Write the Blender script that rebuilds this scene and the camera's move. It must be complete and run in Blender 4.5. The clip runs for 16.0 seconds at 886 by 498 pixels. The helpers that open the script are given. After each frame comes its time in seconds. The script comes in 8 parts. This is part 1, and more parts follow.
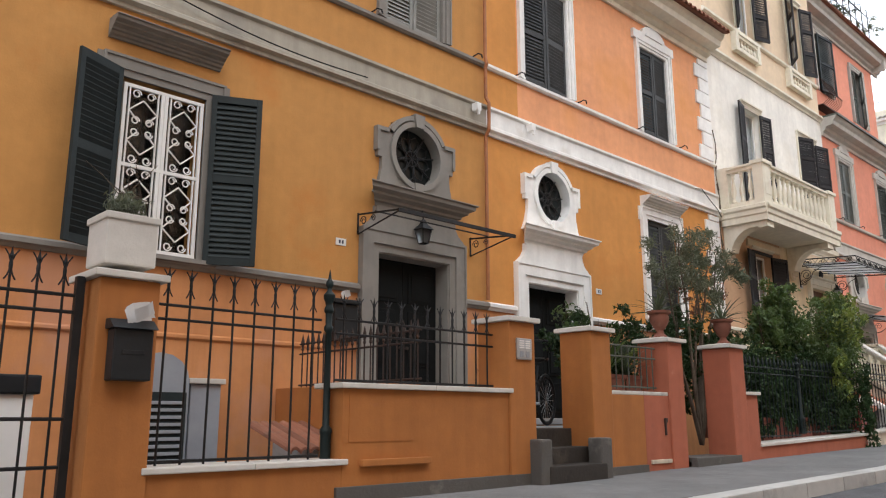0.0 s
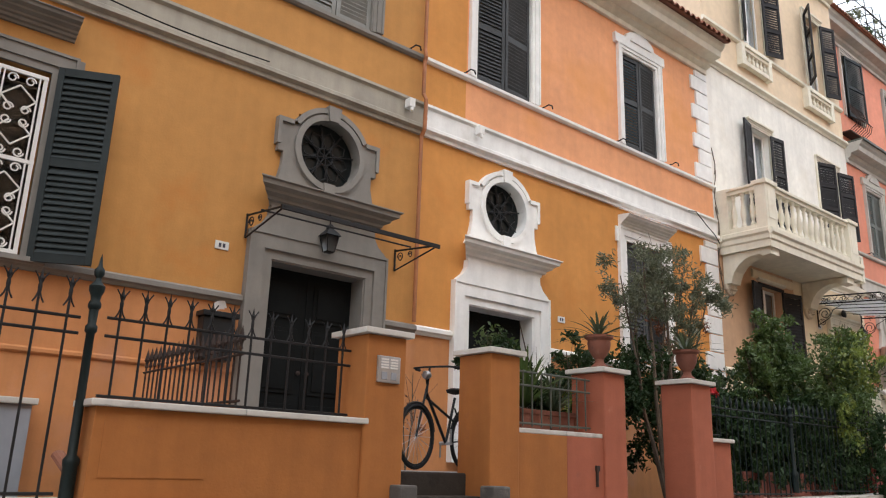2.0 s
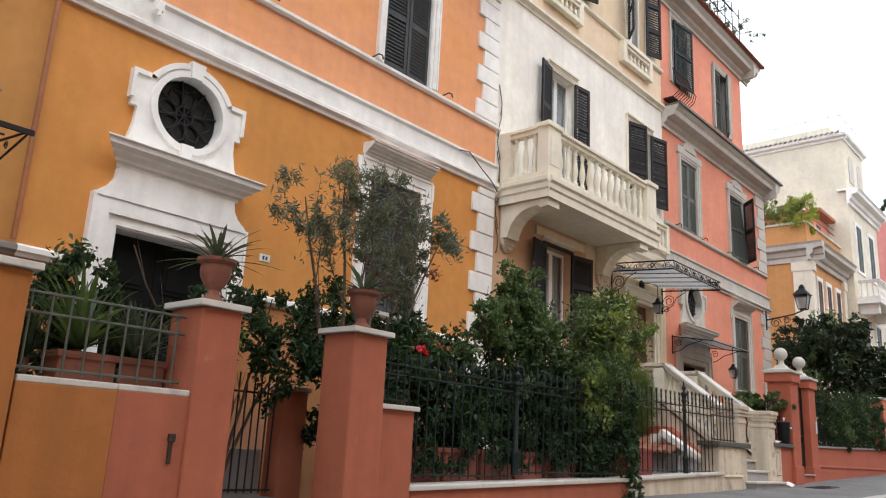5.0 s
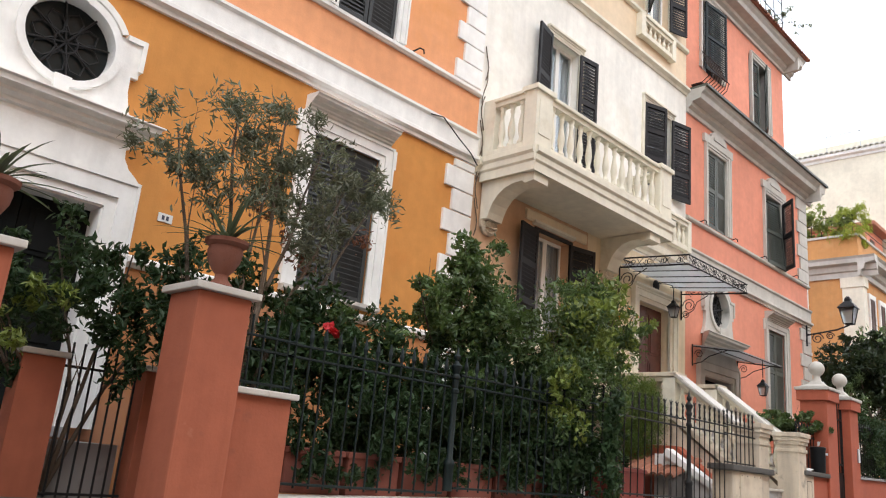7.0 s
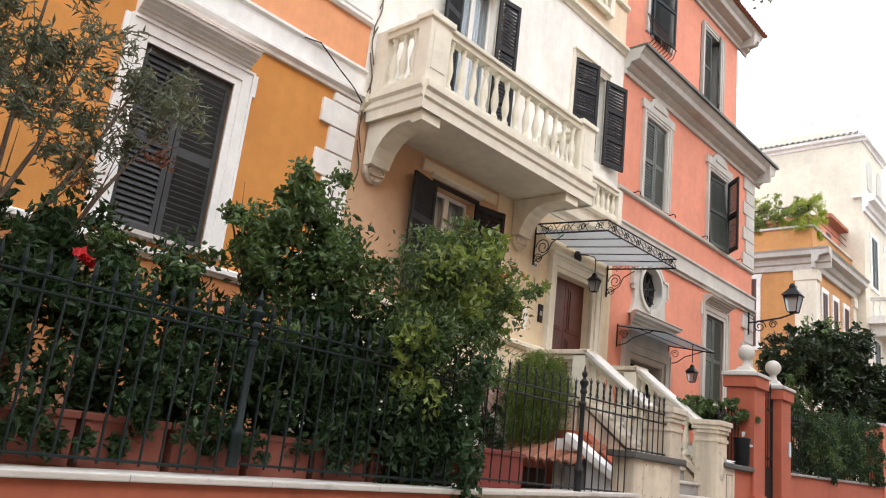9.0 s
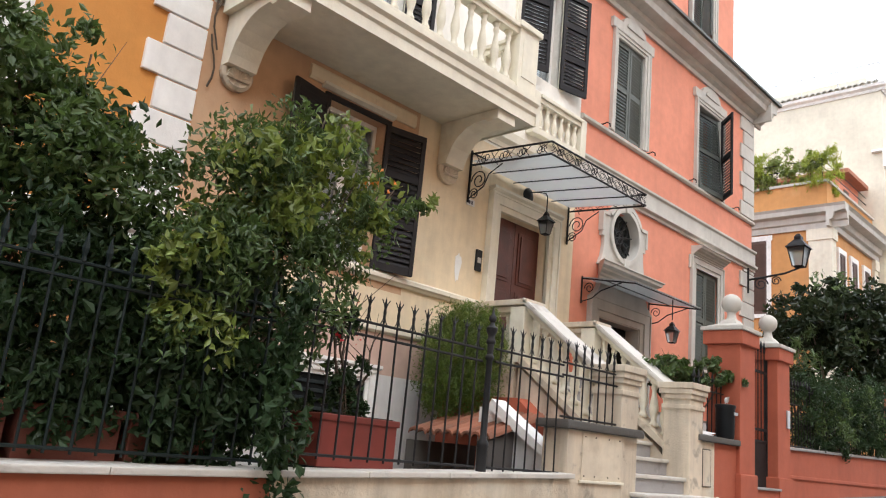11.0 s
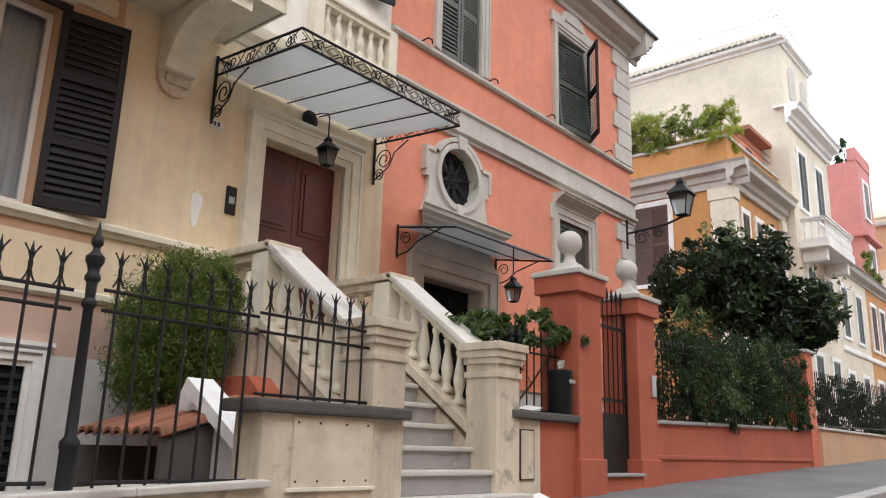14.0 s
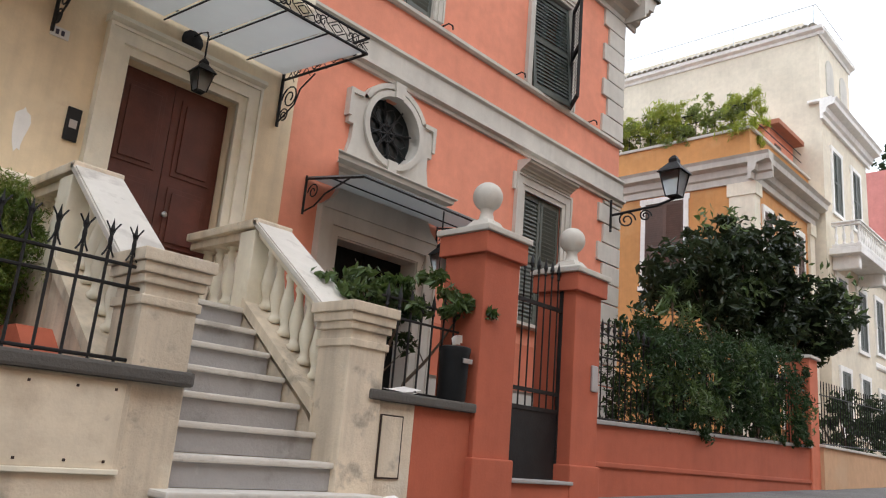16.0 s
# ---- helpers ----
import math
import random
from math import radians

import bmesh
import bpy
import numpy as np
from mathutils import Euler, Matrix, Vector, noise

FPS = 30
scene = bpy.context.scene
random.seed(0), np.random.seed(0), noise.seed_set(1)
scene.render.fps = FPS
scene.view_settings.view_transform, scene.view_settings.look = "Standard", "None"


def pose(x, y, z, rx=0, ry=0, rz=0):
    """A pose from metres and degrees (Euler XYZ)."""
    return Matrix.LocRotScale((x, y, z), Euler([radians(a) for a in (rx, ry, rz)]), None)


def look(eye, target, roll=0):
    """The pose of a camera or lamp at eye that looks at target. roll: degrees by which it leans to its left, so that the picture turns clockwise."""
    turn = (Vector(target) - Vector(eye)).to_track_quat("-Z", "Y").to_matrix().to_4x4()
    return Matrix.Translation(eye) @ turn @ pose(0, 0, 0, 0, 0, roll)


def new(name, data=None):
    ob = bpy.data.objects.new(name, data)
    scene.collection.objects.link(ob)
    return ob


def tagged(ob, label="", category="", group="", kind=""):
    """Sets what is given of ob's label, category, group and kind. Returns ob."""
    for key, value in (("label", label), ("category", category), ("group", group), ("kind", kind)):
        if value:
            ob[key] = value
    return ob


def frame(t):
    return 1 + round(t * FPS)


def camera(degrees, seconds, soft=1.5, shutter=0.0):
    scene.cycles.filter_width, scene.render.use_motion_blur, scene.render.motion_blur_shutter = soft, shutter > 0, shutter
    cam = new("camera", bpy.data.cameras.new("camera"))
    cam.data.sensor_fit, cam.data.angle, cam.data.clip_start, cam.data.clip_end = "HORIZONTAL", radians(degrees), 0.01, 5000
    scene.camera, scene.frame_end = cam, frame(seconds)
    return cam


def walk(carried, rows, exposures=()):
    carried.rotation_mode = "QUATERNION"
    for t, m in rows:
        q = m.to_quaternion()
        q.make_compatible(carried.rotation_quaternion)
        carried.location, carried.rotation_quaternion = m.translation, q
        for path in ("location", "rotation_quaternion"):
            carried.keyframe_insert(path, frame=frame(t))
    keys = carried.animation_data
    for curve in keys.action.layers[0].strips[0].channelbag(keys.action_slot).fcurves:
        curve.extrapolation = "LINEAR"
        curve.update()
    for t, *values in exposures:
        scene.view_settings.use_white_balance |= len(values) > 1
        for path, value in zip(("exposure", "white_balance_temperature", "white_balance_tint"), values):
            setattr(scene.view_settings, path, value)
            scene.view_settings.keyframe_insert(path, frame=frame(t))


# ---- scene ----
cam = camera(59.0, 16.0, soft=1.15)
PATH = [
    (0, (-9.569, -8.501, 0.62), (-8.225, -7.082, 1.043), -0.1),
    (0.5, (-8.818, -8.349, 0.477), (-7.43, -7.018, 1.024), -1.8),
    (1, (-8.277, -8.455, 0.564), (-6.784, -7.201, 1.007), 0.6),
    (1.5, (-7.639, -8.362, 0.59), (-6.168, -7.102, 1.087), -0.2),
    (2, (-7.095, -8.433, 0.556), (-5.862, -6.953, 1.092), 1.8),
    (2.5, (-6.538, -8.449, 0.599), (-5.264, -7.001, 1.128), 2.8),
    (3, (-5.953, -8.579, 0.647), (-4.663, -7.159, 1.213), 0.6),
    (3.5, (-5.364, -8.522, 0.55), (-3.996, -7.148, 1.042), 3.8),
    (4, (-4.695, -8.336, 0.527), (-3.295, -7.01, 1.059), 1.3),
    (4.5, (-4.131, -8.432, 0.581), (-2.807, -7.047, 1.155), 2.6),
    (5, (-3.504, -8.431, 0.61), (-2.052, -7.147, 1.104), 2.9),
    (5.2, (-3.346, -8.527, 0.641), (-1.854, -7.287, 1.126), 2.4),
    (7.3, (-0.787, -8.004, 0.561), (0.557, -6.618, 1.085), 5.2),
    (7.5, (-0.551, -7.972, 0.614), (0.835, -6.606, 1.076), 4.2),
    (7.6, (-0.437, -7.927, 0.669), (0.991, -6.596, 1.103), 3.8),
    (8, (0.148, -7.682, 0.461), (1.55, -6.389, 1.062), 0.9),
    (8.5, (0.565, -7.941, 0.517), (2.006, -6.655, 1.038), 6.0),
    (10.8, (3.423, -7.579, 0.627), (4.741, -6.164, 1.137), 5.1),
    (11, (3.792, -7.466, 0.613), (5.17, -6.099, 1.096), 5.7),
    (11.5, (4.491, -7.289, 0.749), (5.982, -6.046, 1.229), 4.8),
    (12, (5.012, -7.321, 0.678), (6.384, -5.971, 1.219), 2.6),
    (12.5, (5.616, -7.321, 0.635), (7.152, -6.118, 1.076), 3.2),
    (13, (6.174, -7.28, 0.736), (7.701, -6.05, 1.129), 1.2),
    (13.5, (6.737, -7.121, 0.716), (8.197, -5.834, 1.175), 4.3),
    (14, (7.293, -7.109, 0.694), (8.774, -5.857, 1.186), 1.6),
    (14.5, (7.833, -7.097, 0.721), (9.215, -5.737, 1.21), 3.3),
    (15, (8.394, -7.14, 0.738), (9.843, -5.823, 1.149), 2.2),
    (15.5, (8.954, -7.148, 0.797), (10.334, -5.774, 1.251), 1.6),
    (16, (9.542, -7.179, 0.662), (10.951, -5.849, 1.157), 4.9),
]
walk(cam, [(t, look(eye, target, roll)) for t, eye, target, roll in PATH], [(0, 0.02), (5, 0.03), (7.5, 0.33), (11, 0.38), (12.5, 0.15), (14.5, 0.05), (16, -0.04)])

# ---- light ----
world = bpy.data.worlds.new("overcast_sky")
scene.world = world
world.use_nodes = True
wn = world.node_tree
wn.nodes.clear()
sky = wn.nodes.new("ShaderNodeTexSky")
sky.sky_type = "NISHITA"
sky.sun_disc = False
sky.sun_elevation = radians(48)
sky.sun_rotation = radians(200)
sky.air_density, sky.dust_density, sky.ozone_density = 1.0, 4.0, 1.0
veil = wn.nodes.new("ShaderNodeMixRGB")
veil.inputs[0].default_value = 0.88
veil.inputs[2].default_value = (14.0, 14.9, 16.3, 1)
back = wn.nodes.new("ShaderNodeBackground")
back.inputs[1].default_value = 0.142
wout = wn.nodes.new("ShaderNodeOutputWorld")
wn.links.new(sky.outputs[0], veil.inputs[1])
wn.links.new(veil.outputs[0], back.inputs[0])
wn.links.new(back.outputs[0], wout.inputs[0])

sun_data = bpy.data.lights.new("sun", "SUN")
sun_data.energy, sun_data.angle, sun_data.color = 0.55, radians(25), (1.0, 0.98, 0.95)
sun = new("sun", sun_data)
sun.matrix_world = look((-10, -20, 30), (0, 0, 0))


# ---- materials ----
def material(name, color, rough=0.8, metal=0.0, spots=(), fine=0.06, scale=6.0, bump=0.15, bump_scale=40.0, random_value=0.0, island=0.0, streak=0.0):
    """A node material: base colour, cloudy variation at two scales, optional stains (colour, amount, scale), relief."""
    m = bpy.data.materials.new(name)
    m.use_nodes = True
    nt = m.node_tree
    bsdf = nt.nodes["Principled BSDF"]
    bsdf.inputs["Roughness"].default_value = rough
    bsdf.inputs["Metallic"].default_value = metal
    if max(color) < 0.06:
        bsdf.inputs["Specular IOR Level"].default_value = 0.22
    co = nt.nodes.new("ShaderNodeTexCoord")
    geo = nt.nodes.new("ShaderNodeNewGeometry")

    def noise_of(sc, detail=4.0, squash=None):
        n = nt.nodes.new("ShaderNodeTexNoise")
        n.inputs["Scale"].default_value = sc
        n.inputs["Detail"].default_value = detail
        n.inputs["Roughness"].default_value = 0.6
        if squash:
            mp = nt.nodes.new("ShaderNodeMapping")
            mp.inputs["Scale"].default_value = squash
            nt.links.new(geo.outputs["Position"], mp.inputs[0])
            nt.links.new(mp.outputs[0], n.inputs[0])
        else:
            nt.links.new(geo.outputs["Position"], n.inputs[0])
        return n.outputs["Fac"]

    def ranged(fac, lo, hi, to0=0.0, to1=1.0):
        r = nt.nodes.new("ShaderNodeMapRange")
        for i, v in enumerate((lo, hi, to0, to1)):
            r.inputs[i + 1].default_value = v
        nt.links.new(fac, r.inputs[0])
        return r.outputs[0]

    rgb = nt.nodes.new("ShaderNodeRGB")
    rgb.outputs[0].default_value = (*color, 1)
    cur = rgb.outputs[0]

    def valued(cur, fac):
        hsv = nt.nodes.new("ShaderNodeHueSaturation")
        nt.links.new(fac, hsv.inputs["Value"])
        nt.links.new(cur, hsv.inputs["Color"])
        return hsv.outputs[0]

    cur = valued(cur, ranged(noise_of(scale * 0.12, 3.0), 0.3, 0.7, 1 - fine * 1.6, 1 + fine * 1.6))
    cur = valued(cur, ranged(noise_of(scale, 6.0), 0.3, 0.7, 1 - fine, 1 + fine))
    if streak:
        cur = valued(cur, ranged(noise_of(1.0, 5.0, (5.0, 5.0, 0.35)), 0.42, 0.75, 1.0, 1.0 - streak))
    for col, amount, sc, edge in spots:
        mix = nt.nodes.new("ShaderNodeMixRGB")
        nt.links.new(ranged(noise_of(sc, 8.0), edge, edge + 0.12, 0.0, amount), mix.inputs[0])
        nt.links.new(cur, mix.inputs[1])
        mix.inputs[2].default_value = (*col, 1)
        cur = mix.outputs[0]
    if random_value:
        info = nt.nodes.new("ShaderNodeObjectInfo")
        cur = valued(cur, ranged(info.outputs["Random"], 0, 1, 1 - random_value, 1 + random_value))
    if island:
        cur = valued(cur, ranged(geo.outputs["Random Per Island"], 0, 1, 1 - island, 1 + island))
    nt.links.new(cur, bsdf.inputs["Base Color"])
    if bump:
        b = nt.nodes.new("ShaderNodeBump")
        b.inputs["Strength"].default_value = bump
        b.inputs["Distance"].default_value = 0.02
        nt.links.new(noise_of(bump_scale, 6.0), b.inputs["Height"])
        nt.links.new(b.outputs[0], bsdf.inputs["Normal"])
    return m


def leaf_material(name, color, vary=0.35, rough=0.5):
    m = material(name, color, rough - 0.08, fine=0.2, scale=3.0, bump=0.0, island=vary)
    bsdf = m.node_tree.nodes["Principled BSDF"]
    tr = m.node_tree.nodes.new("ShaderNodeBsdfTranslucent")
    tr.inputs[0].default_value = (color[0] * 1.6, color[1] * 1.5, color[2], 1)
    mix = m.node_tree.nodes.new("ShaderNodeMixShader")
    mix.inputs[0].default_value = 0.3
    out = m.node_tree.nodes["Material Output"]
    m.node_tree.links.new(bsdf.outputs[0], mix.inputs[1])
    m.node_tree.links.new(tr.outputs[0], mix.inputs[2])
    m.node_tree.links.new(mix.outputs[0], out.inputs[0])
    return m


def milky_glass(name, color, through_share=0.5):
    """Roof glass that lets daylight through without showing what is behind."""
    m = material(name, color, 0.3, fine=0.05, bump=0.02)
    nt = m.node_tree
    tr = nt.nodes.new("ShaderNodeBsdfTranslucent")
    tr.inputs[0].default_value = (0.92, 0.94, 0.94, 1)
    mix = nt.nodes.new("ShaderNodeMixShader")
    mix.inputs[0].default_value = through_share
    nt.links.new(nt.nodes["Principled BSDF"].outputs[0], mix.inputs[1])
    nt.links.new(tr.outputs[0], mix.inputs[2])
    nt.links.new(mix.outputs[0], nt.nodes["Material Output"].inputs[0])
    return m


def glass_material(name, tint=(0.9, 0.95, 0.95), rough=0.02):
    m = bpy.data.materials.new(name)
    m.use_nodes = True
    nt = m.node_tree
    bsdf = nt.nodes["Principled BSDF"]
    bsdf.inputs["Base Color"].default_value = (*tint, 1)
    bsdf.inputs["Roughness"].default_value = rough
    bsdf.inputs["Transmission Weight"].default_value = 1.0
    bsdf.inputs["IOR"].default_value = 1.45
    return m


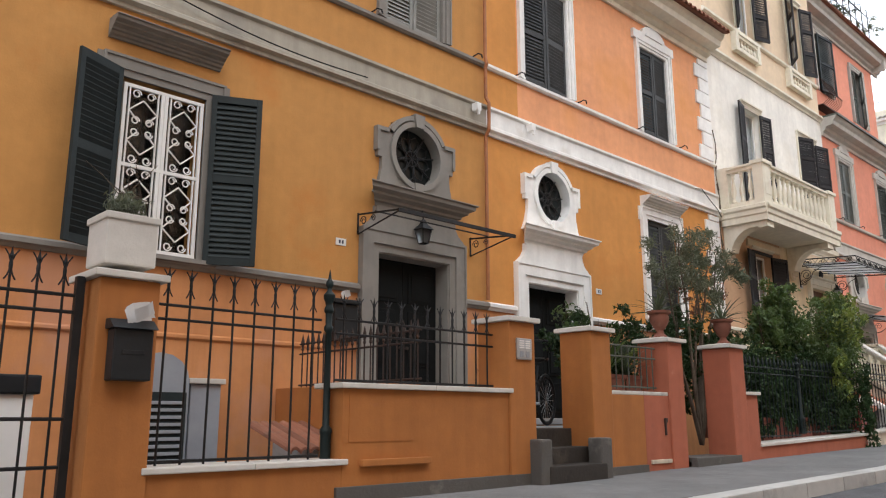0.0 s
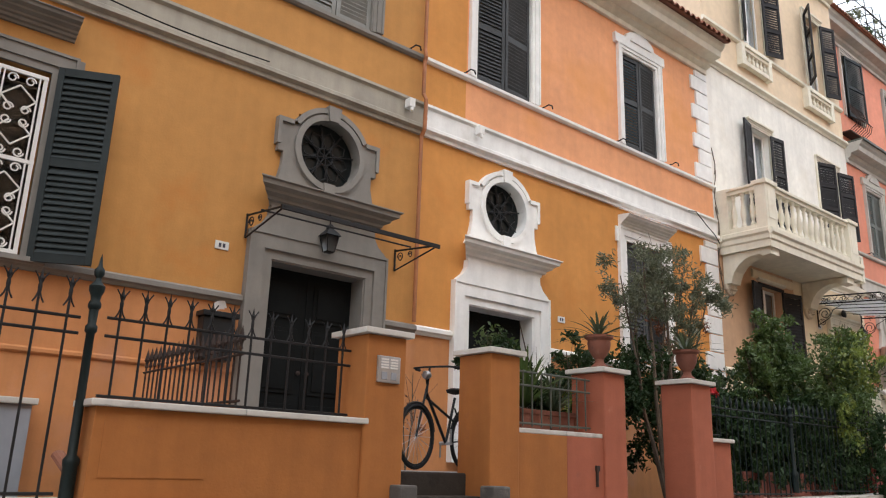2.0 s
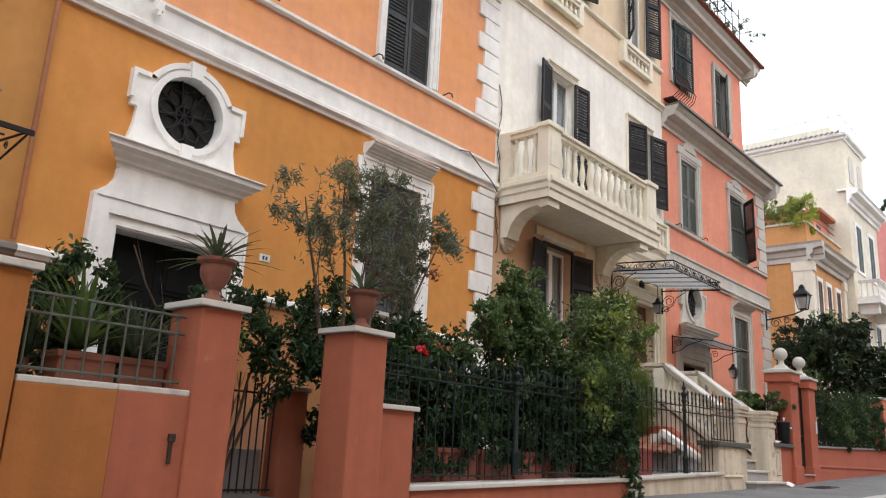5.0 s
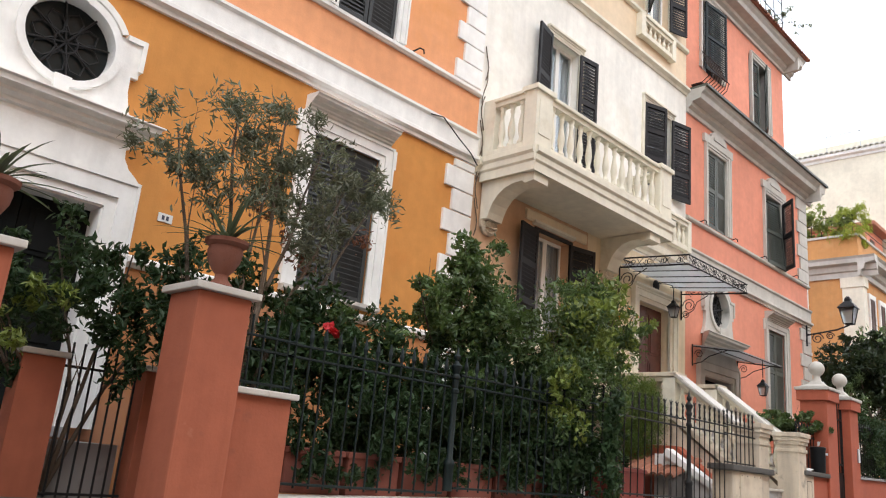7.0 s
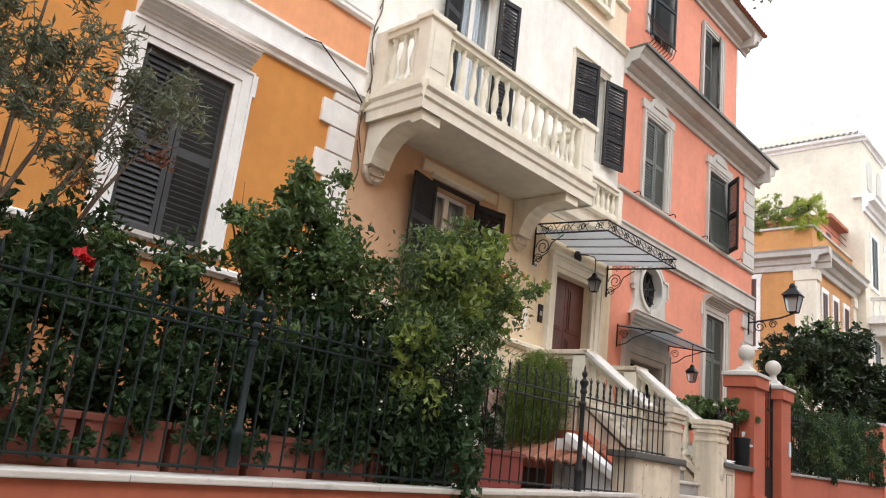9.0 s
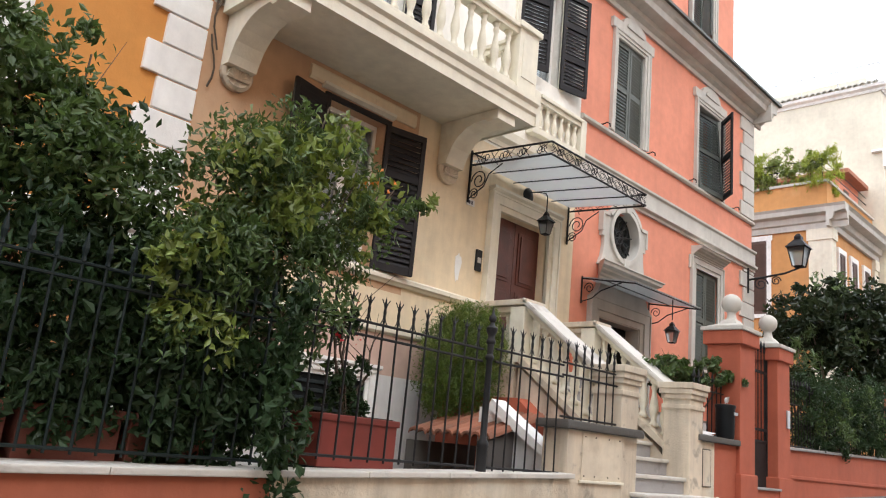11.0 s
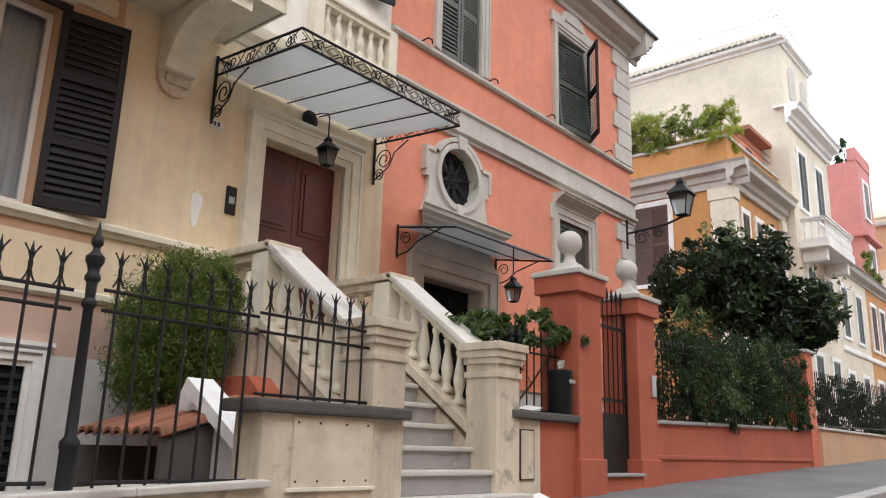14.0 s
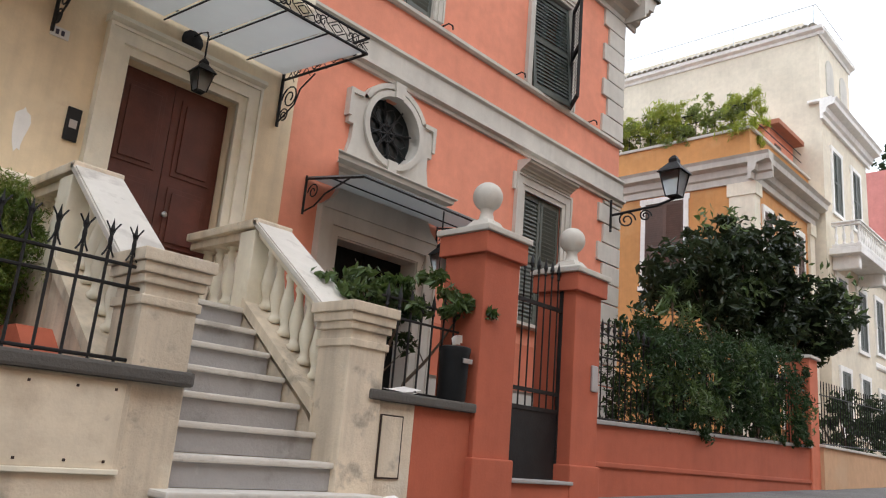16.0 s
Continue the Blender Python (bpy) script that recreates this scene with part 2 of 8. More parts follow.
M = {
    "ochre": material("ochre_plaster", (0.53, 0.255, 0.072), 0.9, spots=(((0.54, 0.20, 0.042), 0.5, 0.9, 0.55), ((0.68, 0.35, 0.11), 0.35, 0.5, 0.58)), streak=0.10),
    "ochre_deep": material("deep_ochre_plaster", (0.63, 0.275, 0.068), 0.9, spots=(((0.60, 0.21, 0.04), 0.4, 0.8, 0.56),), streak=0.08),
    "apricot": material("apricot_plaster", (0.82, 0.375, 0.182), 0.9, spots=(((0.74, 0.31, 0.08), 0.55, 0.35, 0.55),), streak=0.08),
    "ochre_base": material("faded_base_plaster", (0.56, 0.24, 0.09), 0.9, spots=(((0.50, 0.25, 0.16), 0.6, 0.8, 0.5),), streak=0.15),
    "garden_ochre": material("garden_wall_ochre", (0.39, 0.143, 0.034), 0.9, spots=(((0.36, 0.125, 0.034), 0.6, 1.3, 0.55), ((0.30, 0.11, 0.05), 0.5, 4.5, 0.64)), streak=0.14),
    "garden_red": material("garden_wall_red", (0.39, 0.116, 0.062), 0.9, spots=(((0.35, 0.10, 0.058), 0.5, 1.4, 0.54), ((0.62, 0.30, 0.2), 0.5, 2.6, 0.66), ((0.24, 0.09, 0.06), 0.6, 5.0, 0.66)), streak=0.15),
    "brick_red": material("brick_red_plaster", (0.44, 0.112, 0.06), 0.85, spots=(((0.42, 0.11, 0.06), 0.4, 1.0, 0.55),), streak=0.10),
    "salmon": material("salmon_plaster", (0.74, 0.285, 0.185), 0.9, spots=(((0.66, 0.24, 0.15), 0.4, 0.7, 0.56),), streak=0.06),
    "salmon_base": material("salmon_base_plaster", (0.62, 0.19, 0.11), 0.9, streak=0.08),
    "cream": material("cream_plaster", (0.87, 0.84, 0.77), 0.9, spots=(((0.74, 0.69, 0.58), 0.45, 0.7, 0.58),), streak=0.10),
    "peach": material("peach_plaster", (0.76, 0.60, 0.42), 0.9, streak=0.06),
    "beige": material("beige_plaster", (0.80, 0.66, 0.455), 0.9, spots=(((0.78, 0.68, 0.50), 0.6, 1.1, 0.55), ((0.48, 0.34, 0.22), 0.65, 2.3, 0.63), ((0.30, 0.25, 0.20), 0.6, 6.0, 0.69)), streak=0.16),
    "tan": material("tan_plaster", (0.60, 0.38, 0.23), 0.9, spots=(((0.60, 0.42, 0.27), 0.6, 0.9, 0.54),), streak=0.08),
    "rose": material("rose_plaster", (0.60, 0.42, 0.34), 0.9, streak=0.1),
    "limewash": material("limewashed_wall", (0.74, 0.73, 0.71), 0.9, spots=(((0.5, 0.48, 0.45), 0.5, 2.0, 0.6),), streak=0.15),
    "grey_trim": material("grey_stucco_trim", (0.235, 0.218, 0.195), 0.85, spots=(((0.26, 0.24, 0.21), 0.5, 1.5, 0.55),), streak=0.12),
    "grey_band": material("weathered_grey_band", (0.40, 0.365, 0.30), 0.9, spots=(((0.26, 0.24, 0.21), 0.6, 0.8, 0.55), ((0.50, 0.44, 0.35), 0.5, 1.7, 0.6)), streak=0.2),
    "stone_trim": material("light_grey_trim", (0.55, 0.525, 0.475), 0.85, spots=(((0.38, 0.36, 0.32), 0.5, 1.5, 0.56),), streak=0.12),
    "white_trim": material("white_painted_trim", (0.86, 0.85, 0.82), 0.75, spots=(((0.62, 0.58, 0.52), 0.5, 1.6, 0.62),), streak=0.10),
    "cream_trim": material("cream_painted_trim", (0.78, 0.73, 0.60), 0.8, spots=(((0.60, 0.52, 0.38), 0.5, 2.0, 0.58),), streak=0.10),
    "pale_stone": material("weathered_pale_stone", (0.67, 0.575, 0.445), 0.85, spots=(((0.24, 0.21, 0.17), 0.75, 3.4, 0.57), ((0.70, 0.65, 0.54), 0.7, 1.4, 0.55), ((0.42, 0.34, 0.24), 0.7, 0.9, 0.55), ((0.12, 0.11, 0.09), 0.7, 7.0, 0.66)), streak=0.35, bump=0.35),
    "marble": material("white_marble_coping", (0.58, 0.55, 0.50), 0.65, spots=(((0.32, 0.29, 0.26), 0.65, 3.0, 0.56), ((0.20, 0.18, 0.16), 0.6, 9.0, 0.64)), bump=0.2),
    "dark_stone": material("dark_lava_stone", (0.085, 0.078, 0.070), 0.75, spots=(((0.20, 0.18, 0.16), 0.6, 4.0, 0.58),), bump=0.35),
    # near-black base includes the shadow on the steps; blotches are wear
    "worn_step": material("shade_dark_step_stone", (0.040, 0.034, 0.029), 0.7, spots=(((0.12, 0.10, 0.08), 0.55, 3.0, 0.60), ((0.02, 0.018, 0.016), 0.6, 6.0, 0.56)), bump=0.35),
    "step_stone": material("grey_step_stone", (0.32, 0.31, 0.305), 0.7, spots=(((0.17, 0.16, 0.15), 0.6, 3.0, 0.56), ((0.42, 0.41, 0.40), 0.5, 8.0, 0.6)), bump=0.25),
    "shutter_green": material("dark_green_shutter_paint", (0.021, 0.028, 0.029), 0.6, fine=0.15, bump=0.08),
    "shutter_black": material("dark_brown_and_shade_paint", (0.022, 0.020, 0.021), 0.6, fine=0.15, bump=0.08),
    "shutter_grey": material("grey_green_shutter_paint", (0.085, 0.095, 0.08), 0.55, fine=0.12, bump=0.08),
    "shutter_stone": material("faded_grey_shutter_paint", (0.22, 0.22, 0.20), 0.6, fine=0.12, bump=0.08),
    "shutter_brown": material("brown_shutter_paint", (0.10, 0.055, 0.04), 0.6, fine=0.12, bump=0.08),
    "iron": material("black_wrought_iron", (0.017, 0.017, 0.018), 0.5, fine=0.25, bump=0.12),
    "iron_green": material("green_black_cast_iron", (0.010, 0.017, 0.017), 0.5, fine=0.2, bump=0.12),
    "iron_rust": material("rusted_dark_iron", (0.05, 0.035, 0.03), 0.7, metal=0.2, spots=(((0.13, 0.06, 0.03), 0.6, 6.0, 0.58),), bump=0.2),
    "wood_red": material("red_brown_door_wood", (0.115, 0.032, 0.022), 0.45, fine=0.2, streak=0.25, bump=0.1),
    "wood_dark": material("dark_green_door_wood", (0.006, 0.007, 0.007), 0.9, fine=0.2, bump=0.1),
    "window_white": material("white_window_paint", (0.78, 0.77, 0.74), 0.5, fine=0.03, bump=0.03),
    "curtain": material("white_net_curtain", (0.44, 0.46, 0.50), 0.9, fine=0.06, bump=0.1),
    "unlit_room": material("unlit_interior_dark", (0.06, 0.055, 0.05), 0.95, bump=0.0),
    "terracotta": material("terracotta", (0.21, 0.078, 0.050), 0.9, spots=(((0.30, 0.17, 0.12), 0.5, 5.0, 0.6), ((0.09, 0.045, 0.035), 0.6, 8.0, 0.56)), random_value=0.15, bump=0.25),
    "clay_tile": material("clay_roof_tile", (0.30, 0.12, 0.07), 0.9, spots=(((0.16, 0.10, 0.07), 0.6, 4.0, 0.55),), island=0.3, random_value=0.25, bump=0.3),
    "dark_render": material("dark_grey_render", (0.13, 0.12, 0.115), 0.9, streak=0.1),
    "clay_dark": material("dark_weathered_clay", (0.19, 0.06, 0.042), 0.85, spots=(((0.12, 0.06, 0.045), 0.6, 4.0, 0.55),), random_value=0.2, bump=0.25),
    "planter_red": material("red_plastic_planter", (0.20, 0.035, 0.025), 0.55, fine=0.12, bump=0.05),
    "planter_white": material("pale_concrete_planter", (0.58, 0.55, 0.50), 0.85, bump=0.25),
    "soil": material("dark_soil", (0.03, 0.022, 0.016), 1.0, bump=0.6),
    "asphalt": material("asphalt_road", (0.075, 0.075, 0.078), 0.85, fine=0.15, scale=9.0, spots=(((0.11, 0.11, 0.11), 0.5, 1.2, 0.55),), bump=0.5, bump_scale=160.0),
    "pavement": material("grey_asphalt_pavement", (0.15, 0.148, 0.143), 0.85, fine=0.12, scale=7.0, spots=(((0.16, 0.155, 0.15), 0.6, 1.1, 0.55), ((0.30, 0.29, 0.28), 0.5, 2.7, 0.62)), bump=0.4, bump_scale=140.0),
    "kerb": material("pale_travertine_kerb", (0.42, 0.41, 0.385), 0.8, spots=(((0.25, 0.24, 0.23), 0.6, 2.5, 0.56),), random_value=0.1, bump=0.35),
    "earth": material("garden_earth", (0.085, 0.062, 0.042), 1.0, fine=0.25, bump=0.8, bump_scale=30.0),
    "metal_box": material("grey_painted_metal", (0.30, 0.32, 0.35), 0.5, metal=0.1, fine=0.06, bump=0.05),
    "mail_black": material("black_enamel", (0.022, 0.024, 0.026), 0.4, metal=0.2, fine=0.12, bump=0.05),
    "steel": material("brushed_steel", (0.45, 0.46, 0.47), 0.35, metal=0.8, fine=0.08, bump=0.05),
    "rubber": material("black_rubber", (0.018, 0.018, 0.018), 0.8, bump=0.1),
    "paper": material("white_paper", (0.72, 0.70, 0.68), 0.8, fine=0.06, bump=0.1),
    "ink": material("dark_ink", (0.05, 0.05, 0.08), 0.7, bump=0.0),
    "blue_enamel": material("white_enamel_plate", (0.7, 0.7, 0.68), 0.4, fine=0.04, bump=0.0),
    "copper_pipe": material("painted_downpipe", (0.34, 0.125, 0.045), 0.6, fine=0.15, spots=(((0.3, 0.15, 0.1), 0.5, 3.0, 0.58),), bump=0.1),
    "bark": material("grey_brown_bark", (0.12, 0.09, 0.065), 0.95, fine=0.25, bump=0.8, bump_scale=60.0),
    "lamp_glass": glass_material("lamp_glass", (0.4, 0.42, 0.42), 0.35),
    "frost": milky_glass("milky_roof_glass", (0.46, 0.46, 0.45)),
    "roof_glass": milky_glass("dusty_clear_roof_glass", (0.16, 0.18, 0.18), 0.35),
    "dark_glass": material("opaque_unlit_glass", (0.014, 0.018, 0.019), 0.18, fine=0.2, bump=0.05),
    "shutter_slate": material("slate_grey_shutter_paint", (0.052, 0.055, 0.056), 0.55, fine=0.18, bump=0.1),
    "panel_paint": material("beige_painted_sheet", (0.68, 0.59, 0.455), 0.75, spots=(((0.52, 0.42, 0.30), 0.6, 2.2, 0.55), ((0.28, 0.20, 0.15), 0.6, 7.0, 0.64)), streak=0.15),
    # leaf_dark: dark evergreens, and shade inside shrubs given as leaf colour
    "leaf_dark": leaf_material("dark_and_shaded_leaf", (0.030, 0.056, 0.024)),
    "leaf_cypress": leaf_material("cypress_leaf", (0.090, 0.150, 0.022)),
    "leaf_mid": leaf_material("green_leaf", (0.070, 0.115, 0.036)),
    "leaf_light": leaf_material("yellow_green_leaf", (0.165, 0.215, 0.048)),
    "leaf_lime": leaf_material("bright_lime_leaf", (0.30, 0.36, 0.05)),
    "leaf_olive": leaf_material("grey_olive_leaf", (0.135, 0.155, 0.11)),
    "leaf_blue": leaf_material("dull_green_agave_leaf", (0.060, 0.078, 0.052), 0.35),
    "leaf_dry": leaf_material("red_brown_dry_leaf", (0.20, 0.09, 0.06)),
    "magnolia": leaf_material("glossy_magnolia_leaf", (0.026, 0.038, 0.020), 0.4, 0.30),
    "flower_red": leaf_material("red_petal", (0.55, 0.03, 0.04), 0.2),
    "flower_white": leaf_material("white_petal", (0.75, 0.72, 0.66), 0.1),
    "flower_orange": leaf_material("orange_petal", (0.75, 0.22, 0.03), 0.2),
    "glass": glass_material("window_glass"),
    "pink_far": material("pink_far_plaster", (0.58, 0.23, 0.21), 0.9, streak=0.08),
    "ochre_far": material("pale_ochre_plaster", (0.56, 0.275, 0.10), 0.9, spots=(((0.58, 0.35, 0.17), 0.5, 0.7, 0.55),), streak=0.1),
    "white_far": material("pale_far_plaster", (0.72, 0.655, 0.53), 0.9, streak=0.06),
}


# ---- mesh helpers ----
def ground_z(x):
    """Height of the pavement along the street."""
    xs = (-200, -12, -3, 2, 10, 14, 18, 24, 60, 300)
    zs = (-1.5, -0.10, -0.07, 0.0, 0.11, 0.20, 0.33, 0.52, 1.75, 9.0)
    return float(np.interp(x, xs, zs))


def part(name, bm, mat, parent=None, label="", smooth=False):
    """Links a bmesh as one mesh object under a thing or a part."""
    bmesh.ops.recalc_face_normals(bm, faces=bm.faces[:])
    me = bpy.data.meshes.new(name)
    bm.to_mesh(me)
    bm.free()
    if smooth:
        me.shade_smooth()
        me.set_sharp_from_angle(angle=radians(40))
    me.materials.append(M[mat])
    ob = new(name, me)
    if parent is not None:
        ob.parent = parent
    if label:
        ob["label"] = label
    return ob


def shared(name, me, parent, loc=(0, 0, 0), rot=(0, 0, 0), scale=(1, 1, 1)):
    """An object of its own on a mesh that its alikes use too."""
    ob = new(name, me)
    ob.parent = parent
    ob.location, ob.rotation_euler, ob.scale = loc, rot, scale
    return ob


def thing(name, label, category, group="", kind="", loc=(0, 0, 0)):
    ob = new(name)
    ob.empty_display_size = 0.1
    ob.location = loc
    return tagged(ob, label, category, group, kind)


def box(bm, x0, x1, y0, y1, z0, z1, bevel=0.0):
    r = bmesh.ops.create_cube(bm, size=1.0, matrix=Matrix.LocRotScale(((x0 + x1) / 2, (y0 + y1) / 2, (z0 + z1) / 2), None, (abs(x1 - x0), abs(y1 - y0), abs(z1 - z0))))
    if bevel:
        edges = list({e for v in r["verts"] for e in v.link_edges})
        bmesh.ops.bevel(bm, geom=edges, offset=bevel, segments=2, affect="EDGES", profile=0.6)
    return r["verts"]


def boxed(x0, x1, y0, y1, z0, z1, bevel=0.0):
    bm = bmesh.new()
    box(bm, x0, x1, y0, y1, z0, z1, bevel)
    return bm


def rod(bm, p, q, r, r2=None, seg=8):
    """A straight bar from p to q."""
    p, q = Vector(p), Vector(q)
    d = q - p
    if d.length < 1e-6:
        return
    m = Matrix.Translation((p + q) / 2) @ d.to_track_quat("Z", "Y").to_matrix().to_4x4()
    bmesh.ops.create_cone(bm, cap_ends=True, segments=seg, radius1=r, radius2=r if r2 is None else r2, depth=d.length, matrix=m)


def tube(bm, pts, r, seg=6):
    """A bent bar through points."""
    pts = [Vector(p) for p in pts]
    rings = []
    for i, p in enumerate(pts):
        d = (pts[min(i + 1, len(pts) - 1)] - pts[max(i - 1, 0)]).normalized()
        a = d.cross(Vector((0, 1, 0.03)) if abs(d.y) < 0.9 else Vector((1, 0, 0))).normalized()
        b = d.cross(a)
        rings.append([bm.verts.new(p + r * (math.cos(k * math.tau / seg) * a + math.sin(k * math.tau / seg) * b)) for k in range(seg)])
    for u, v in zip(rings, rings[1:]):
        for k in range(seg):
            bm.faces.new((u[k], u[(k + 1) % seg], v[(k + 1) % seg], v[k]))
    bm.faces.new(rings[0][::-1])
    bm.faces.new(rings[-1])


def lathe(bm, profile, centre=(0, 0, 0), seg=16, square=False):
    """A turned body; profile: (radius, height). square: four-sided."""
    seg = 4 if square else seg
    k0 = math.pi / 4 if square else 0.0
    f = math.sqrt(2) if square else 1.0
    c = Vector(centre)
    rings = [[bm.verts.new(c + Vector((max(r, 1e-4) * f * math.cos(k0 + k * math.tau / seg), max(r, 1e-4) * f * math.sin(k0 + k * math.tau / seg), z))) for k in range(seg)] for r, z in profile]
    for u, v in zip(rings, rings[1:]):
        for k in range(seg):
            bm.faces.new((u[k], u[(k + 1) % seg], v[(k + 1) % seg], v[k]))
    bm.faces.new(rings[0][::-1])
    bm.faces.new(rings[-1])


def moulding(bm, x0, x1, profile, y=0.0, z=0.0, returns=False):
    """A moulded band along x. profile: (how far it stands out, height), from bottom to top. returns: the ends step back by as much as it stands out."""
    pts = [(0.0, profile[0][1])] + list(profile) + [(0.0, profile[-1][1])]
    k = 1.0 if returns else 0.0
    a = [bm.verts.new((x0 - k * o, y - o, z + h)) for o, h in pts]
    b = [bm.verts.new((x1 + k * o, y - o, z + h)) for o, h in pts]
    n = len(pts)
    for i in range(n):
        j = (i + 1) % n
        bm.faces.new((a[i], b[i], b[j], a[j]))
    bm.faces.new(a)
    bm.faces.new(b[::-1])


def moulding_y(bm, y0, y1, profile, x=0.0, z=0.0, side=-1):
    """The same along y, standing out towards side."""
    pts = [(0.0, profile[0][1])] + list(profile) + [(0.0, profile[-1][1])]
    a = [bm.verts.new((x + side * o, y0, z + h)) for o, h in pts]
    b = [bm.verts.new((x + side * o, y1, z + h)) for o, h in pts]
    n = len(pts)
    for i in range(n):
        j = (i + 1) % n
        bm.faces.new((a[i], b[i], b[j], a[j]))
    bm.faces.new(a)
    bm.faces.new(b[::-1])


def plate(bm, outline, y0, y1, hole=None):
    """A flat shape in the xz plane between depths y0 (front) and y1, with an optional round hole (x, z, r)."""
    n = len(outline)
    if hole is None:
        f = [bm.verts.new((x, y0, z)) for x, z in outline]
        g = [bm.verts.new((x, y1, z)) for x, z in outline]
        bm.faces.new(f)
        bm.faces.new(g[::-1])
        for i in range(n):
            j = (i + 1) % n
            bm.faces.new((f[i], g[i], g[j], f[j]))
        return
    hx, hz, hr = hole
    seg = 40

    def cast(ang):
        d = (math.cos(ang), math.sin(ang))
        best = None
        for i in range(n):
            (ax, az), (bx, bz) = outline[i], outline[(i + 1) % n]
            ex, ez = bx - ax, bz - az
            det = d[0] * -ez + ex * d[1]
            if abs(det) < 1e-9:
                continue
            rx, rz = ax - hx, az - hz
            s = (rx * -ez + ex * rz) / det
            u = (d[0] * rz - d[1] * rx) / det
            if s > 0 and -1e-6 <= u <= 1 + 1e-6 and (best is None or s > best):
                best = s
        return hx + d[0] * best, hz + d[1] * best

    angs = sorted({round(k * math.tau / seg, 4) for k in range(seg)} | {round(math.atan2(z - hz, x - hx) % math.tau, 4) for x, z in outline})
    rows = []
    for a in angs:
        ox, oz = cast(a)
        ix, iz = hx + hr * math.cos(a), hz + hr * math.sin(a)
        rows.append([bm.verts.new(p) for p in ((ox, y1, oz), (ox, y0, oz), (ix, y0, iz), (ix, y1, iz))])
    for u, v in zip(rows, rows[1:] + rows[:1]):
        for k in range(4):
            m = (k + 1) % 4
            bm.faces.new((u[k], u[m], v[m], v[k]))


def wall_sheet(bm, x0, x1, z0, z1, y0, y1, holes=()):
    """A wall with rectangular openings (x0, x1, z0, z1) that go through it."""
    xs = sorted({x0, x1, *(v for h in holes for v in h[:2] if x0 < v < x1)})
    zs = sorted({z0, z1, *(v for h in holes for v in h[2:] if z0 < v < z1)})

    def solid(i, k):
        if not (0 <= i < len(xs) - 1 and 0 <= k < len(zs) - 1):
            return False
        cx, cz = (xs[i] + xs[i + 1]) / 2, (zs[k] + zs[k + 1]) / 2
        return not any(h[0] < cx < h[1] and h[2] < cz < h[3] for h in holes)

    seen = {}

    def v(x, y, z):
        key = (round(x, 4), round(y, 4), round(z, 4))
        if key not in seen:
            seen[key] = bm.verts.new((x, y, z))
        return seen[key]

    for i in range(len(xs) - 1):
        for k in range(len(zs) - 1):
            if not solid(i, k):
                continue
            a, b, c, d = xs[i], xs[i + 1], zs[k], zs[k + 1]
            bm.faces.new((v(a, y0, c), v(b, y0, c), v(b, y0, d), v(a, y0, d)))
            bm.faces.new((v(a, y1, d), v(b, y1, d), v(b, y1, c), v(a, y1, c)))
            if not solid(i - 1, k):
                bm.faces.new((v(a, y0, c), v(a, y0, d), v(a, y1, d), v(a, y1, c)))
            if not solid(i + 1, k):
                bm.faces.new((v(b, y0, d), v(b, y0, c), v(b, y1, c), v(b, y1, d)))
            if not solid(i, k - 1):
                bm.faces.new((v(b, y0, c), v(a, y0, c), v(a, y1, c), v(b, y1, c)))
            if not solid(i, k + 1):
                bm.faces.new((v(a, y0, d), v(b, y0, d), v(b, y1, d), v(a, y1, d)))


# ---- ground ----
def strip(name, x_list, y0, y1, lift, mat, label, category):
    bm = bmesh.new()
    rows = [[bm.verts.new((x, y, ground_z(x) + lift)) for y in (y0, y1)] for x in x_list]
    for u, v in zip(rows, rows[1:]):
        bm.faces.new((u[0], v[0], v[1], u[1]))
    return tagged(part(name, bm, mat), label, category, kind="structure")


street_x = [-400, -200, -60] + list(range(-30, 62, 2)) + [80, 120, 200, 400]
strip("ground", street_x, -400, 400, -0.40, "earth", "bare brown garden earth beneath the street and houses", "ground")
strip("road", street_x, -16, -4.95, -0.15, "asphalt", "dark grey worn asphalt street beside the kerb", "road")
strip("pavement", street_x, -4.72, -2.30, 0.0, "pavement", "grey patched asphalt pavement in front of the garden walls", "pavement")
strip("pavement_opposite", street_x, -22, -16, -0.02, "pavement", "grey asphalt pavement on the far side of the street", "pavement")


# ---- house elements ----
mesh_store = {}


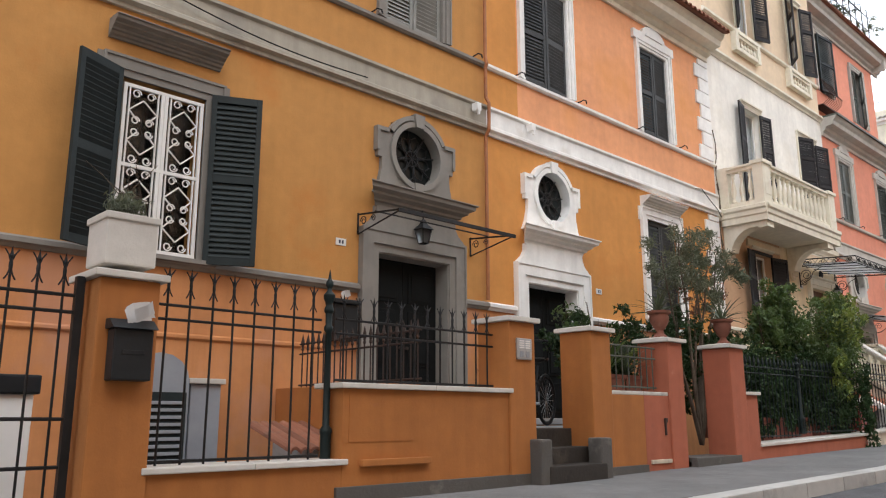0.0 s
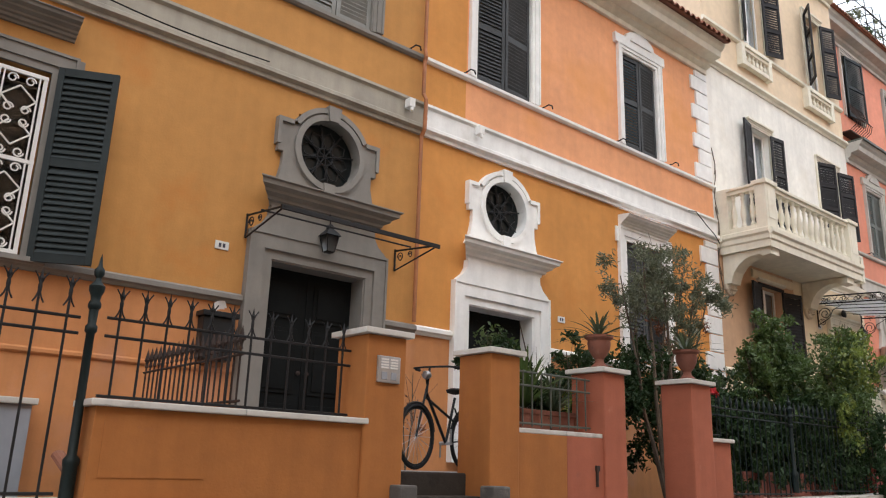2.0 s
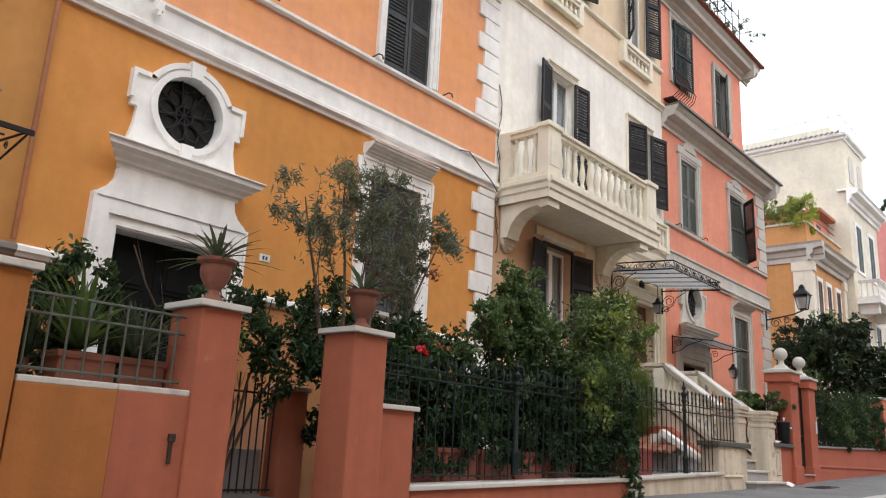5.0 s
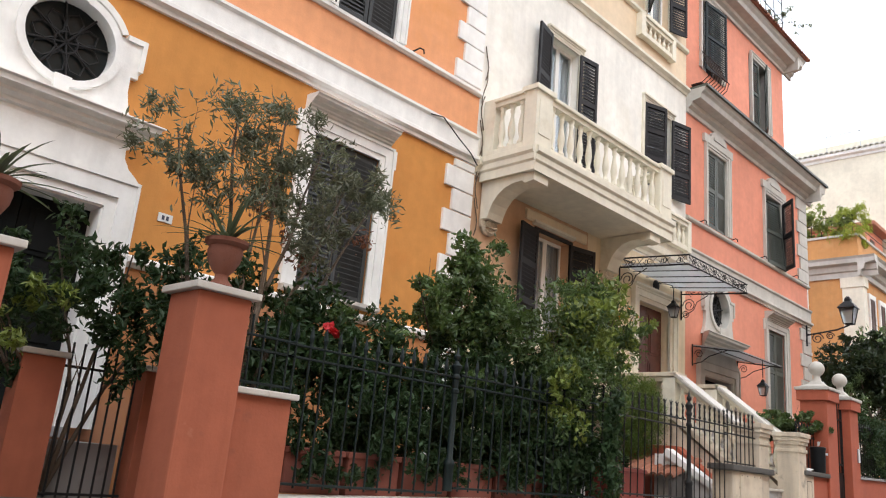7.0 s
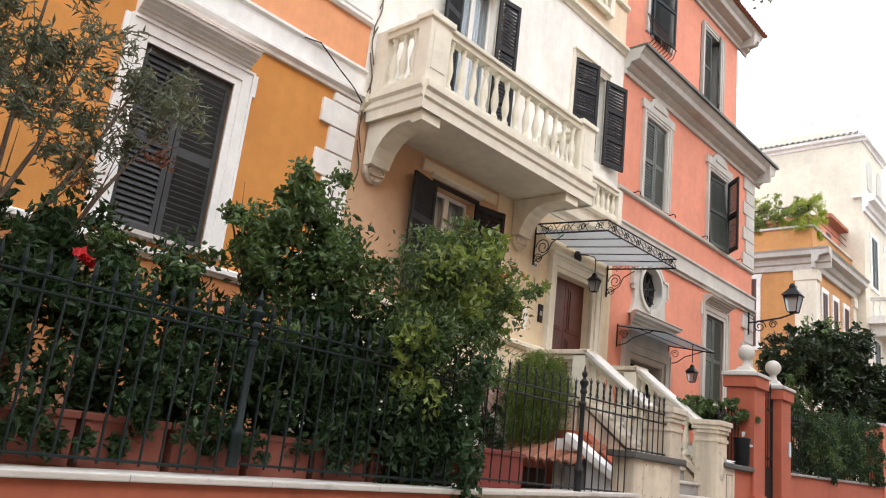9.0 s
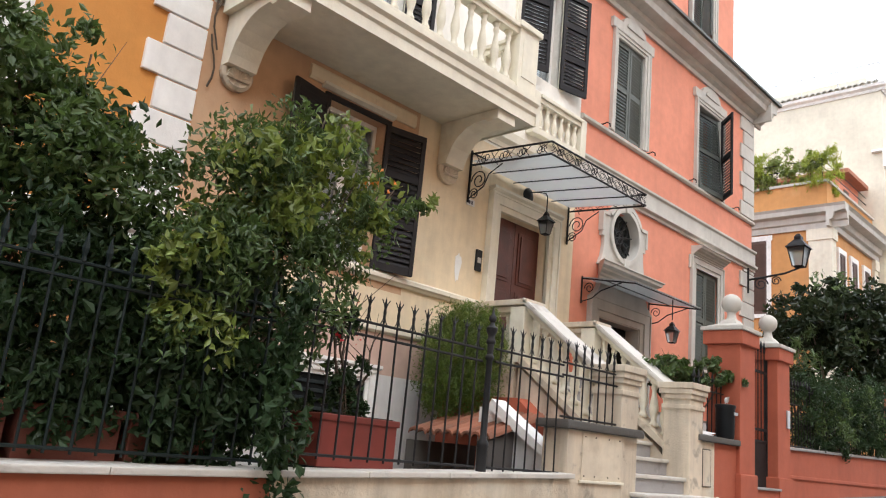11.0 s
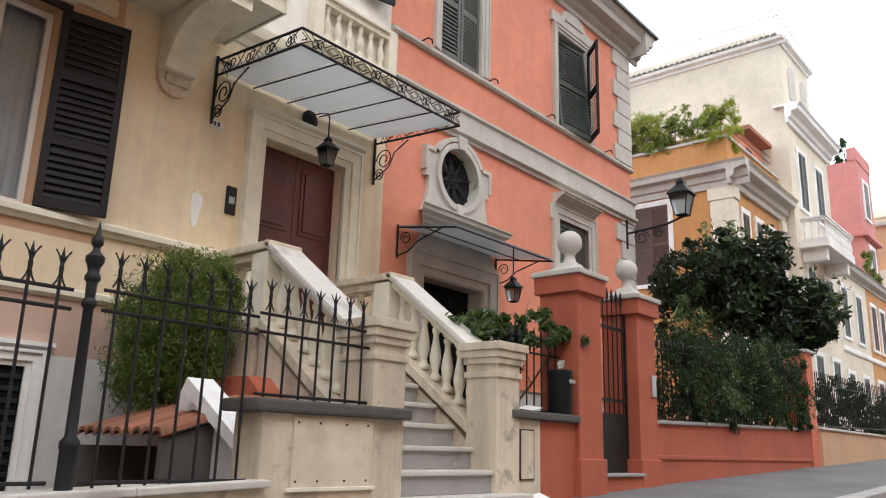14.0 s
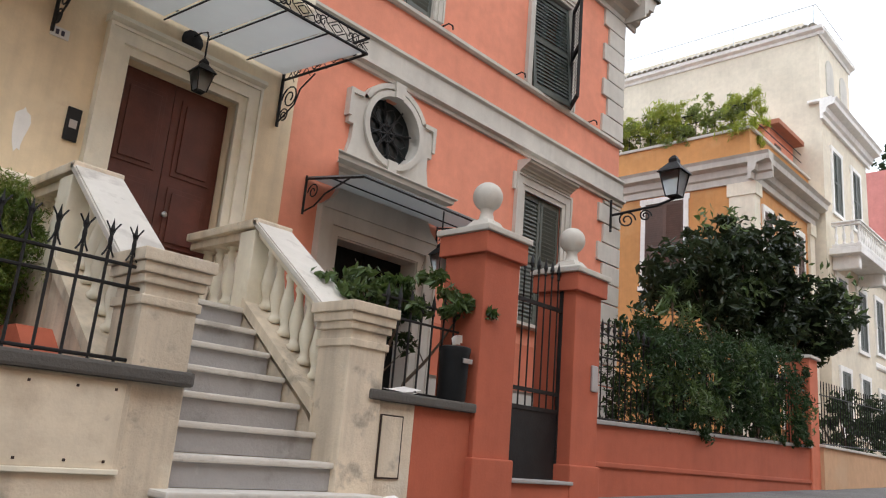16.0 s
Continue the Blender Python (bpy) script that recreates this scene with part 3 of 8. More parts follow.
def shutter_mesh(w, h, mat, rows=2):
    """A louvred leaf, hinged at its lower left corner."""
    key = ("shutter", round(w, 3), round(h, 3), mat)
    if key in mesh_store:
        return mesh_store[key]
    bm = bmesh.new()
    s = 0.065
    t = 0.045
    box(bm, 0, s, 0, t, 0, h, 0.006)
    box(bm, w - s, w, 0, t, 0, h, 0.006)
    rails = [0.0] + [h * k / rows - 0.05 for k in range(1, rows)] + [h - 0.09]
    for k, z in enumerate(rails):
        box(bm, s, w - s, 0.004, t - 0.004, z, z + (0.10 if 0 < k < rows else 0.09))
    for a, b in zip(rails, rails[1:]):
        lo, hi = a + 0.10, b
        n = max(3, int((hi - lo) / 0.064))
        for i in range(n):
            z = lo + (i + 0.5) * (hi - lo) / n
            v = [bm.verts.new((x, y, zz)) for x in (s, w - s) for y, zz in ((0.004, z - 0.050), (0.041, z + 0.026), (0.041, z + 0.035), (0.004, z - 0.040))]
            for q in ((0, 1, 2, 3), (4, 7, 6, 5), (0, 4, 5, 1), (2, 6, 7, 3), (1, 5, 6, 2), (0, 3, 7, 4)):
                bm.faces.new([v[j] for j in q])
    bmesh.ops.recalc_face_normals(bm, faces=bm.faces[:])
    me = bpy.data.meshes.new("shutter")
    bm.to_mesh(me)
    bm.free()
    me.materials.append(M[mat])
    mesh_store[key] = me
    return me


def slatted_leaf(parent, w, h, mat, loc, rot, rows=2):
    """A shutter leaf whose slats are parts of their own."""
    key = ("leaf", round(w, 3), round(h, 3), mat, rows)
    s, t = 0.065, 0.045
    rails = [0.0] + [h * k / rows - 0.05 for k in range(1, rows)] + [h - 0.09]
    if key not in mesh_store:
        bm = bmesh.new()
        box(bm, 0, s, 0, t, 0, h, 0.006)
        box(bm, w - s, w, 0, t, 0, h, 0.006)
        for k, z in enumerate(rails):
            box(bm, s - 0.01, w - s + 0.01, 0.004, t - 0.004, z, z + (0.10 if 0 < k < rows else 0.09))
        bmesh.ops.recalc_face_normals(bm, faces=bm.faces[:])
        frame_mesh = bpy.data.meshes.new("shutter")
        bm.to_mesh(frame_mesh)
        bm.free()
        bm = bmesh.new()
        v = [bm.verts.new((x, y, z)) for x in (s - 0.004, w - s + 0.004) for y, z in ((0.004, -0.050), (0.041, 0.026), (0.041, 0.035), (0.004, -0.040))]
        for q in ((0, 1, 2, 3), (4, 7, 6, 5), (0, 4, 5, 1), (2, 6, 7, 3), (1, 5, 6, 2), (0, 3, 7, 4)):
            bm.faces.new([v[j] for j in q])
        bmesh.ops.recalc_face_normals(bm, faces=bm.faces[:])
        slat_mesh = bpy.data.meshes.new("slat")
        bm.to_mesh(slat_mesh)
        bm.free()
        frame_mesh.materials.append(M[mat])
        slat_mesh.materials.append(M[mat])
        mesh_store[key] = (frame_mesh, slat_mesh)
    frame_mesh, slat_mesh = mesh_store[key]
    leaf = shared("shutter", frame_mesh, parent, loc, rot)
    for a, b in zip(rails, rails[1:]):
        lo, hi = a + 0.10, b
        n = max(3, int((hi - lo) / 0.064))
        for i in range(n):
            shared("slat", slat_mesh, leaf, (0, 0, lo + (i + 0.5) * (hi - lo) / n + random.uniform(-0.002, 0.002)))
    return leaf


def hang_shutters(parent, x0, x1, z0, z1, mat, left=0.0, right=0.0, y=0.03, rows=2):
    """Two leaves; left and right: degrees by which each stands open."""
    w = (x1 - x0) / 2 - 0.006
    slatted_leaf(parent, w, z1 - z0, mat, (x0, y, z0), (0, 0, radians(-left)), rows)
    slatted_leaf(parent, w, z1 - z0, mat, (x1, y + 0.045, z0), (0, 0, radians(180 + right)), rows)


def architrave(bm, x0, x1, z0, z1, wide=0.17, out=0.06, foot=False):
    """A stepped frame round an opening."""
    for a, b, o in ((wide + 0.02, wide - 0.012, out + 0.018), (wide - 0.012, wide * 0.38, out), (wide * 0.38, 0.0, out * 0.6)):
        plate(bm, [(x0 - a, z0), (x0 - a, z1 + a), (x1 + a, z1 + a), (x1 + a, z0), (x1 + b, z0), (x1 + b, z1 + b), (x0 - b, z1 + b), (x0 - b, z0)], -o, 0.02)


def curved_top(bm, x0, x1, z, out=0.07):
    """The bowed head with ears over an upper window."""
    c, h = (x0 + x1) / 2, (x1 - x0) / 2
    pts = [(c - h - 0.20, z), (c - h - 0.26, z), (c - h - 0.26, z + 0.20), (c - h - 0.05, z + 0.20)]
    for k in range(9):
        a = math.pi * (1 - k / 8)
        pts.append((c + 0.85 * h * math.cos(a), z + 0.22 + 0.22 * math.sin(a)))
    pts += [(c + h + 0.05, z + 0.20), (c + h + 0.26, z + 0.20), (c + h + 0.26, z), (c + h + 0.20, z)]
    plate(bm, pts, -out, 0.02)
    pts2 = [(c + 0.62 * h * math.cos(math.pi * (1 - k / 8)), z + 0.17 + 0.17 * math.sin(math.pi * (1 - k / 8))) for k in range(9)]
    plate(bm, pts2, -out - 0.025, 0.0)


def glazed(parent, x0, x1, z0, z1, y=0.16, mat="window_white", curtain=True, transom=True):
    """Two casements with panes behind an opening."""
    c = (x0 + x1) / 2
    for a, b in ((x0, c), (c, x1)):
        bm = bmesh.new()
        s = 0.055
        box(bm, a, a + s, y, y + 0.05, z0, z1, 0.005)
        box(bm, b - s, b, y, y + 0.05, z0, z1, 0.005)
        box(bm, a + s, b - s, y + 0.003, y + 0.047, z0, z0 + 0.07)
        box(bm, a + s, b - s, y + 0.003, y + 0.047, z1 - 0.06, z1)
        part("window_sash", bm, mat, parent)
        pane = part("pane", boxed(a + s, b - s, y + 0.02, y + 0.026, z0 + 0.07, z1 - 0.06), "glass", parent)
        pane.visible_shadow = False
    if curtain:
        bm = bmesh.new()
        n = 40
        rows = [[bm.verts.new((x0 + (x1 - x0) * k / n, y + 0.12 + 0.015 * math.sin(k * 1.7) + 0.008 * math.sin(k * 0.6), z)) for z in (z0, z1)] for k in range(n + 1)]
        for u, v in zip(rows, rows[1:]):
            bm.faces.new((u[0], v[0], v[1], u[1]))
        part("curtain", bm, "curtain", parent, "thin white net curtain", smooth=True)


STRING = [(0.05, 0.0), (0.05, 0.05), (0.11, 0.08), (0.11, 0.13), (0.05, 0.17), (0.05, 0.43), (0.09, 0.46), (0.09, 0.50)]
SILL = [(0.03, 0.0), (0.05, 0.03), (0.08, 0.05), (0.08, 0.10), (0.03, 0.13)]
CORNICE = [(0.04, 0.0), (0.05, 0.04), (0.09, 0.055), (0.10, 0.10), (0.14, 0.115), (0.15, 0.15), (0.22, 0.185), (0.23, 0.215), (0.30, 0.25), (0.31, 0.30), (0.34, 0.315), (0.34, 0.33), (0.10, 0.36)]
EAVE = [(0.06, 0.0), (0.06, 0.10), (0.16, 0.15), (0.18, 0.24), (0.42, 0.28), (0.45, 0.40), (0.52, 0.46), (0.56, 0.54)]


def band(parent, name, x0, x1, z, profile, mat, y=0.0, label=""):
    bm = bmesh.new()
    moulding(bm, x0, x1, profile, y, z)
    return part(name, bm, mat, parent, label)


def low_window(house, x0, x1, z0, z1, mat, shut, left=0.0, right=0.0, closed=True, rise=0.24):
    """A ground-floor window with frieze and cornice above."""
    bm = bmesh.new()
    architrave(bm, x0, x1, z0, z1, 0.22, 0.05)
    box(bm, x0 - 0.30, x0 - 0.12, -0.035, 0.02, z1 - 0.05, z1 + 0.23)
    box(bm, x1 + 0.12, x1 + 0.30, -0.035, 0.02, z1 - 0.05, z1 + 0.23)
    win = part("window", bm, mat, house, "ground-floor window with moulded stucco surround")
    bm = bmesh.new()
    moulding(bm, x0 - 0.20, x1 + 0.16, [(o * 0.80, h * 0.62) for o, h in CORNICE], 0.0, z1 + rise, returns=False)
    part("window_cornice", bm, mat, win)
    bm = bmesh.new()
    moulding(bm, x0 - 0.22, x1 + 0.22, [(0.06, -0.07), (0.12, -0.05), (0.12, 0.0)], 0.0, z0)
    part("window_sill", bm, "marble" if mat != "grey_trim" else mat, win)
    if closed:
        hang_shutters(house, x0, x1, z0, z1, shut, left, right)
    return win


def upper_window(house, x0, x1, z0, z1, mat, shut, left=0.0, right=0.0, head=True, y=0.0, rows=2, wide=0.15):
    bm = bmesh.new()
    architrave(bm, x0, x1, z0, z1, wide, 0.055)
    if head:
        curved_top(bm, x0, x1, z1 + 0.12)
    if y:
        bmesh.ops.translate(bm, verts=bm.verts[:], vec=(0, y, 0))
    win = part("window", bm, mat, house, "tall upper window with bowed stucco head")
    bm = bmesh.new()
    plate(bm, [(x0, z0), (x0, z1), (x1, z1), (x1, z0), (x1 - 0.012, z0), (x1 - 0.012, z1 - 0.012), (x0 + 0.012, z1 - 0.012), (x0 + 0.012, z0)], y - 0.02, y + 0.28)
    part("reveal", bm, mat, win)
    if shut:
        hang_shutters(house, x0 + 0.012, x1 - 0.012, z0, z1 - 0.012, shut, left, right, 0.03 + y, rows)
    return win


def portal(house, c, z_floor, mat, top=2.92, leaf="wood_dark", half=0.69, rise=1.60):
    """A house door with architrave, swept frieze, cornice and a round window above."""
    bm = bmesh.new()
    architrave(bm, c - half, c + half, z_floor, top, 0.30, 0.09)
    por = part("portal", bm, mat, house, "moulded stucco door surround with round window above")
    bm = bmesh.new()
    right = [(0.98, top + 0.32), (0.94, top + 0.36), (0.84, top + 0.44), (0.78, top + 0.54), (0.77, top + 0.66)]
    plate(bm, [(c + x, z) for x, z in right] + [(c - x, z) for x, z in right[::-1]], -0.10, 0.02)
    part("frieze", bm, mat, por)
    bm = bmesh.new()
    moulding(bm, c - 0.72, c + 0.72, CORNICE, 0.0, top + 0.60, returns=True)
    part("cornice", bm, mat, por)
    zc = top + rise
    bm = bmesh.new()
    side = [(0.80, zc - 0.68), (0.72, zc - 0.52), (0.675, zc - 0.32), (0.67, zc - 0.14), (0.75, zc - 0.14), (0.75, zc + 0.25), (0.565, zc + 0.265)]
    arc = [(0.565 * math.cos(a), zc + 0.565 * math.sin(a)) for a in (radians(d) for d in range(29, 90, 8))]
    half_line = side + arc
    plate(bm, [(c + x, z) for x, z in half_line] + [(c - x, z) for x, z in half_line[::-1]], -0.07, 0.02, (c, zc, 0.45))
    part("round_window_surround", bm, mat, por)
    bm = bmesh.new()
    n = 40
    for r0, r1, o, span in ((0.45, 0.53, 0.115, math.tau), (0.555, 0.625, 0.11, math.pi * 0.68)):
        full = span > 6
        start = 0 if full else (math.pi - span) / 2
        zz = zc
        rows = []
        for k in range(n if full else n + 1):
            a = start + span * k / n
            rows.append([bm.verts.new((c + r * math.cos(a), y, zz + r * math.sin(a))) for r, y in ((r0, 0.12 if full else 0.02), (r0, -o), (r1, -o), (r1, 0.0))])
        for u, v in zip(rows, rows[1:] + (rows[:1] if full else [])):
            for k in range(3):
                bm.faces.new((u[k], u[k + 1], v[k + 1], v[k]))
    for s in (-1, 1):
        box(bm, min(c + s * 0.56, c + s * 0.78), max(c + s * 0.56, c + s * 0.78), -0.10, 0.02, zc + 0.25, zc + 0.31)
        box(bm, min(c + s * 0.73, c + s * 0.78), max(c + s * 0.73, c + s * 0.78), -0.10, 0.02, zc - 0.055, zc + 0.25)
    part("round_moulding", bm, mat, por, smooth=True)
    bm = bmesh.new()
    plate(bm, [(c - 0.075, zc + 0.44), (c + 0.075, zc + 0.44), (c + 0.10, zc + 0.65), (c - 0.10, zc + 0.65)], -0.15, 0.0)
    plate(bm, [(c - 0.07, zc - 0.60), (c + 0.07, zc - 0.60), (c + 0.085, zc - 0.43), (c - 0.085, zc - 0.43)], -0.135, 0.0)
    part("keystone", bm, mat, por)
    bm = bmesh.new()
    for k in range(8):
        a = k * math.tau / 8 + 0.2
        rod(bm, (c, 0.055, zc), (c + 0.45 * math.cos(a), 0.055, zc + 0.45 * math.sin(a)), 0.012, seg=6)
        b = a + math.tau / 16
        pts = [(c + r * math.cos(b + w), 0.055, zc + r * math.sin(b + w)) for r, w in ((0.10, 0), (0.2, 0.35), (0.3, 0.28), (0.36, 0.0), (0.3, -0.28), (0.2, -0.35), (0.10, 0))]
        tube(bm, pts, 0.009, 5)
    lathe_ring = [(c + 0.12 * math.cos(t * math.tau / 16), 0.055, zc + 0.12 * math.sin(t * math.tau / 16)) for t in range(17)]
    tube(bm, lathe_ring, 0.012, 6)
    part("round_grille", bm, "iron", por, "black wrought-iron rosette grille")
    # opaque pane, the darkness of the unlit room put into its colour
    bm = bmesh.new()
    plate(bm, [(c + 0.452 * math.cos(k * math.tau / 32), zc + 0.452 * math.sin(k * math.tau / 32)) for k in range(32)], 0.085, 0.095)
    part("round_pane", bm, "dark_glass", por, "opaque dark pane coloured like the unlit room behind it")
    for s in (-1, 1):
        a, b = sorted((c, c + s * half))
        bm = bmesh.new()
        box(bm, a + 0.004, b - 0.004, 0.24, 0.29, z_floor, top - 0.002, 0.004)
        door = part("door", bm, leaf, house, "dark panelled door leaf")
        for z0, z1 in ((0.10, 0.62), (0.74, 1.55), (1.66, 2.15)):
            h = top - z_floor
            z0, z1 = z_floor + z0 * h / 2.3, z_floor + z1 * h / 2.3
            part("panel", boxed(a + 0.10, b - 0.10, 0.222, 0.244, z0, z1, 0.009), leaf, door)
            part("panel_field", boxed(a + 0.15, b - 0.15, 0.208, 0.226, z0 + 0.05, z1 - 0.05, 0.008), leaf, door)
        knob = bmesh.new()
        lathe(knob, [(0.012, 0), (0.012, 0.02), (0.028, 0.035), (0.028, 0.05), (0.01, 0.06)], seg=10)
        bmesh.ops.rotate(knob, verts=knob.verts[:], cent=(0, 0, 0), matrix=Matrix.Rotation(radians(90), 3, "X"))
        bmesh.ops.translate(knob, verts=knob.verts[:], vec=(c + s * 0.06, 0.24, z_floor + 1.0))
        part("door_knob", knob, "iron_rust", door)
    bm = bmesh.new()
    plate(bm, [(c - half, z_floor), (c - half, top), (c + half, top), (c + half, z_floor), (c + half - 0.02, z_floor), (c + half - 0.02, top - 0.02), (c - half + 0.02, top - 0.02), (c - half + 0.02, z_floor)], -0.03, 0.30)
    part("reveal", bm, mat, por)
    bm = bmesh.new()
    box(bm, c - half - 0.08, c + half + 0.08, -0.16, 0.25, z_floor - 0.10, z_floor - 0.001, 0.01)
    part("threshold", bm, "step_stone", por)
    return por


def quoins(house, x0, x1, z0, z1, mat, step=0.36, out=0.045, side=1):
    k = 0
    z = z0
    while z < z1 - 0.05:
        zz = min(z + step, z1)
        long = k % 2 == 0
        a, b = (x0 if long else x0 + 0.17, x1) if side > 0 else (x0, x1 if long else x1 - 0.17)
        part("quoin", boxed(a, b, -out, 0.02, z + 0.012, zz - 0.012, 0.01), mat, house)
        z, k = zz, k + 1


def eave_tiles(house, x0, x1, y, z, mat="clay_tile", rows=3):
    """Barrel tiles along an eave, laid up the slope."""
    bm = bmesh.new()
    n = int((x1 - x0) / 0.19)
    for i in range(n):
        x = x0 + (i + 0.5) * (x1 - x0) / n
        for j in range(rows):
            yy, zz = y + j * 0.34, z + j * 0.11 + random.uniform(-0.006, 0.006)
            pts = []
            for yo, r in ((-0.03, 0.085), (0.36, 0.07)):
                pts.append([bm.verts.new((x + r * math.cos(a) + random.uniform(-0.003, 0.003), yy + yo, zz + yo * 0.32 + r * math.sin(a))) for a in (math.pi * k / 6 for k in range(7))])
            inner = [bm.verts.new((x + 0.062 * math.cos(a), yy - 0.03, zz + 0.062 * math.sin(a) - 0.01)) for a in (math.pi * k / 6 for k in range(7))]
            for k in range(6):
                bm.faces.new((pts[0][k], pts[0][k + 1], pts[1][k + 1], pts[1][k]))
                bm.faces.new((inner[k], inner[k + 1], pts[0][k + 1], pts[0][k]))
    v = [bm.verts.new(p) for p in ((x0, y, z - 0.02), (x1, y, z - 0.02), (x1, y + 4, z + 1.26), (x0, y + 4, z + 1.26))]
    bm.faces.new(v)
    ob = part("roof_tiles", bm, mat, house, "weathered brown clay barrel tiles")
    ob["kind"] = "stuff"
    return ob


def facade(house, x0, x1, bands, holes, y=0.0, thick=0.32):
    """Front wall in plaster bands (material, bottom, top)."""
    for mat, z0, z1 in bands:
        bm = bmesh.new()
        cut = [(max(h[0], x0), min(h[1], x1), max(h[2], z0), min(h[3], z1)) for h in holes if h[3] > z0 and h[2] < z1 and h[1] > x0 and h[0] < x1]
        wall_sheet(bm, x0, x1, z0, z1, y, y + thick, cut)
        part("wall", bm, mat, house)


def shell(house, x0, x1, y0, y1, z0, z1, mat, roof="grey_band", left=True, right=True, inner=None):
    """Side and back walls, floors and roof that close a house."""
    bm = bmesh.new()
    if left:
        box(bm, x0, x0 + 0.3, y0, y1, z0, z1)
    if right:
        box(bm, x1 - 0.3, x1, y0, y1, z0, z1)
    box(bm, x0 + 0.3, x1 - 0.3, y1 - 0.3, y1, z0, z1)
    part("side_wall", bm, mat, house)
    part("roof", boxed(x0 + 0.02, x1 - 0.02, y0 - 0.02, y1 - 0.02, z1, z1 + 0.2), roof, house)
    # inner floors and wall coloured near black, so rooms look unlit
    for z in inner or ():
        part("inner_floor", boxed(x0 + 0.31, x1 - 0.31, y0 + 0.004, y1 - 0.31, z, z + 0.2), "unlit_room", house)
    part("inner_wall", boxed(x0 + 0.31, x1 - 0.31, y0 + 2.6, y0 + 2.7, z0, z1 - 0.01), "unlit_room", house)


# ---- ochre house with grey trim ----
X0, X1 = -15.0, -0.56
house_grey = thing("house", "ochre plaster town house with weathered grey stucco trim", "house")
facade(house_grey, X0, X1, (("ochre_base", -0.6, 2.30), ("ochre", 2.30, 5.25), ("ochre", 5.25, 10.2)),
       [(-6.52, -5.51, 2.42, 4.42), (-2.81, -1.43, 0.62, 2.92), (-2.58, -1.66, 4.01, 4.93), (-2.72, -1.54, 6.56, 8.7), (-6.6, -5.4, 6.56, 8.7)])
shell(house_grey, X0, X1, 0.32, 9, -0.6, 10.2, "ochre", inner=(2.0, 5.5))
band(house_grey, "sill_course", X0, -3.14, 2.30, SILL, "grey_trim")
band(house_grey, "sill_course", -1.10, X1, 2.30, SILL, "grey_trim")
band(house_grey, "string_course", X0, X1, 5.24, STRING, "grey_band", label="stained grey stucco string course")
band(house_grey, "upper_sill_course", X0, X1, 6.44, [(0.04, 0), (0.07, 0.03), (0.07, 0.08), (0.03, 0.10)], "grey_trim")
band(house_grey, "eave", X0, X1, 9.6, EAVE, "grey_trim")
portal(house_grey, -2.12, 0.62, "grey_trim", rise=1.55)
w = low_window(house_grey, -6.52, -5.51, 2.42, 4.42, "grey_trim", "shutter_green", closed=False, rise=0.42)
slatted_leaf(house_grey, 0.60, 2.10, "shutter_green", (-6.56, -0.06, 2.38), (0, 0, radians(180 + 25)))
slatted_leaf(house_grey, 0.60, 2.10, "shutter_green", (-5.47, -0.10, 2.38), (0, 0, radians(-26)))
for x in (-2.72, -6.6):
    upper_window(house_grey, x, x + 1.18, 6.56, 8.7, "grey_trim", "shutter_stone")
    tagged(house_grey)


def scroll_grille(parent, x0, x1, z0, z1, y, mat):
    """A white wrought-iron window grille of lozenges and scrolls in two leaves."""
    c = (x0 + x1) / 2
    for a, b in ((x0, c), (c, x1)):
        bm = bmesh.new()
        for x in (a + 0.022, a + 0.075, b - 0.075, b - 0.022):
            box(bm, x - (0.02 if x in (a + 0.022, b - 0.022) else 0.007), x + (0.02 if x in (a + 0.022, b - 0.022) else 0.007), y, y + 0.03, z0, z1)
        for z in (z0, (z0 + z1) / 2 - 0.02, z1 - 0.04):
            box(bm, a, b, y - 0.002, y + 0.032, z, z + 0.04)
        m, wd = (a + b) / 2, (b - a) / 2 - 0.08
        for lo, hi in ((z0 + 0.04, (z0 + z1) / 2 - 0.02), ((z0 + z1) / 2 + 0.02, z1 - 0.04)):
            h = hi - lo
            mid = (lo + hi) / 2
            yy = y + 0.015
            for s in (-1, 1):
                for u in (-1, 1):
                    tube(bm, [(m + s * wd, yy, mid + u * h * 0.20), (m, yy, mid + u * h * 0.36)], 0.010, 5)
                    tube(bm, [(m + s * wd, yy, mid + u * h * 0.20), (m + s * wd * 0.3, yy, mid + u * h * 0.07)], 0.010, 5)
                    for cx, cz, r in ((m + s * wd * 0.52, mid + u * h * 0.43, 0.052), (m + s * wd * 0.5, mid + u * h * 0.075, 0.05)):
                        tube(bm, [(cx + r * (1 - k * 0.04) * math.cos(k * 0.55), yy, cz + u * r * (1 - k * 0.04) * math.sin(k * 0.55)) for k in range(15)], 0.009, 5)
        part("grille", bm, mat, parent, "white wrought-iron grille with scrolls and lozenges")


scroll_grille(w, -6.50, -5.53, 2.44, 4.36, -0.02, "window_white")
part("pane", boxed(-6.52, -5.51, 0.20, 0.206, 2.42, 4.42), "glass", w).visible_shadow = False

# ---- ochre and apricot house with white trim ----
X0, X1 = -0.56, 7.36
house_white = thing("house", "ochre and apricot plaster town house with white stucco trim", "house")
holes = [(0.42, 1.80, 0.62, 2.86), (0.68, 1.60, 4.00, 4.92), (4.27, 5.40, 2.55, 4.64), (0.50, 1.78, 6.56, 8.6), (4.34, 5.44, 6.56, 8.55)]
facade(house_white, X0, X1, (("ochre_base", -0.6, 2.30), ("ochre_deep", 2.30, 5.25)), holes)
facade(house_white, X0, 0.30, (("ochre_deep", 5.25, 9.7),), holes)
facade(house_white, 0.30, X1, (("apricot", 5.25, 9.7),), holes)
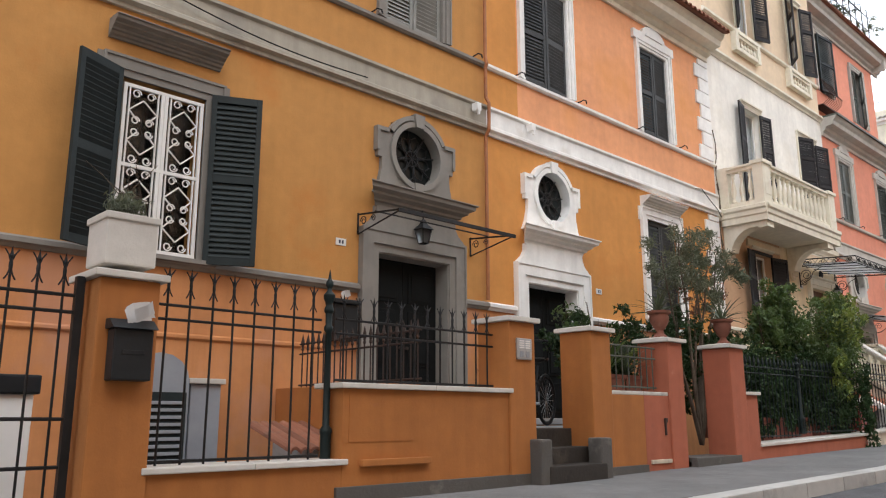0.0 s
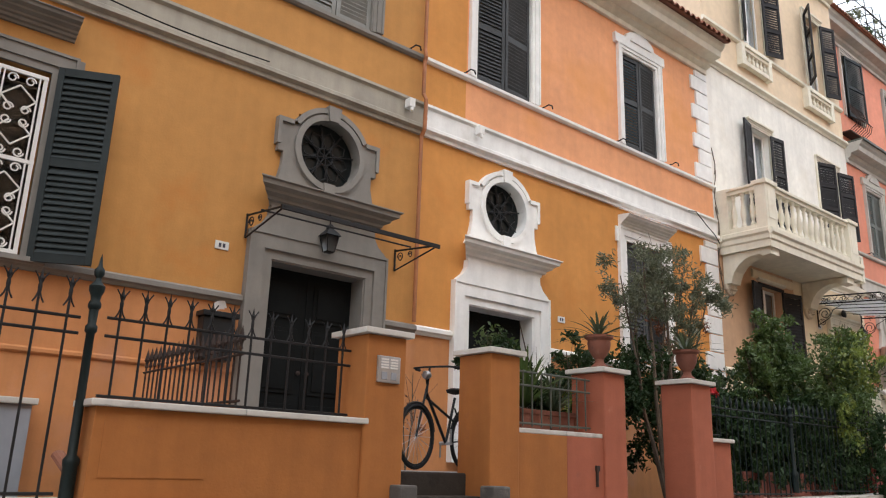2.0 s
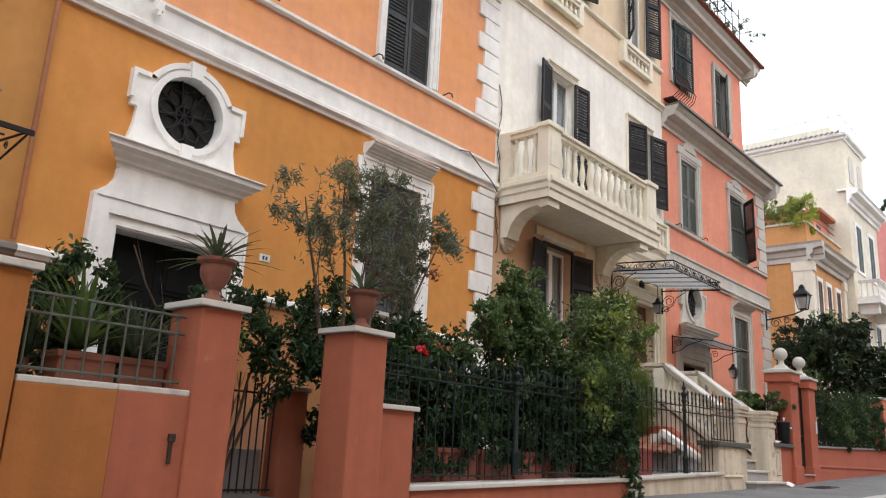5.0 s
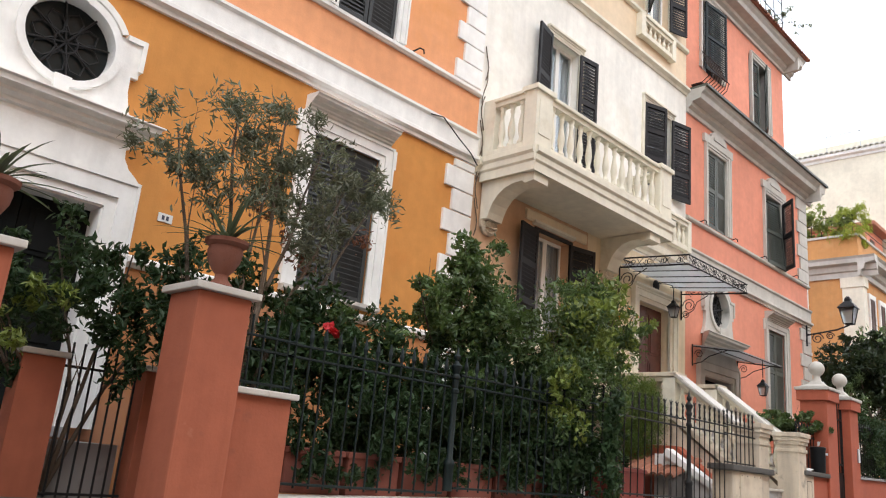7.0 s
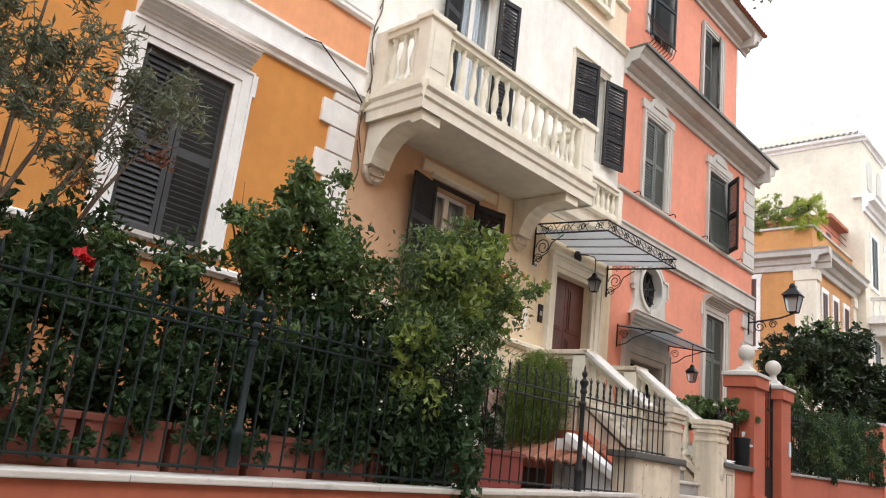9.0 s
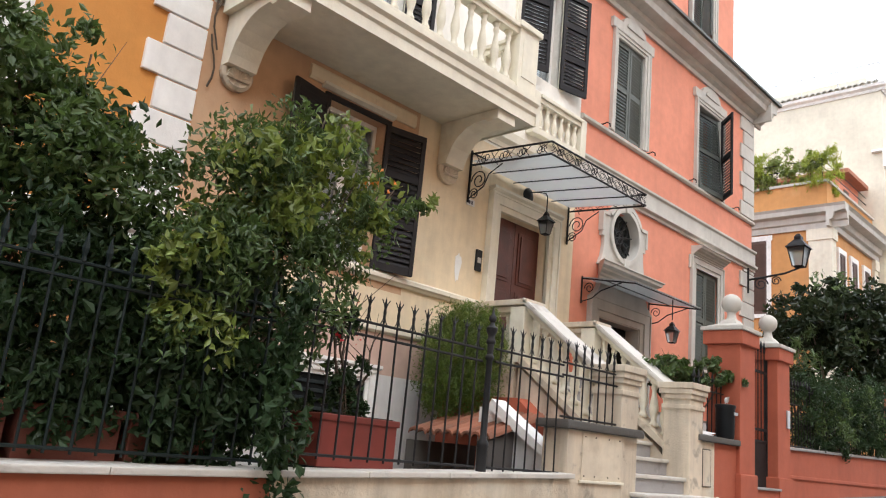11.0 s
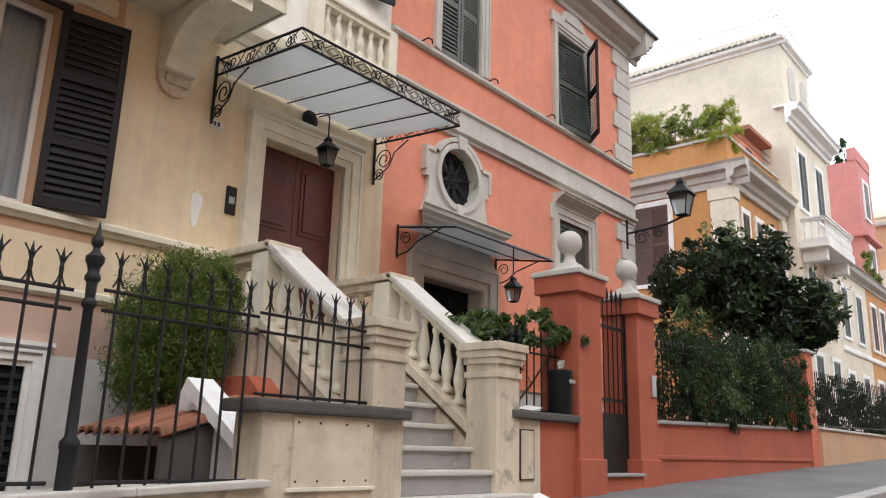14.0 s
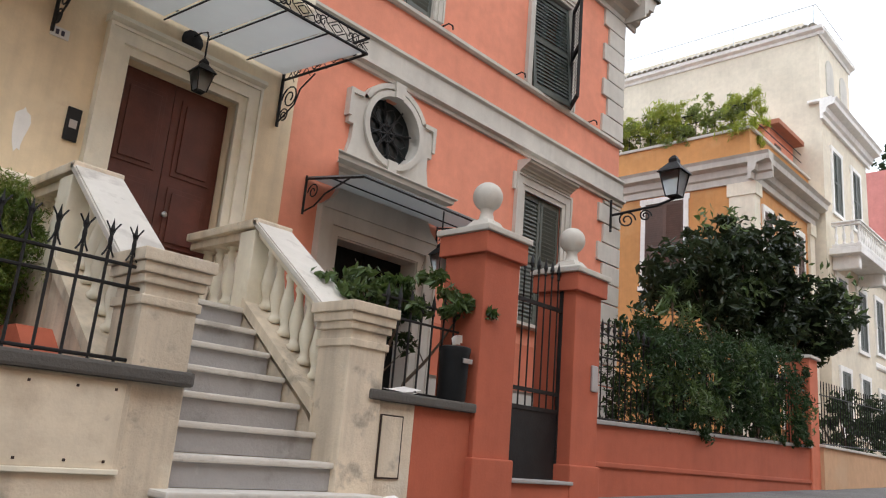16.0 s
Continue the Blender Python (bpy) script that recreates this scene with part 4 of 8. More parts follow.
shell(house_white, X0, X1, 0.32, 9, -0.6, 9.7, "apricot", inner=(2.0, 5.5))
band(house_white, "sill_course", X0, 0.10, 2.30, SILL, "white_trim")
band(house_white, "sill_course", 2.14, X1, 2.30, SILL, "white_trim")
band(house_white, "string_course", X0, X1, 5.24, STRING, "white_trim", label="white stucco string course")
band(house_white, "upper_sill_course", X0, X1, 6.44, [(0.04, 0), (0.07, 0.03), (0.07, 0.08), (0.03, 0.10)], "white_trim")
band(house_white, "eave", X0, X1 - 0.02, 9.12, EAVE, "cream_trim")
eave_tiles(house_white, X0, X1, -0.66, 9.68)
portal(house_white, 1.11, 0.62, "white_trim", 2.86)
low_window(house_white, 4.27, 5.40, 2.55, 4.64, "white_trim", "shutter_slate")
upper_window(house_white, 0.50, 1.78, 6.56, 8.6, "white_trim", "shutter_slate", 4, 4)
upper_window(house_white, 4.34, 5.44, 6.56, 8.55, "white_trim", "shutter_slate", 3, 3)
quoins(house_white, 6.72, 7.34, 6.56, 9.10, "white_trim", 0.34)
quoins(house_white, 6.72, 7.34, 0.40, 5.22, "white_trim", 0.36)
bm = bmesh.new()
rod(bm, (-0.62, -0.09, 2.45), (-0.62, -0.09, 5.2), 0.030, seg=10)
tube(bm, [(-0.62, -0.09, 5.18), (-0.62, -0.16, 5.28), (-0.62, -0.17, 5.74), (-0.62, -0.10, 5.86), (-0.62, -0.10, 6.40), (-0.62, -0.13, 6.46), (-0.62, -0.10, 6.60)], 0.030, 10)
rod(bm, (-0.62, -0.10, 6.58), (-0.62, -0.10, 9.1), 0.030, seg=10)
part("downpipe", bm, "copper_pipe", house_white, "dull ochre-brown painted rain downpipe")

# ---- cream house with balcony ----
X0, X1 = 7.36, 14.42
house_cream = thing("house", "cream plaster town house with stone balcony and dark shutters", "house")
holes = [(9.05, 10.01, 2.68, 4.62), (12.43, 13.68, 1.70, 4.12), (9.15, 10.08, 5.62, 8.50), (12.57, 13.70, 6.68, 8.55), (9.25, 10.25, 10.75, 12.95), (12.60, 13.55, 10.75, 12.95)]
facade(house_cream, X0, X1, (("limewash", -0.6, 1.39), ("rose", 1.39, 1.93), ("beige", 1.93, 2.45)), holes)
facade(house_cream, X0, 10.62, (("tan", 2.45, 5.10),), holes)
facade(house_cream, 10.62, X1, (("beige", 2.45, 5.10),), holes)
facade(house_cream, X0, X1, (("cream", 5.10, 9.62), ("peach", 9.62, 14.3)), holes)
shell(house_cream, X0, X1, 0.32, 9, -0.6, 14.3, "peach", inner=(1.45, 5.35, 9.8))
band(house_cream, "sill_course", X0, 12.18, 2.545, SILL, "cream_trim")
band(house_cream, "base_moulding", X0, 11.7, 1.90, [(0.02, 0.0), (0.05, 0.03), (0.05, 0.08), (0.02, 0.10)], "cream_trim")
band(house_cream, "string_course", X0, X1, 9.46, [(0.03, 0), (0.05, 0.05), (0.12, 0.10), (0.12, 0.16), (0.05, 0.20)], "cream_trim")
band(house_cream, "upper_sill_course", X0, X1, 10.55, [(0.04, 0), (0.08, 0.03), (0.08, 0.10), (0.03, 0.13)], "cream_trim")
band(house_cream, "eave", X0, X1, 13.9, EAVE, "cream_trim")
band(house_cream, "string_course", X0, X1, 5.14, [(0.03, 0), (0.05, 0.06), (0.12, 0.12), (0.14, 0.24), (0.05, 0.28)], "cream_trim")

BALUSTER = [(0.060, 0.0), (0.060, 0.05), (0.040, 0.07), (0.035, 0.12), (0.055, 0.20), (0.062, 0.27), (0.050, 0.36), (0.032, 0.46), (0.028, 0.52), (0.042, 0.55), (0.042, 0.58), (0.030, 0.60), (0.055, 0.63), (0.055, 0.66)]


def baluster_mesh(height, mat, fat=1.0):
    key = ("baluster", round(height, 3), mat, fat)
    if key not in mesh_store:
        bm = bmesh.new()
        lathe(bm, [(r * fat, z * height / 0.66) for r, z in BALUSTER], seg=10)
        bmesh.ops.recalc_face_normals(bm, faces=bm.faces[:])
        me = bpy.data.meshes.new("baluster")
        bm.to_mesh(me)
        bm.free()
        me.shade_smooth()
        me.materials.append(M[mat])
        mesh_store[key] = me
    return mesh_store[key]


# balcony: slab on two brackets, corner posts, balusters
balcony = new("balcony")
balcony.parent = house_cream
tagged(balcony, "cream stone balcony with turned balusters on curved brackets")
BX0, BX1, BY = 7.49, 11.74, -1.10
bm = bmesh.new()
prof = [(0.02, -0.28), (0.02, -0.14), (0.05, -0.11), (0.05, -0.02), (0.09, 0.02), (0.09, 0.10), (0.04, 0.13)]
moulding(bm, BX0, BX1, prof, BY, 5.28)
moulding_y(bm, BY - 0.04, -0.04, prof, BX0, 5.28, -1)
moulding_y(bm, BY - 0.04, -0.04, prof, BX1, 5.28, 1)
box(bm, BX0 + 0.01, BX1 - 0.01, BY + 0.01, -0.002, 5.02, 5.395)
part("slab", bm, "cream_trim", balcony)
for x in (7.56, 11.02):
    bm = bmesh.new()
    pts = [(-0.02, 5.01), (-1.07, 5.01), (-1.07, 4.87), (-0.90, 4.85), (-0.84, 4.90)] + [(-0.66, 4.89), (-0.50, 4.84), (-0.37, 4.75), (-0.27, 4.63), (-0.21, 4.50), (-0.18, 4.40), (-0.02, 4.40)]
    f = [[bm.verts.new((xx, y, z)) for y, z in pts] for xx in (x, x + 0.36)]
    bm.faces.new(f[0])
    bm.faces.new(f[1][::-1])
    for i in range(len(pts)):
        j = (i + 1) % len(pts)
        bm.faces.new((f[0][i], f[0][j], f[1][j], f[1][i]))
    part("bracket", bm, "cream_trim", balcony)
    bm = bmesh.new()
    lathe(bm, [(0.20, 0.0), (0.20, 0.05), (0.16, 0.08), (0.13, 0.06)], seg=20)
    for k in range(9):
        a = math.pi * k / 8
        rod(bm, (0, -0.07, 0.075), (0.14 * math.cos(a), 0.13 * math.sin(a) - 0.06, 0.085), 0.012, 0.028, 6)
    bmesh.ops.rotate(bm, verts=bm.verts[:], cent=(0, 0, 0), matrix=Matrix.Rotation(radians(90), 3, "X"))
    bmesh.ops.translate(bm, verts=bm.verts[:], vec=(x + 0.20, -0.01, 4.37))
    part("shell_ornament", bm, "pale_stone", balcony, smooth=True)
RAIL = [(0.0, 0.0), (0.03, 0.03), (0.03, 0.06), (0.06, 0.09), (0.06, 0.14), (0.02, 0.16)]


def balustrade_x(parent, x0, x1, y, z0, z1, mat, n, depth=0.16, fat=1.0):
    part("plinth", boxed(x0, x1, y, y + depth, z0, z0 + 0.10, 0.008), mat, parent)
    bm = bmesh.new()
    box(bm, x0, x1, y, y + depth, z1 - 0.15, z1, 0.008)
    box(bm, x0, x1, y - 0.04, y + depth + 0.04, z1 - 0.07, z1 - 0.01, 0.012)
    part("handrail", bm, mat, parent)
    me = baluster_mesh(z1 - z0 - 0.25, mat, fat)
    for k in range(n):
        shared("baluster", me, parent, (x0 + (k + 0.5) * (x1 - x0) / n, y + depth / 2, z0 + 0.10))


def balustrade_y(parent, x, y0, y1, z0, z1, mat, n, depth=0.16, fat=1.0):
    part("plinth", boxed(x, x + depth, y0, y1, z0, z0 + 0.10, 0.008), mat, parent)
    bm = bmesh.new()
    box(bm, x, x + depth, y0, y1, z1 - 0.15, z1, 0.008)
    box(bm, x - 0.04, x + depth + 0.04, y0, y1, z1 - 0.07, z1 - 0.01, 0.012)
    part("handrail", bm, mat, parent)
    me = baluster_mesh(z1 - z0 - 0.25, mat, fat)
    for k in range(n):
        shared("baluster", me, parent, (x + depth / 2, y0 + (k + 0.5) * (y1 - y0) / n, z0 + 0.10))


for x in (BX0, BX1 - 0.42):
    bm = bmesh.new()
    box(bm, x, x + 0.42, BY, BY + 0.24, 5.41, 6.42, 0.01)
    box(bm, x - 0.04, x + 0.46, BY - 0.04, BY + 0.28, 6.35, 6.44, 0.012)
    box(bm, x + 0.07, x + 0.35, BY - 0.012, BY, 5.62, 6.20, 0.004)
    part("post", bm, "cream_trim", balcony)
balustrade_x(balcony, BX0 + 0.42, BX1 - 0.42, BY + 0.03, 5.41, 6.40, "cream_trim", 13)
for x in (BX0, BX1 - 0.20):
    balustrade_y(balcony, x, BY + 0.24, -0.25, 5.41, 6.40, "cream_trim", 3)
    part("post", boxed(x, x + 0.2, -0.25, 0.0, 5.41, 6.42, 0.008), "cream_trim", balcony)


def cream_window(x0, x1, z0, z1, left, right, curtain=True, frame_out=0.12, wide=1.0, trim=True):
    bm = bmesh.new()
    if trim:
        architrave(bm, x0, x1, z0, z1, 0.10, 0.03)
    moulding(bm, x0 - frame_out, x1 + frame_out, [(0.03, 0.0), (0.08, 0.03), (0.08, 0.07)], 0.0, z1 + 0.10)
    win = part("window", bm, "cream_trim", house_cream, "tall white casement window between dark shutters")
    glazed(win, x0, x1, z0, z1, curtain=curtain)
    w = (x1 - x0) / 2 + 0.04
    w = w * wide
    slatted_leaf(house_cream, w, z1 - z0, "shutter_black", (x0, -0.02, z0), (0, 0, radians(-left)), 3)
    slatted_leaf(house_cream, w, z1 - z0, "shutter_black", (x1, -0.055, z0), (0, 0, radians(180 + right)), 3)
    return win


cream_window(9.15, 10.08, 5.62, 8.50, 168, 172)
cream_window(12.57, 13.70, 6.68, 8.55, 20, 166)
cream_window(9.25, 10.25, 10.75, 12.95, 150, 160)
cream_window(12.60, 13.55, 10.75, 12.95, 140, 160)
w = cream_window(9.05, 10.01, 2.68, 4.62, 168, 168, wide=1.2, trim=False)
# dark strips added in place of the deep shaded reveal
bm = bmesh.new()
for a, b, c, d in ((8.99, 9.03, 2.68, 4.62), (10.03, 10.10, 2.68, 4.62), (8.99, 10.10, 4.62, 4.69)):
    box(bm, a, b, -0.035, 0.02, c, d, 0.004)
part("shutter_frame", bm, "shutter_black", w)
band(house_cream, "panel", 8.72, 10.52, 4.76, [(0.03, 0.0), (0.05, 0.03), (0.05, 0.16), (0.03, 0.19)], "beige")
for x0, x1, z0, z1, n in ((13.08, 14.26, 5.60, 6.30, 6), (9.0, 10.1, 9.98, 10.50, 6), (12.3, 13.5, 9.98, 10.50, 6)):
    b = new("window_balustrade")
    b.parent = house_cream
    balustrade_x(b, x0, x1, -0.14, z0, z1, "cream_trim", n, 0.13, 0.85)
    for x in (x0 - 0.16, x1):
        part("post", boxed(x, x + 0.16, -0.15, 0.0, z0 - 0.02, z1 + 0.01, 0.006), "cream_trim", b)

# entrance of the cream house
bm = bmesh.new()
architrave(bm, 12.43, 13.68, 1.70, 4.12, 0.23, 0.09)
moulding(bm, 12.16, 13.95, [(0.08, 0.0), (0.14, 0.04), (0.14, 0.08)], 0.0, 4.37)
entrance = part("entrance", bm, "cream_trim", house_cream, "cream moulded door surround")
for a, b in ((12.43, 13.055), (13.055, 13.68)):
    leaf = part("door", boxed(a + 0.003, b - 0.003, 0.16, 0.21, 1.70, 4.118, 0.004), "wood_red", house_cream, "red-brown panelled wooden door leaf")
    for z0, z1 in ((1.82, 2.28), (2.40, 3.02), (3.14, 3.98)):
        part("panel", boxed(a + 0.09, b - 0.09, 0.146, 0.162, z0, z1, 0.005), "wood_red", leaf)
        part("panel_field", boxed(a + 0.14, b - 0.14, 0.130, 0.148, z0 + 0.05, z1 - 0.05, 0.006), "wood_red", leaf)
bm = bmesh.new()
lathe(bm, [(0.012, 0), (0.012, 0.03), (0.03, 0.045), (0.03, 0.06), (0.01, 0.075)], seg=12)
bmesh.ops.rotate(bm, verts=bm.verts[:], cent=(0, 0, 0), matrix=Matrix.Rotation(radians(90), 3, "X"))
bmesh.ops.translate(bm, verts=bm.verts[:], vec=(13.14, 0.16, 2.72))
part("door_knob", bm, "steel", entrance)
part("letter_slot", boxed(13.24, 13.46, 0.135, 0.15, 2.72, 2.78, 0.004), "steel", entrance)

# ---- salmon house ----
X0, X1 = 14.42, 21.75
house_salmon = thing("house", "salmon plaster town house with pale grey stucco trim", "house")
holes = [(15.25, 16.63, 0.90, 3.02), (15.48, 16.40, 4.14, 5.06), (18.88, 19.92, 2.62, 4.72), (15.50, 16.52, 6.56, 8.52), (18.88, 19.94, 6.52, 8.46)]
facade(house_salmon, X0, X1, (("salmon_base", -0.6, 2.30), ("salmon", 2.30, 9.3)), holes)
shell(house_salmon, X0, X1, 0.32, 9, -0.6, 9.3, "salmon", inner=(2.0, 5.5))
band(house_salmon, "string_course", X0, X1 + 0.1, 5.28, STRING, "stone_trim", label="pale grey stucco string course")
band(house_salmon, "upper_sill_course", X0, X1 + 0.05, 6.42, [(0.04, 0), (0.07, 0.03), (0.07, 0.08), (0.03, 0.10)], "stone_trim")
band(house_salmon, "sill_course", X0, 14.9, 1.30, [(0.03, 0), (0.03, 0.26), (0.06, 0.30)], "stone_trim")
band(house_salmon, "sill_course", 16.88, X1, 1.30, [(0.03, 0), (0.03, 0.26), (0.06, 0.30)], "stone_trim")
bm = bmesh.new()
moulding(bm, X0, X1 + 0.44, [(o * 0.86, h) for o, h in EAVE], 0.0, 9.06)
moulding_y(bm, -0.48, 9, [(o * 0.86, h) for o, h in EAVE], X1, 9.06, 1)
part("eave", bm, "stone_trim", house_salmon, "deep pale grey moulded eave")
bm = bmesh.new()
box(bm, X0, X1 + 0.54, -0.54, 0.9, 9.60, 9.66)
part("eave_slab", bm, "shutter_grey", house_salmon)
portal(house_salmon, 15.94, 0.90, "stone_trim", 3.02)
low_window(house_salmon, 18.88, 19.92, 2.62, 4.72, "stone_trim", "shutter_grey", rise=0.22)
upper_window(house_salmon, 15.50, 16.52, 6.56, 8.52, "stone_trim", "shutter_grey", 2, 2)
w = upper_window(house_salmon, 18.88, 19.94, 6.52, 8.46, "stone_trim", None)
glazed(w, 18.88, 19.94, 6.52, 8.45, curtain=False)
slatted_leaf(house_salmon, 0.98, 1.94, "shutter_grey", (18.92, -0.06, 6.50), (radians(-5), 0, radians(-5)))
# right leaf coloured darker than its twin for its shaded inner face
slatted_leaf(house_salmon, 0.60, 1.94, "shutter_black", (19.97, -0.02, 6.50), (0, 0, radians(180 + 47)))
quoins(house_salmon, 21.05, 21.80, 6.54, 9.08, "stone_trim", 0.36)
quoins(house_salmon, 21.05, 21.80, 0.50, 5.26, "stone_trim", 0.36)
# set-back storey
facade(house_salmon, X0, 22.3, (("salmon", 9.3, 14.3),), [(19.70, 21.10, 11.15, 13.35), (16.70, 17.80, 11.45, 13.60)], 0.72)
shell(house_salmon, X0, 22.3, 1.04, 9, 9.5, 14.3, "salmon")
upper_window(house_salmon, 19.95, 21.05, 11.15, 13.30, "stone_trim", "shutter_grey", 2, 28, head=False, y=0.72)
w = upper_window(house_salmon, 16.70, 17.80, 11.45, 13.58, "stone_trim", None, head=False, y=0.72)
glazed(w, 16.71, 17.79, 11.45, 13.56, y=0.90, curtain=False)
slatted_leaf(house_salmon, 1.02, 2.08, "shutter_green", (16.76, 0.62, 11.46), (0, 0, radians(-7)))
guard = new("window_guard")
guard.parent = house_salmon
for k in range(9):
    bm = bmesh.new()
    x = 16.15 + 0.13 * k
    tube(bm, [(x, 0.46, 10.72), (x, 0.26, 10.86), (x, 0.20, 11.06), (x, 0.34, 11.28), (x, 0.44, 11.62)], 0.011, 5)
    part("bar", bm, "iron_rust", guard)
for y, z in ((0.20, 11.06), (0.44, 11.62)):
    bm = bmesh.new()
    rod(bm, (16.12, y, z), (17.22, y, z), 0.012, seg=6)
    part("rail", bm, "iron_rust", guard)
bm = bmesh.new()
box(bm, 16.10, 17.24, 0.42, 0.72, 10.68, 10.72)
part("shelf", bm, "iron_rust", guard)
bm = bmesh.new()
moulding(bm, X0, 22.9, EAVE, 0.72, 13.80)
moulding_y(bm, 0.2, 9, EAVE, 22.3, 13.80, 1)
part("eave", bm, "stone_trim", house_salmon)
eave_tiles(house_salmon, X0, 23.0, 0.08, 14.36)


# ---- garden walls along the pavement ----
PF = -2.86


def garden_wall(x0, x1, z1, mat, label, cop="marble", y0=PF, y1=-2.52, over=0.045, thick=0.048, pieces=2, slope=0.0):
    """A rendered wall with stone coping slabs."""
    wall = thing("garden_wall", label, "wall", "garden walls")
    g = min(ground_z(x0), ground_z(x1))

    def leaned(bm):
        for v in bm.verts:
            v.co.z += slope * (v.co.x - x0)
        return bm

    part("masonry", leaned(boxed(x0, x1, y0, y1, g - 0.4, z1 - thick, 0.006)), mat, wall)
    if cop:
        for k in range(pieces):
            a, b = x0 + (x1 - x0) * k / pieces, x0 + (x1 - x0) * (k + 1) / pieces
            part("coping", leaned(boxed(a + 0.002 - (over if k == 0 else 0), b - 0.002 + (over if k == pieces - 1 else 0), y0 - over, y1 + over, z1 - thick, z1, 0.010)), cop, wall)
    return wall


def gate_pillar(x0, x1, z1, mat, label, y0=PF - 0.03, y1=-2.42, cap="marble"):
    p = thing("gate_pillar", label, "pillar", "gate pillars")
    g = ground_z((x0 + x1) / 2)
    part("shaft", boxed(x0, x1, y0, y1, g - 0.3, z1 - 0.09, 0.018), mat, p)
    bm = bmesh.new()
    o = 0.050
    box(bm, x0 - o, x1 + o, y0 - o, y1 + o, z1 - 0.09, z1 - 0.038, 0.008)
    c = ((x0 + x1) / 2, (y0 + y1) / 2)
    hx, hy = (x1 - x0) / 2 + o, (y1 - y0) / 2 + o
    lo = [bm.verts.new((c[0] + sx * (hx - 0.01), c[1] + sy * (hy - 0.01), z1 - 0.036)) for sx, sy in ((-1, -1), (1, -1), (1, 1), (-1, 1))]
    hi = [bm.verts.new((c[0] + sx * hx * 0.45, c[1] + sy * hy * 0.45, z1 - 0.012)) for sx, sy in ((-1, -1), (1, -1), (1, 1), (-1, 1))]
    for i in range(4):
        bm.faces.new((lo[i], lo[(i + 1) % 4], hi[(i + 1) % 4], hi[i]))
    bm.faces.new(hi)
    part("cap", bm, cap, p)
    return p


garden_wall(-7.14, -5.43, 0.28, "garden_ochre", "low ochre garden wall with white coping below the iron fence", pieces=2)
garden_wall(-5.43, -3.28, 0.93, "garden_ochre", "high ochre garden wall with white marble coping", pieces=2)
garden_wall(-1.40, -0.69, 0.955, "garden_ochre", "ochre half of a garden wall with white coping", pieces=1, over=0.0)
garden_wall(-0.69, -0.10, 0.955, "garden_red", "scraped red half of a garden wall with white coping", pieces=1, over=0.0)
garden_wall(1.935, 2.46, 1.01, "garden_red", "short red garden wall with white coping", pieces=1, y0=-2.88)
garden_wall(2.48, 7.02, 0.235, "garden_red", "low red garden wall under an iron railing", pieces=4, over=0.04, slope=0.022)
garden_wall(7.04, 10.66, 0.33, "pale_stone", "low weathered cream garden wall with white coping", pieces=4, slope=0.035, y0=-2.76)
gate_pillar(-7.58, -7.14, 1.70, "garden_ochre", "ochre gate pillar with a letter box and a planter on top")
gate_pillar(-3.28, -2.86, 1.74, "garden_ochre", "ochre gate pillar with a steel bell plate")
gate_pillar(-1.82, -1.42, 1.74, "garden_ochre", "ochre gate pillar beside the stone steps")
gate_pillar(-0.10, 0.28, 1.72, "garden_red", "red gate pillar carrying a terracotta agave pot")
gate_pillar(1.49, 1.93, 1.73, "garden_red", "red gate pillar carrying a terracotta agave pot", y0=-2.965, y1=-2.53)
garden_wall(17.08, 24.05, 1.12, "brick_red", "long brick-red garden wall below the hedge", cop="step_stone", pieces=5, y0=-2.52, y1=-2.25, slope=0.02)
gate_pillar(24.05, 24.48, 2.85, "salmon_base", "tall faded red pillar at the end of the wall", y0=-2.56, y1=-2.12)
garden_wall(24.48, 34.0, 1.30, "tan", "pale garden wall under a dark railing", pieces=5, y0=-2.62, y1=-2.35)

# ---- iron fences ----


def bar_mesh(height, kind, mat):
    """An upright fence bar: 'spear' with split barbs, 'lance' with a plain point, 'plain'."""
    key = ("bar", round(height, 3), kind, mat)
    if key in mesh_store:
        return mesh_store[key]
    bm = bmesh.new()
    r = 0.0095
    stem = height - (0.20 if kind != "plain" else 0.0)
    rod(bm, (0, 0, 0), (0, 0, stem), r, seg=6)
    if kind == "spear":
        lathe(bm, [(0.006, 0.0), (0.012, 0.03), (0.015, 0.07), (0.009, 0.11), (0.016, 0.13), (0.009, 0.155), (0.001, 0.20)], (0, 0, stem), 6)
        for s in (-1, 1):
            tube(bm, [(s * 0.008, 0, stem + 0.03), (s * 0.016, 0, stem + 0.0), (s * 0.036, 0, stem - 0.035)], 0.006, 4)
            tube(bm, [(s * 0.008, 0, stem + 0.10), (s * 0.018, 0, stem + 0.135), (s * 0.044, 0, stem + 0.175)], 0.0055, 4)
    elif kind == "lance":
        lathe(bm, [(0.010, 0.0), (0.018, 0.01), (0.012, 0.04), (0.024, 0.09), (0.014, 0.14), (0.001, 0.20)], (0, 0, stem), 6)
    bmesh.ops.recalc_face_normals(bm, faces=bm.faces[:])
    me = bpy.data.meshes.new("bar")
    bm.to_mesh(me)
    bm.free()
    me.materials.append(M[mat])
    mesh_store[key] = me
    return me


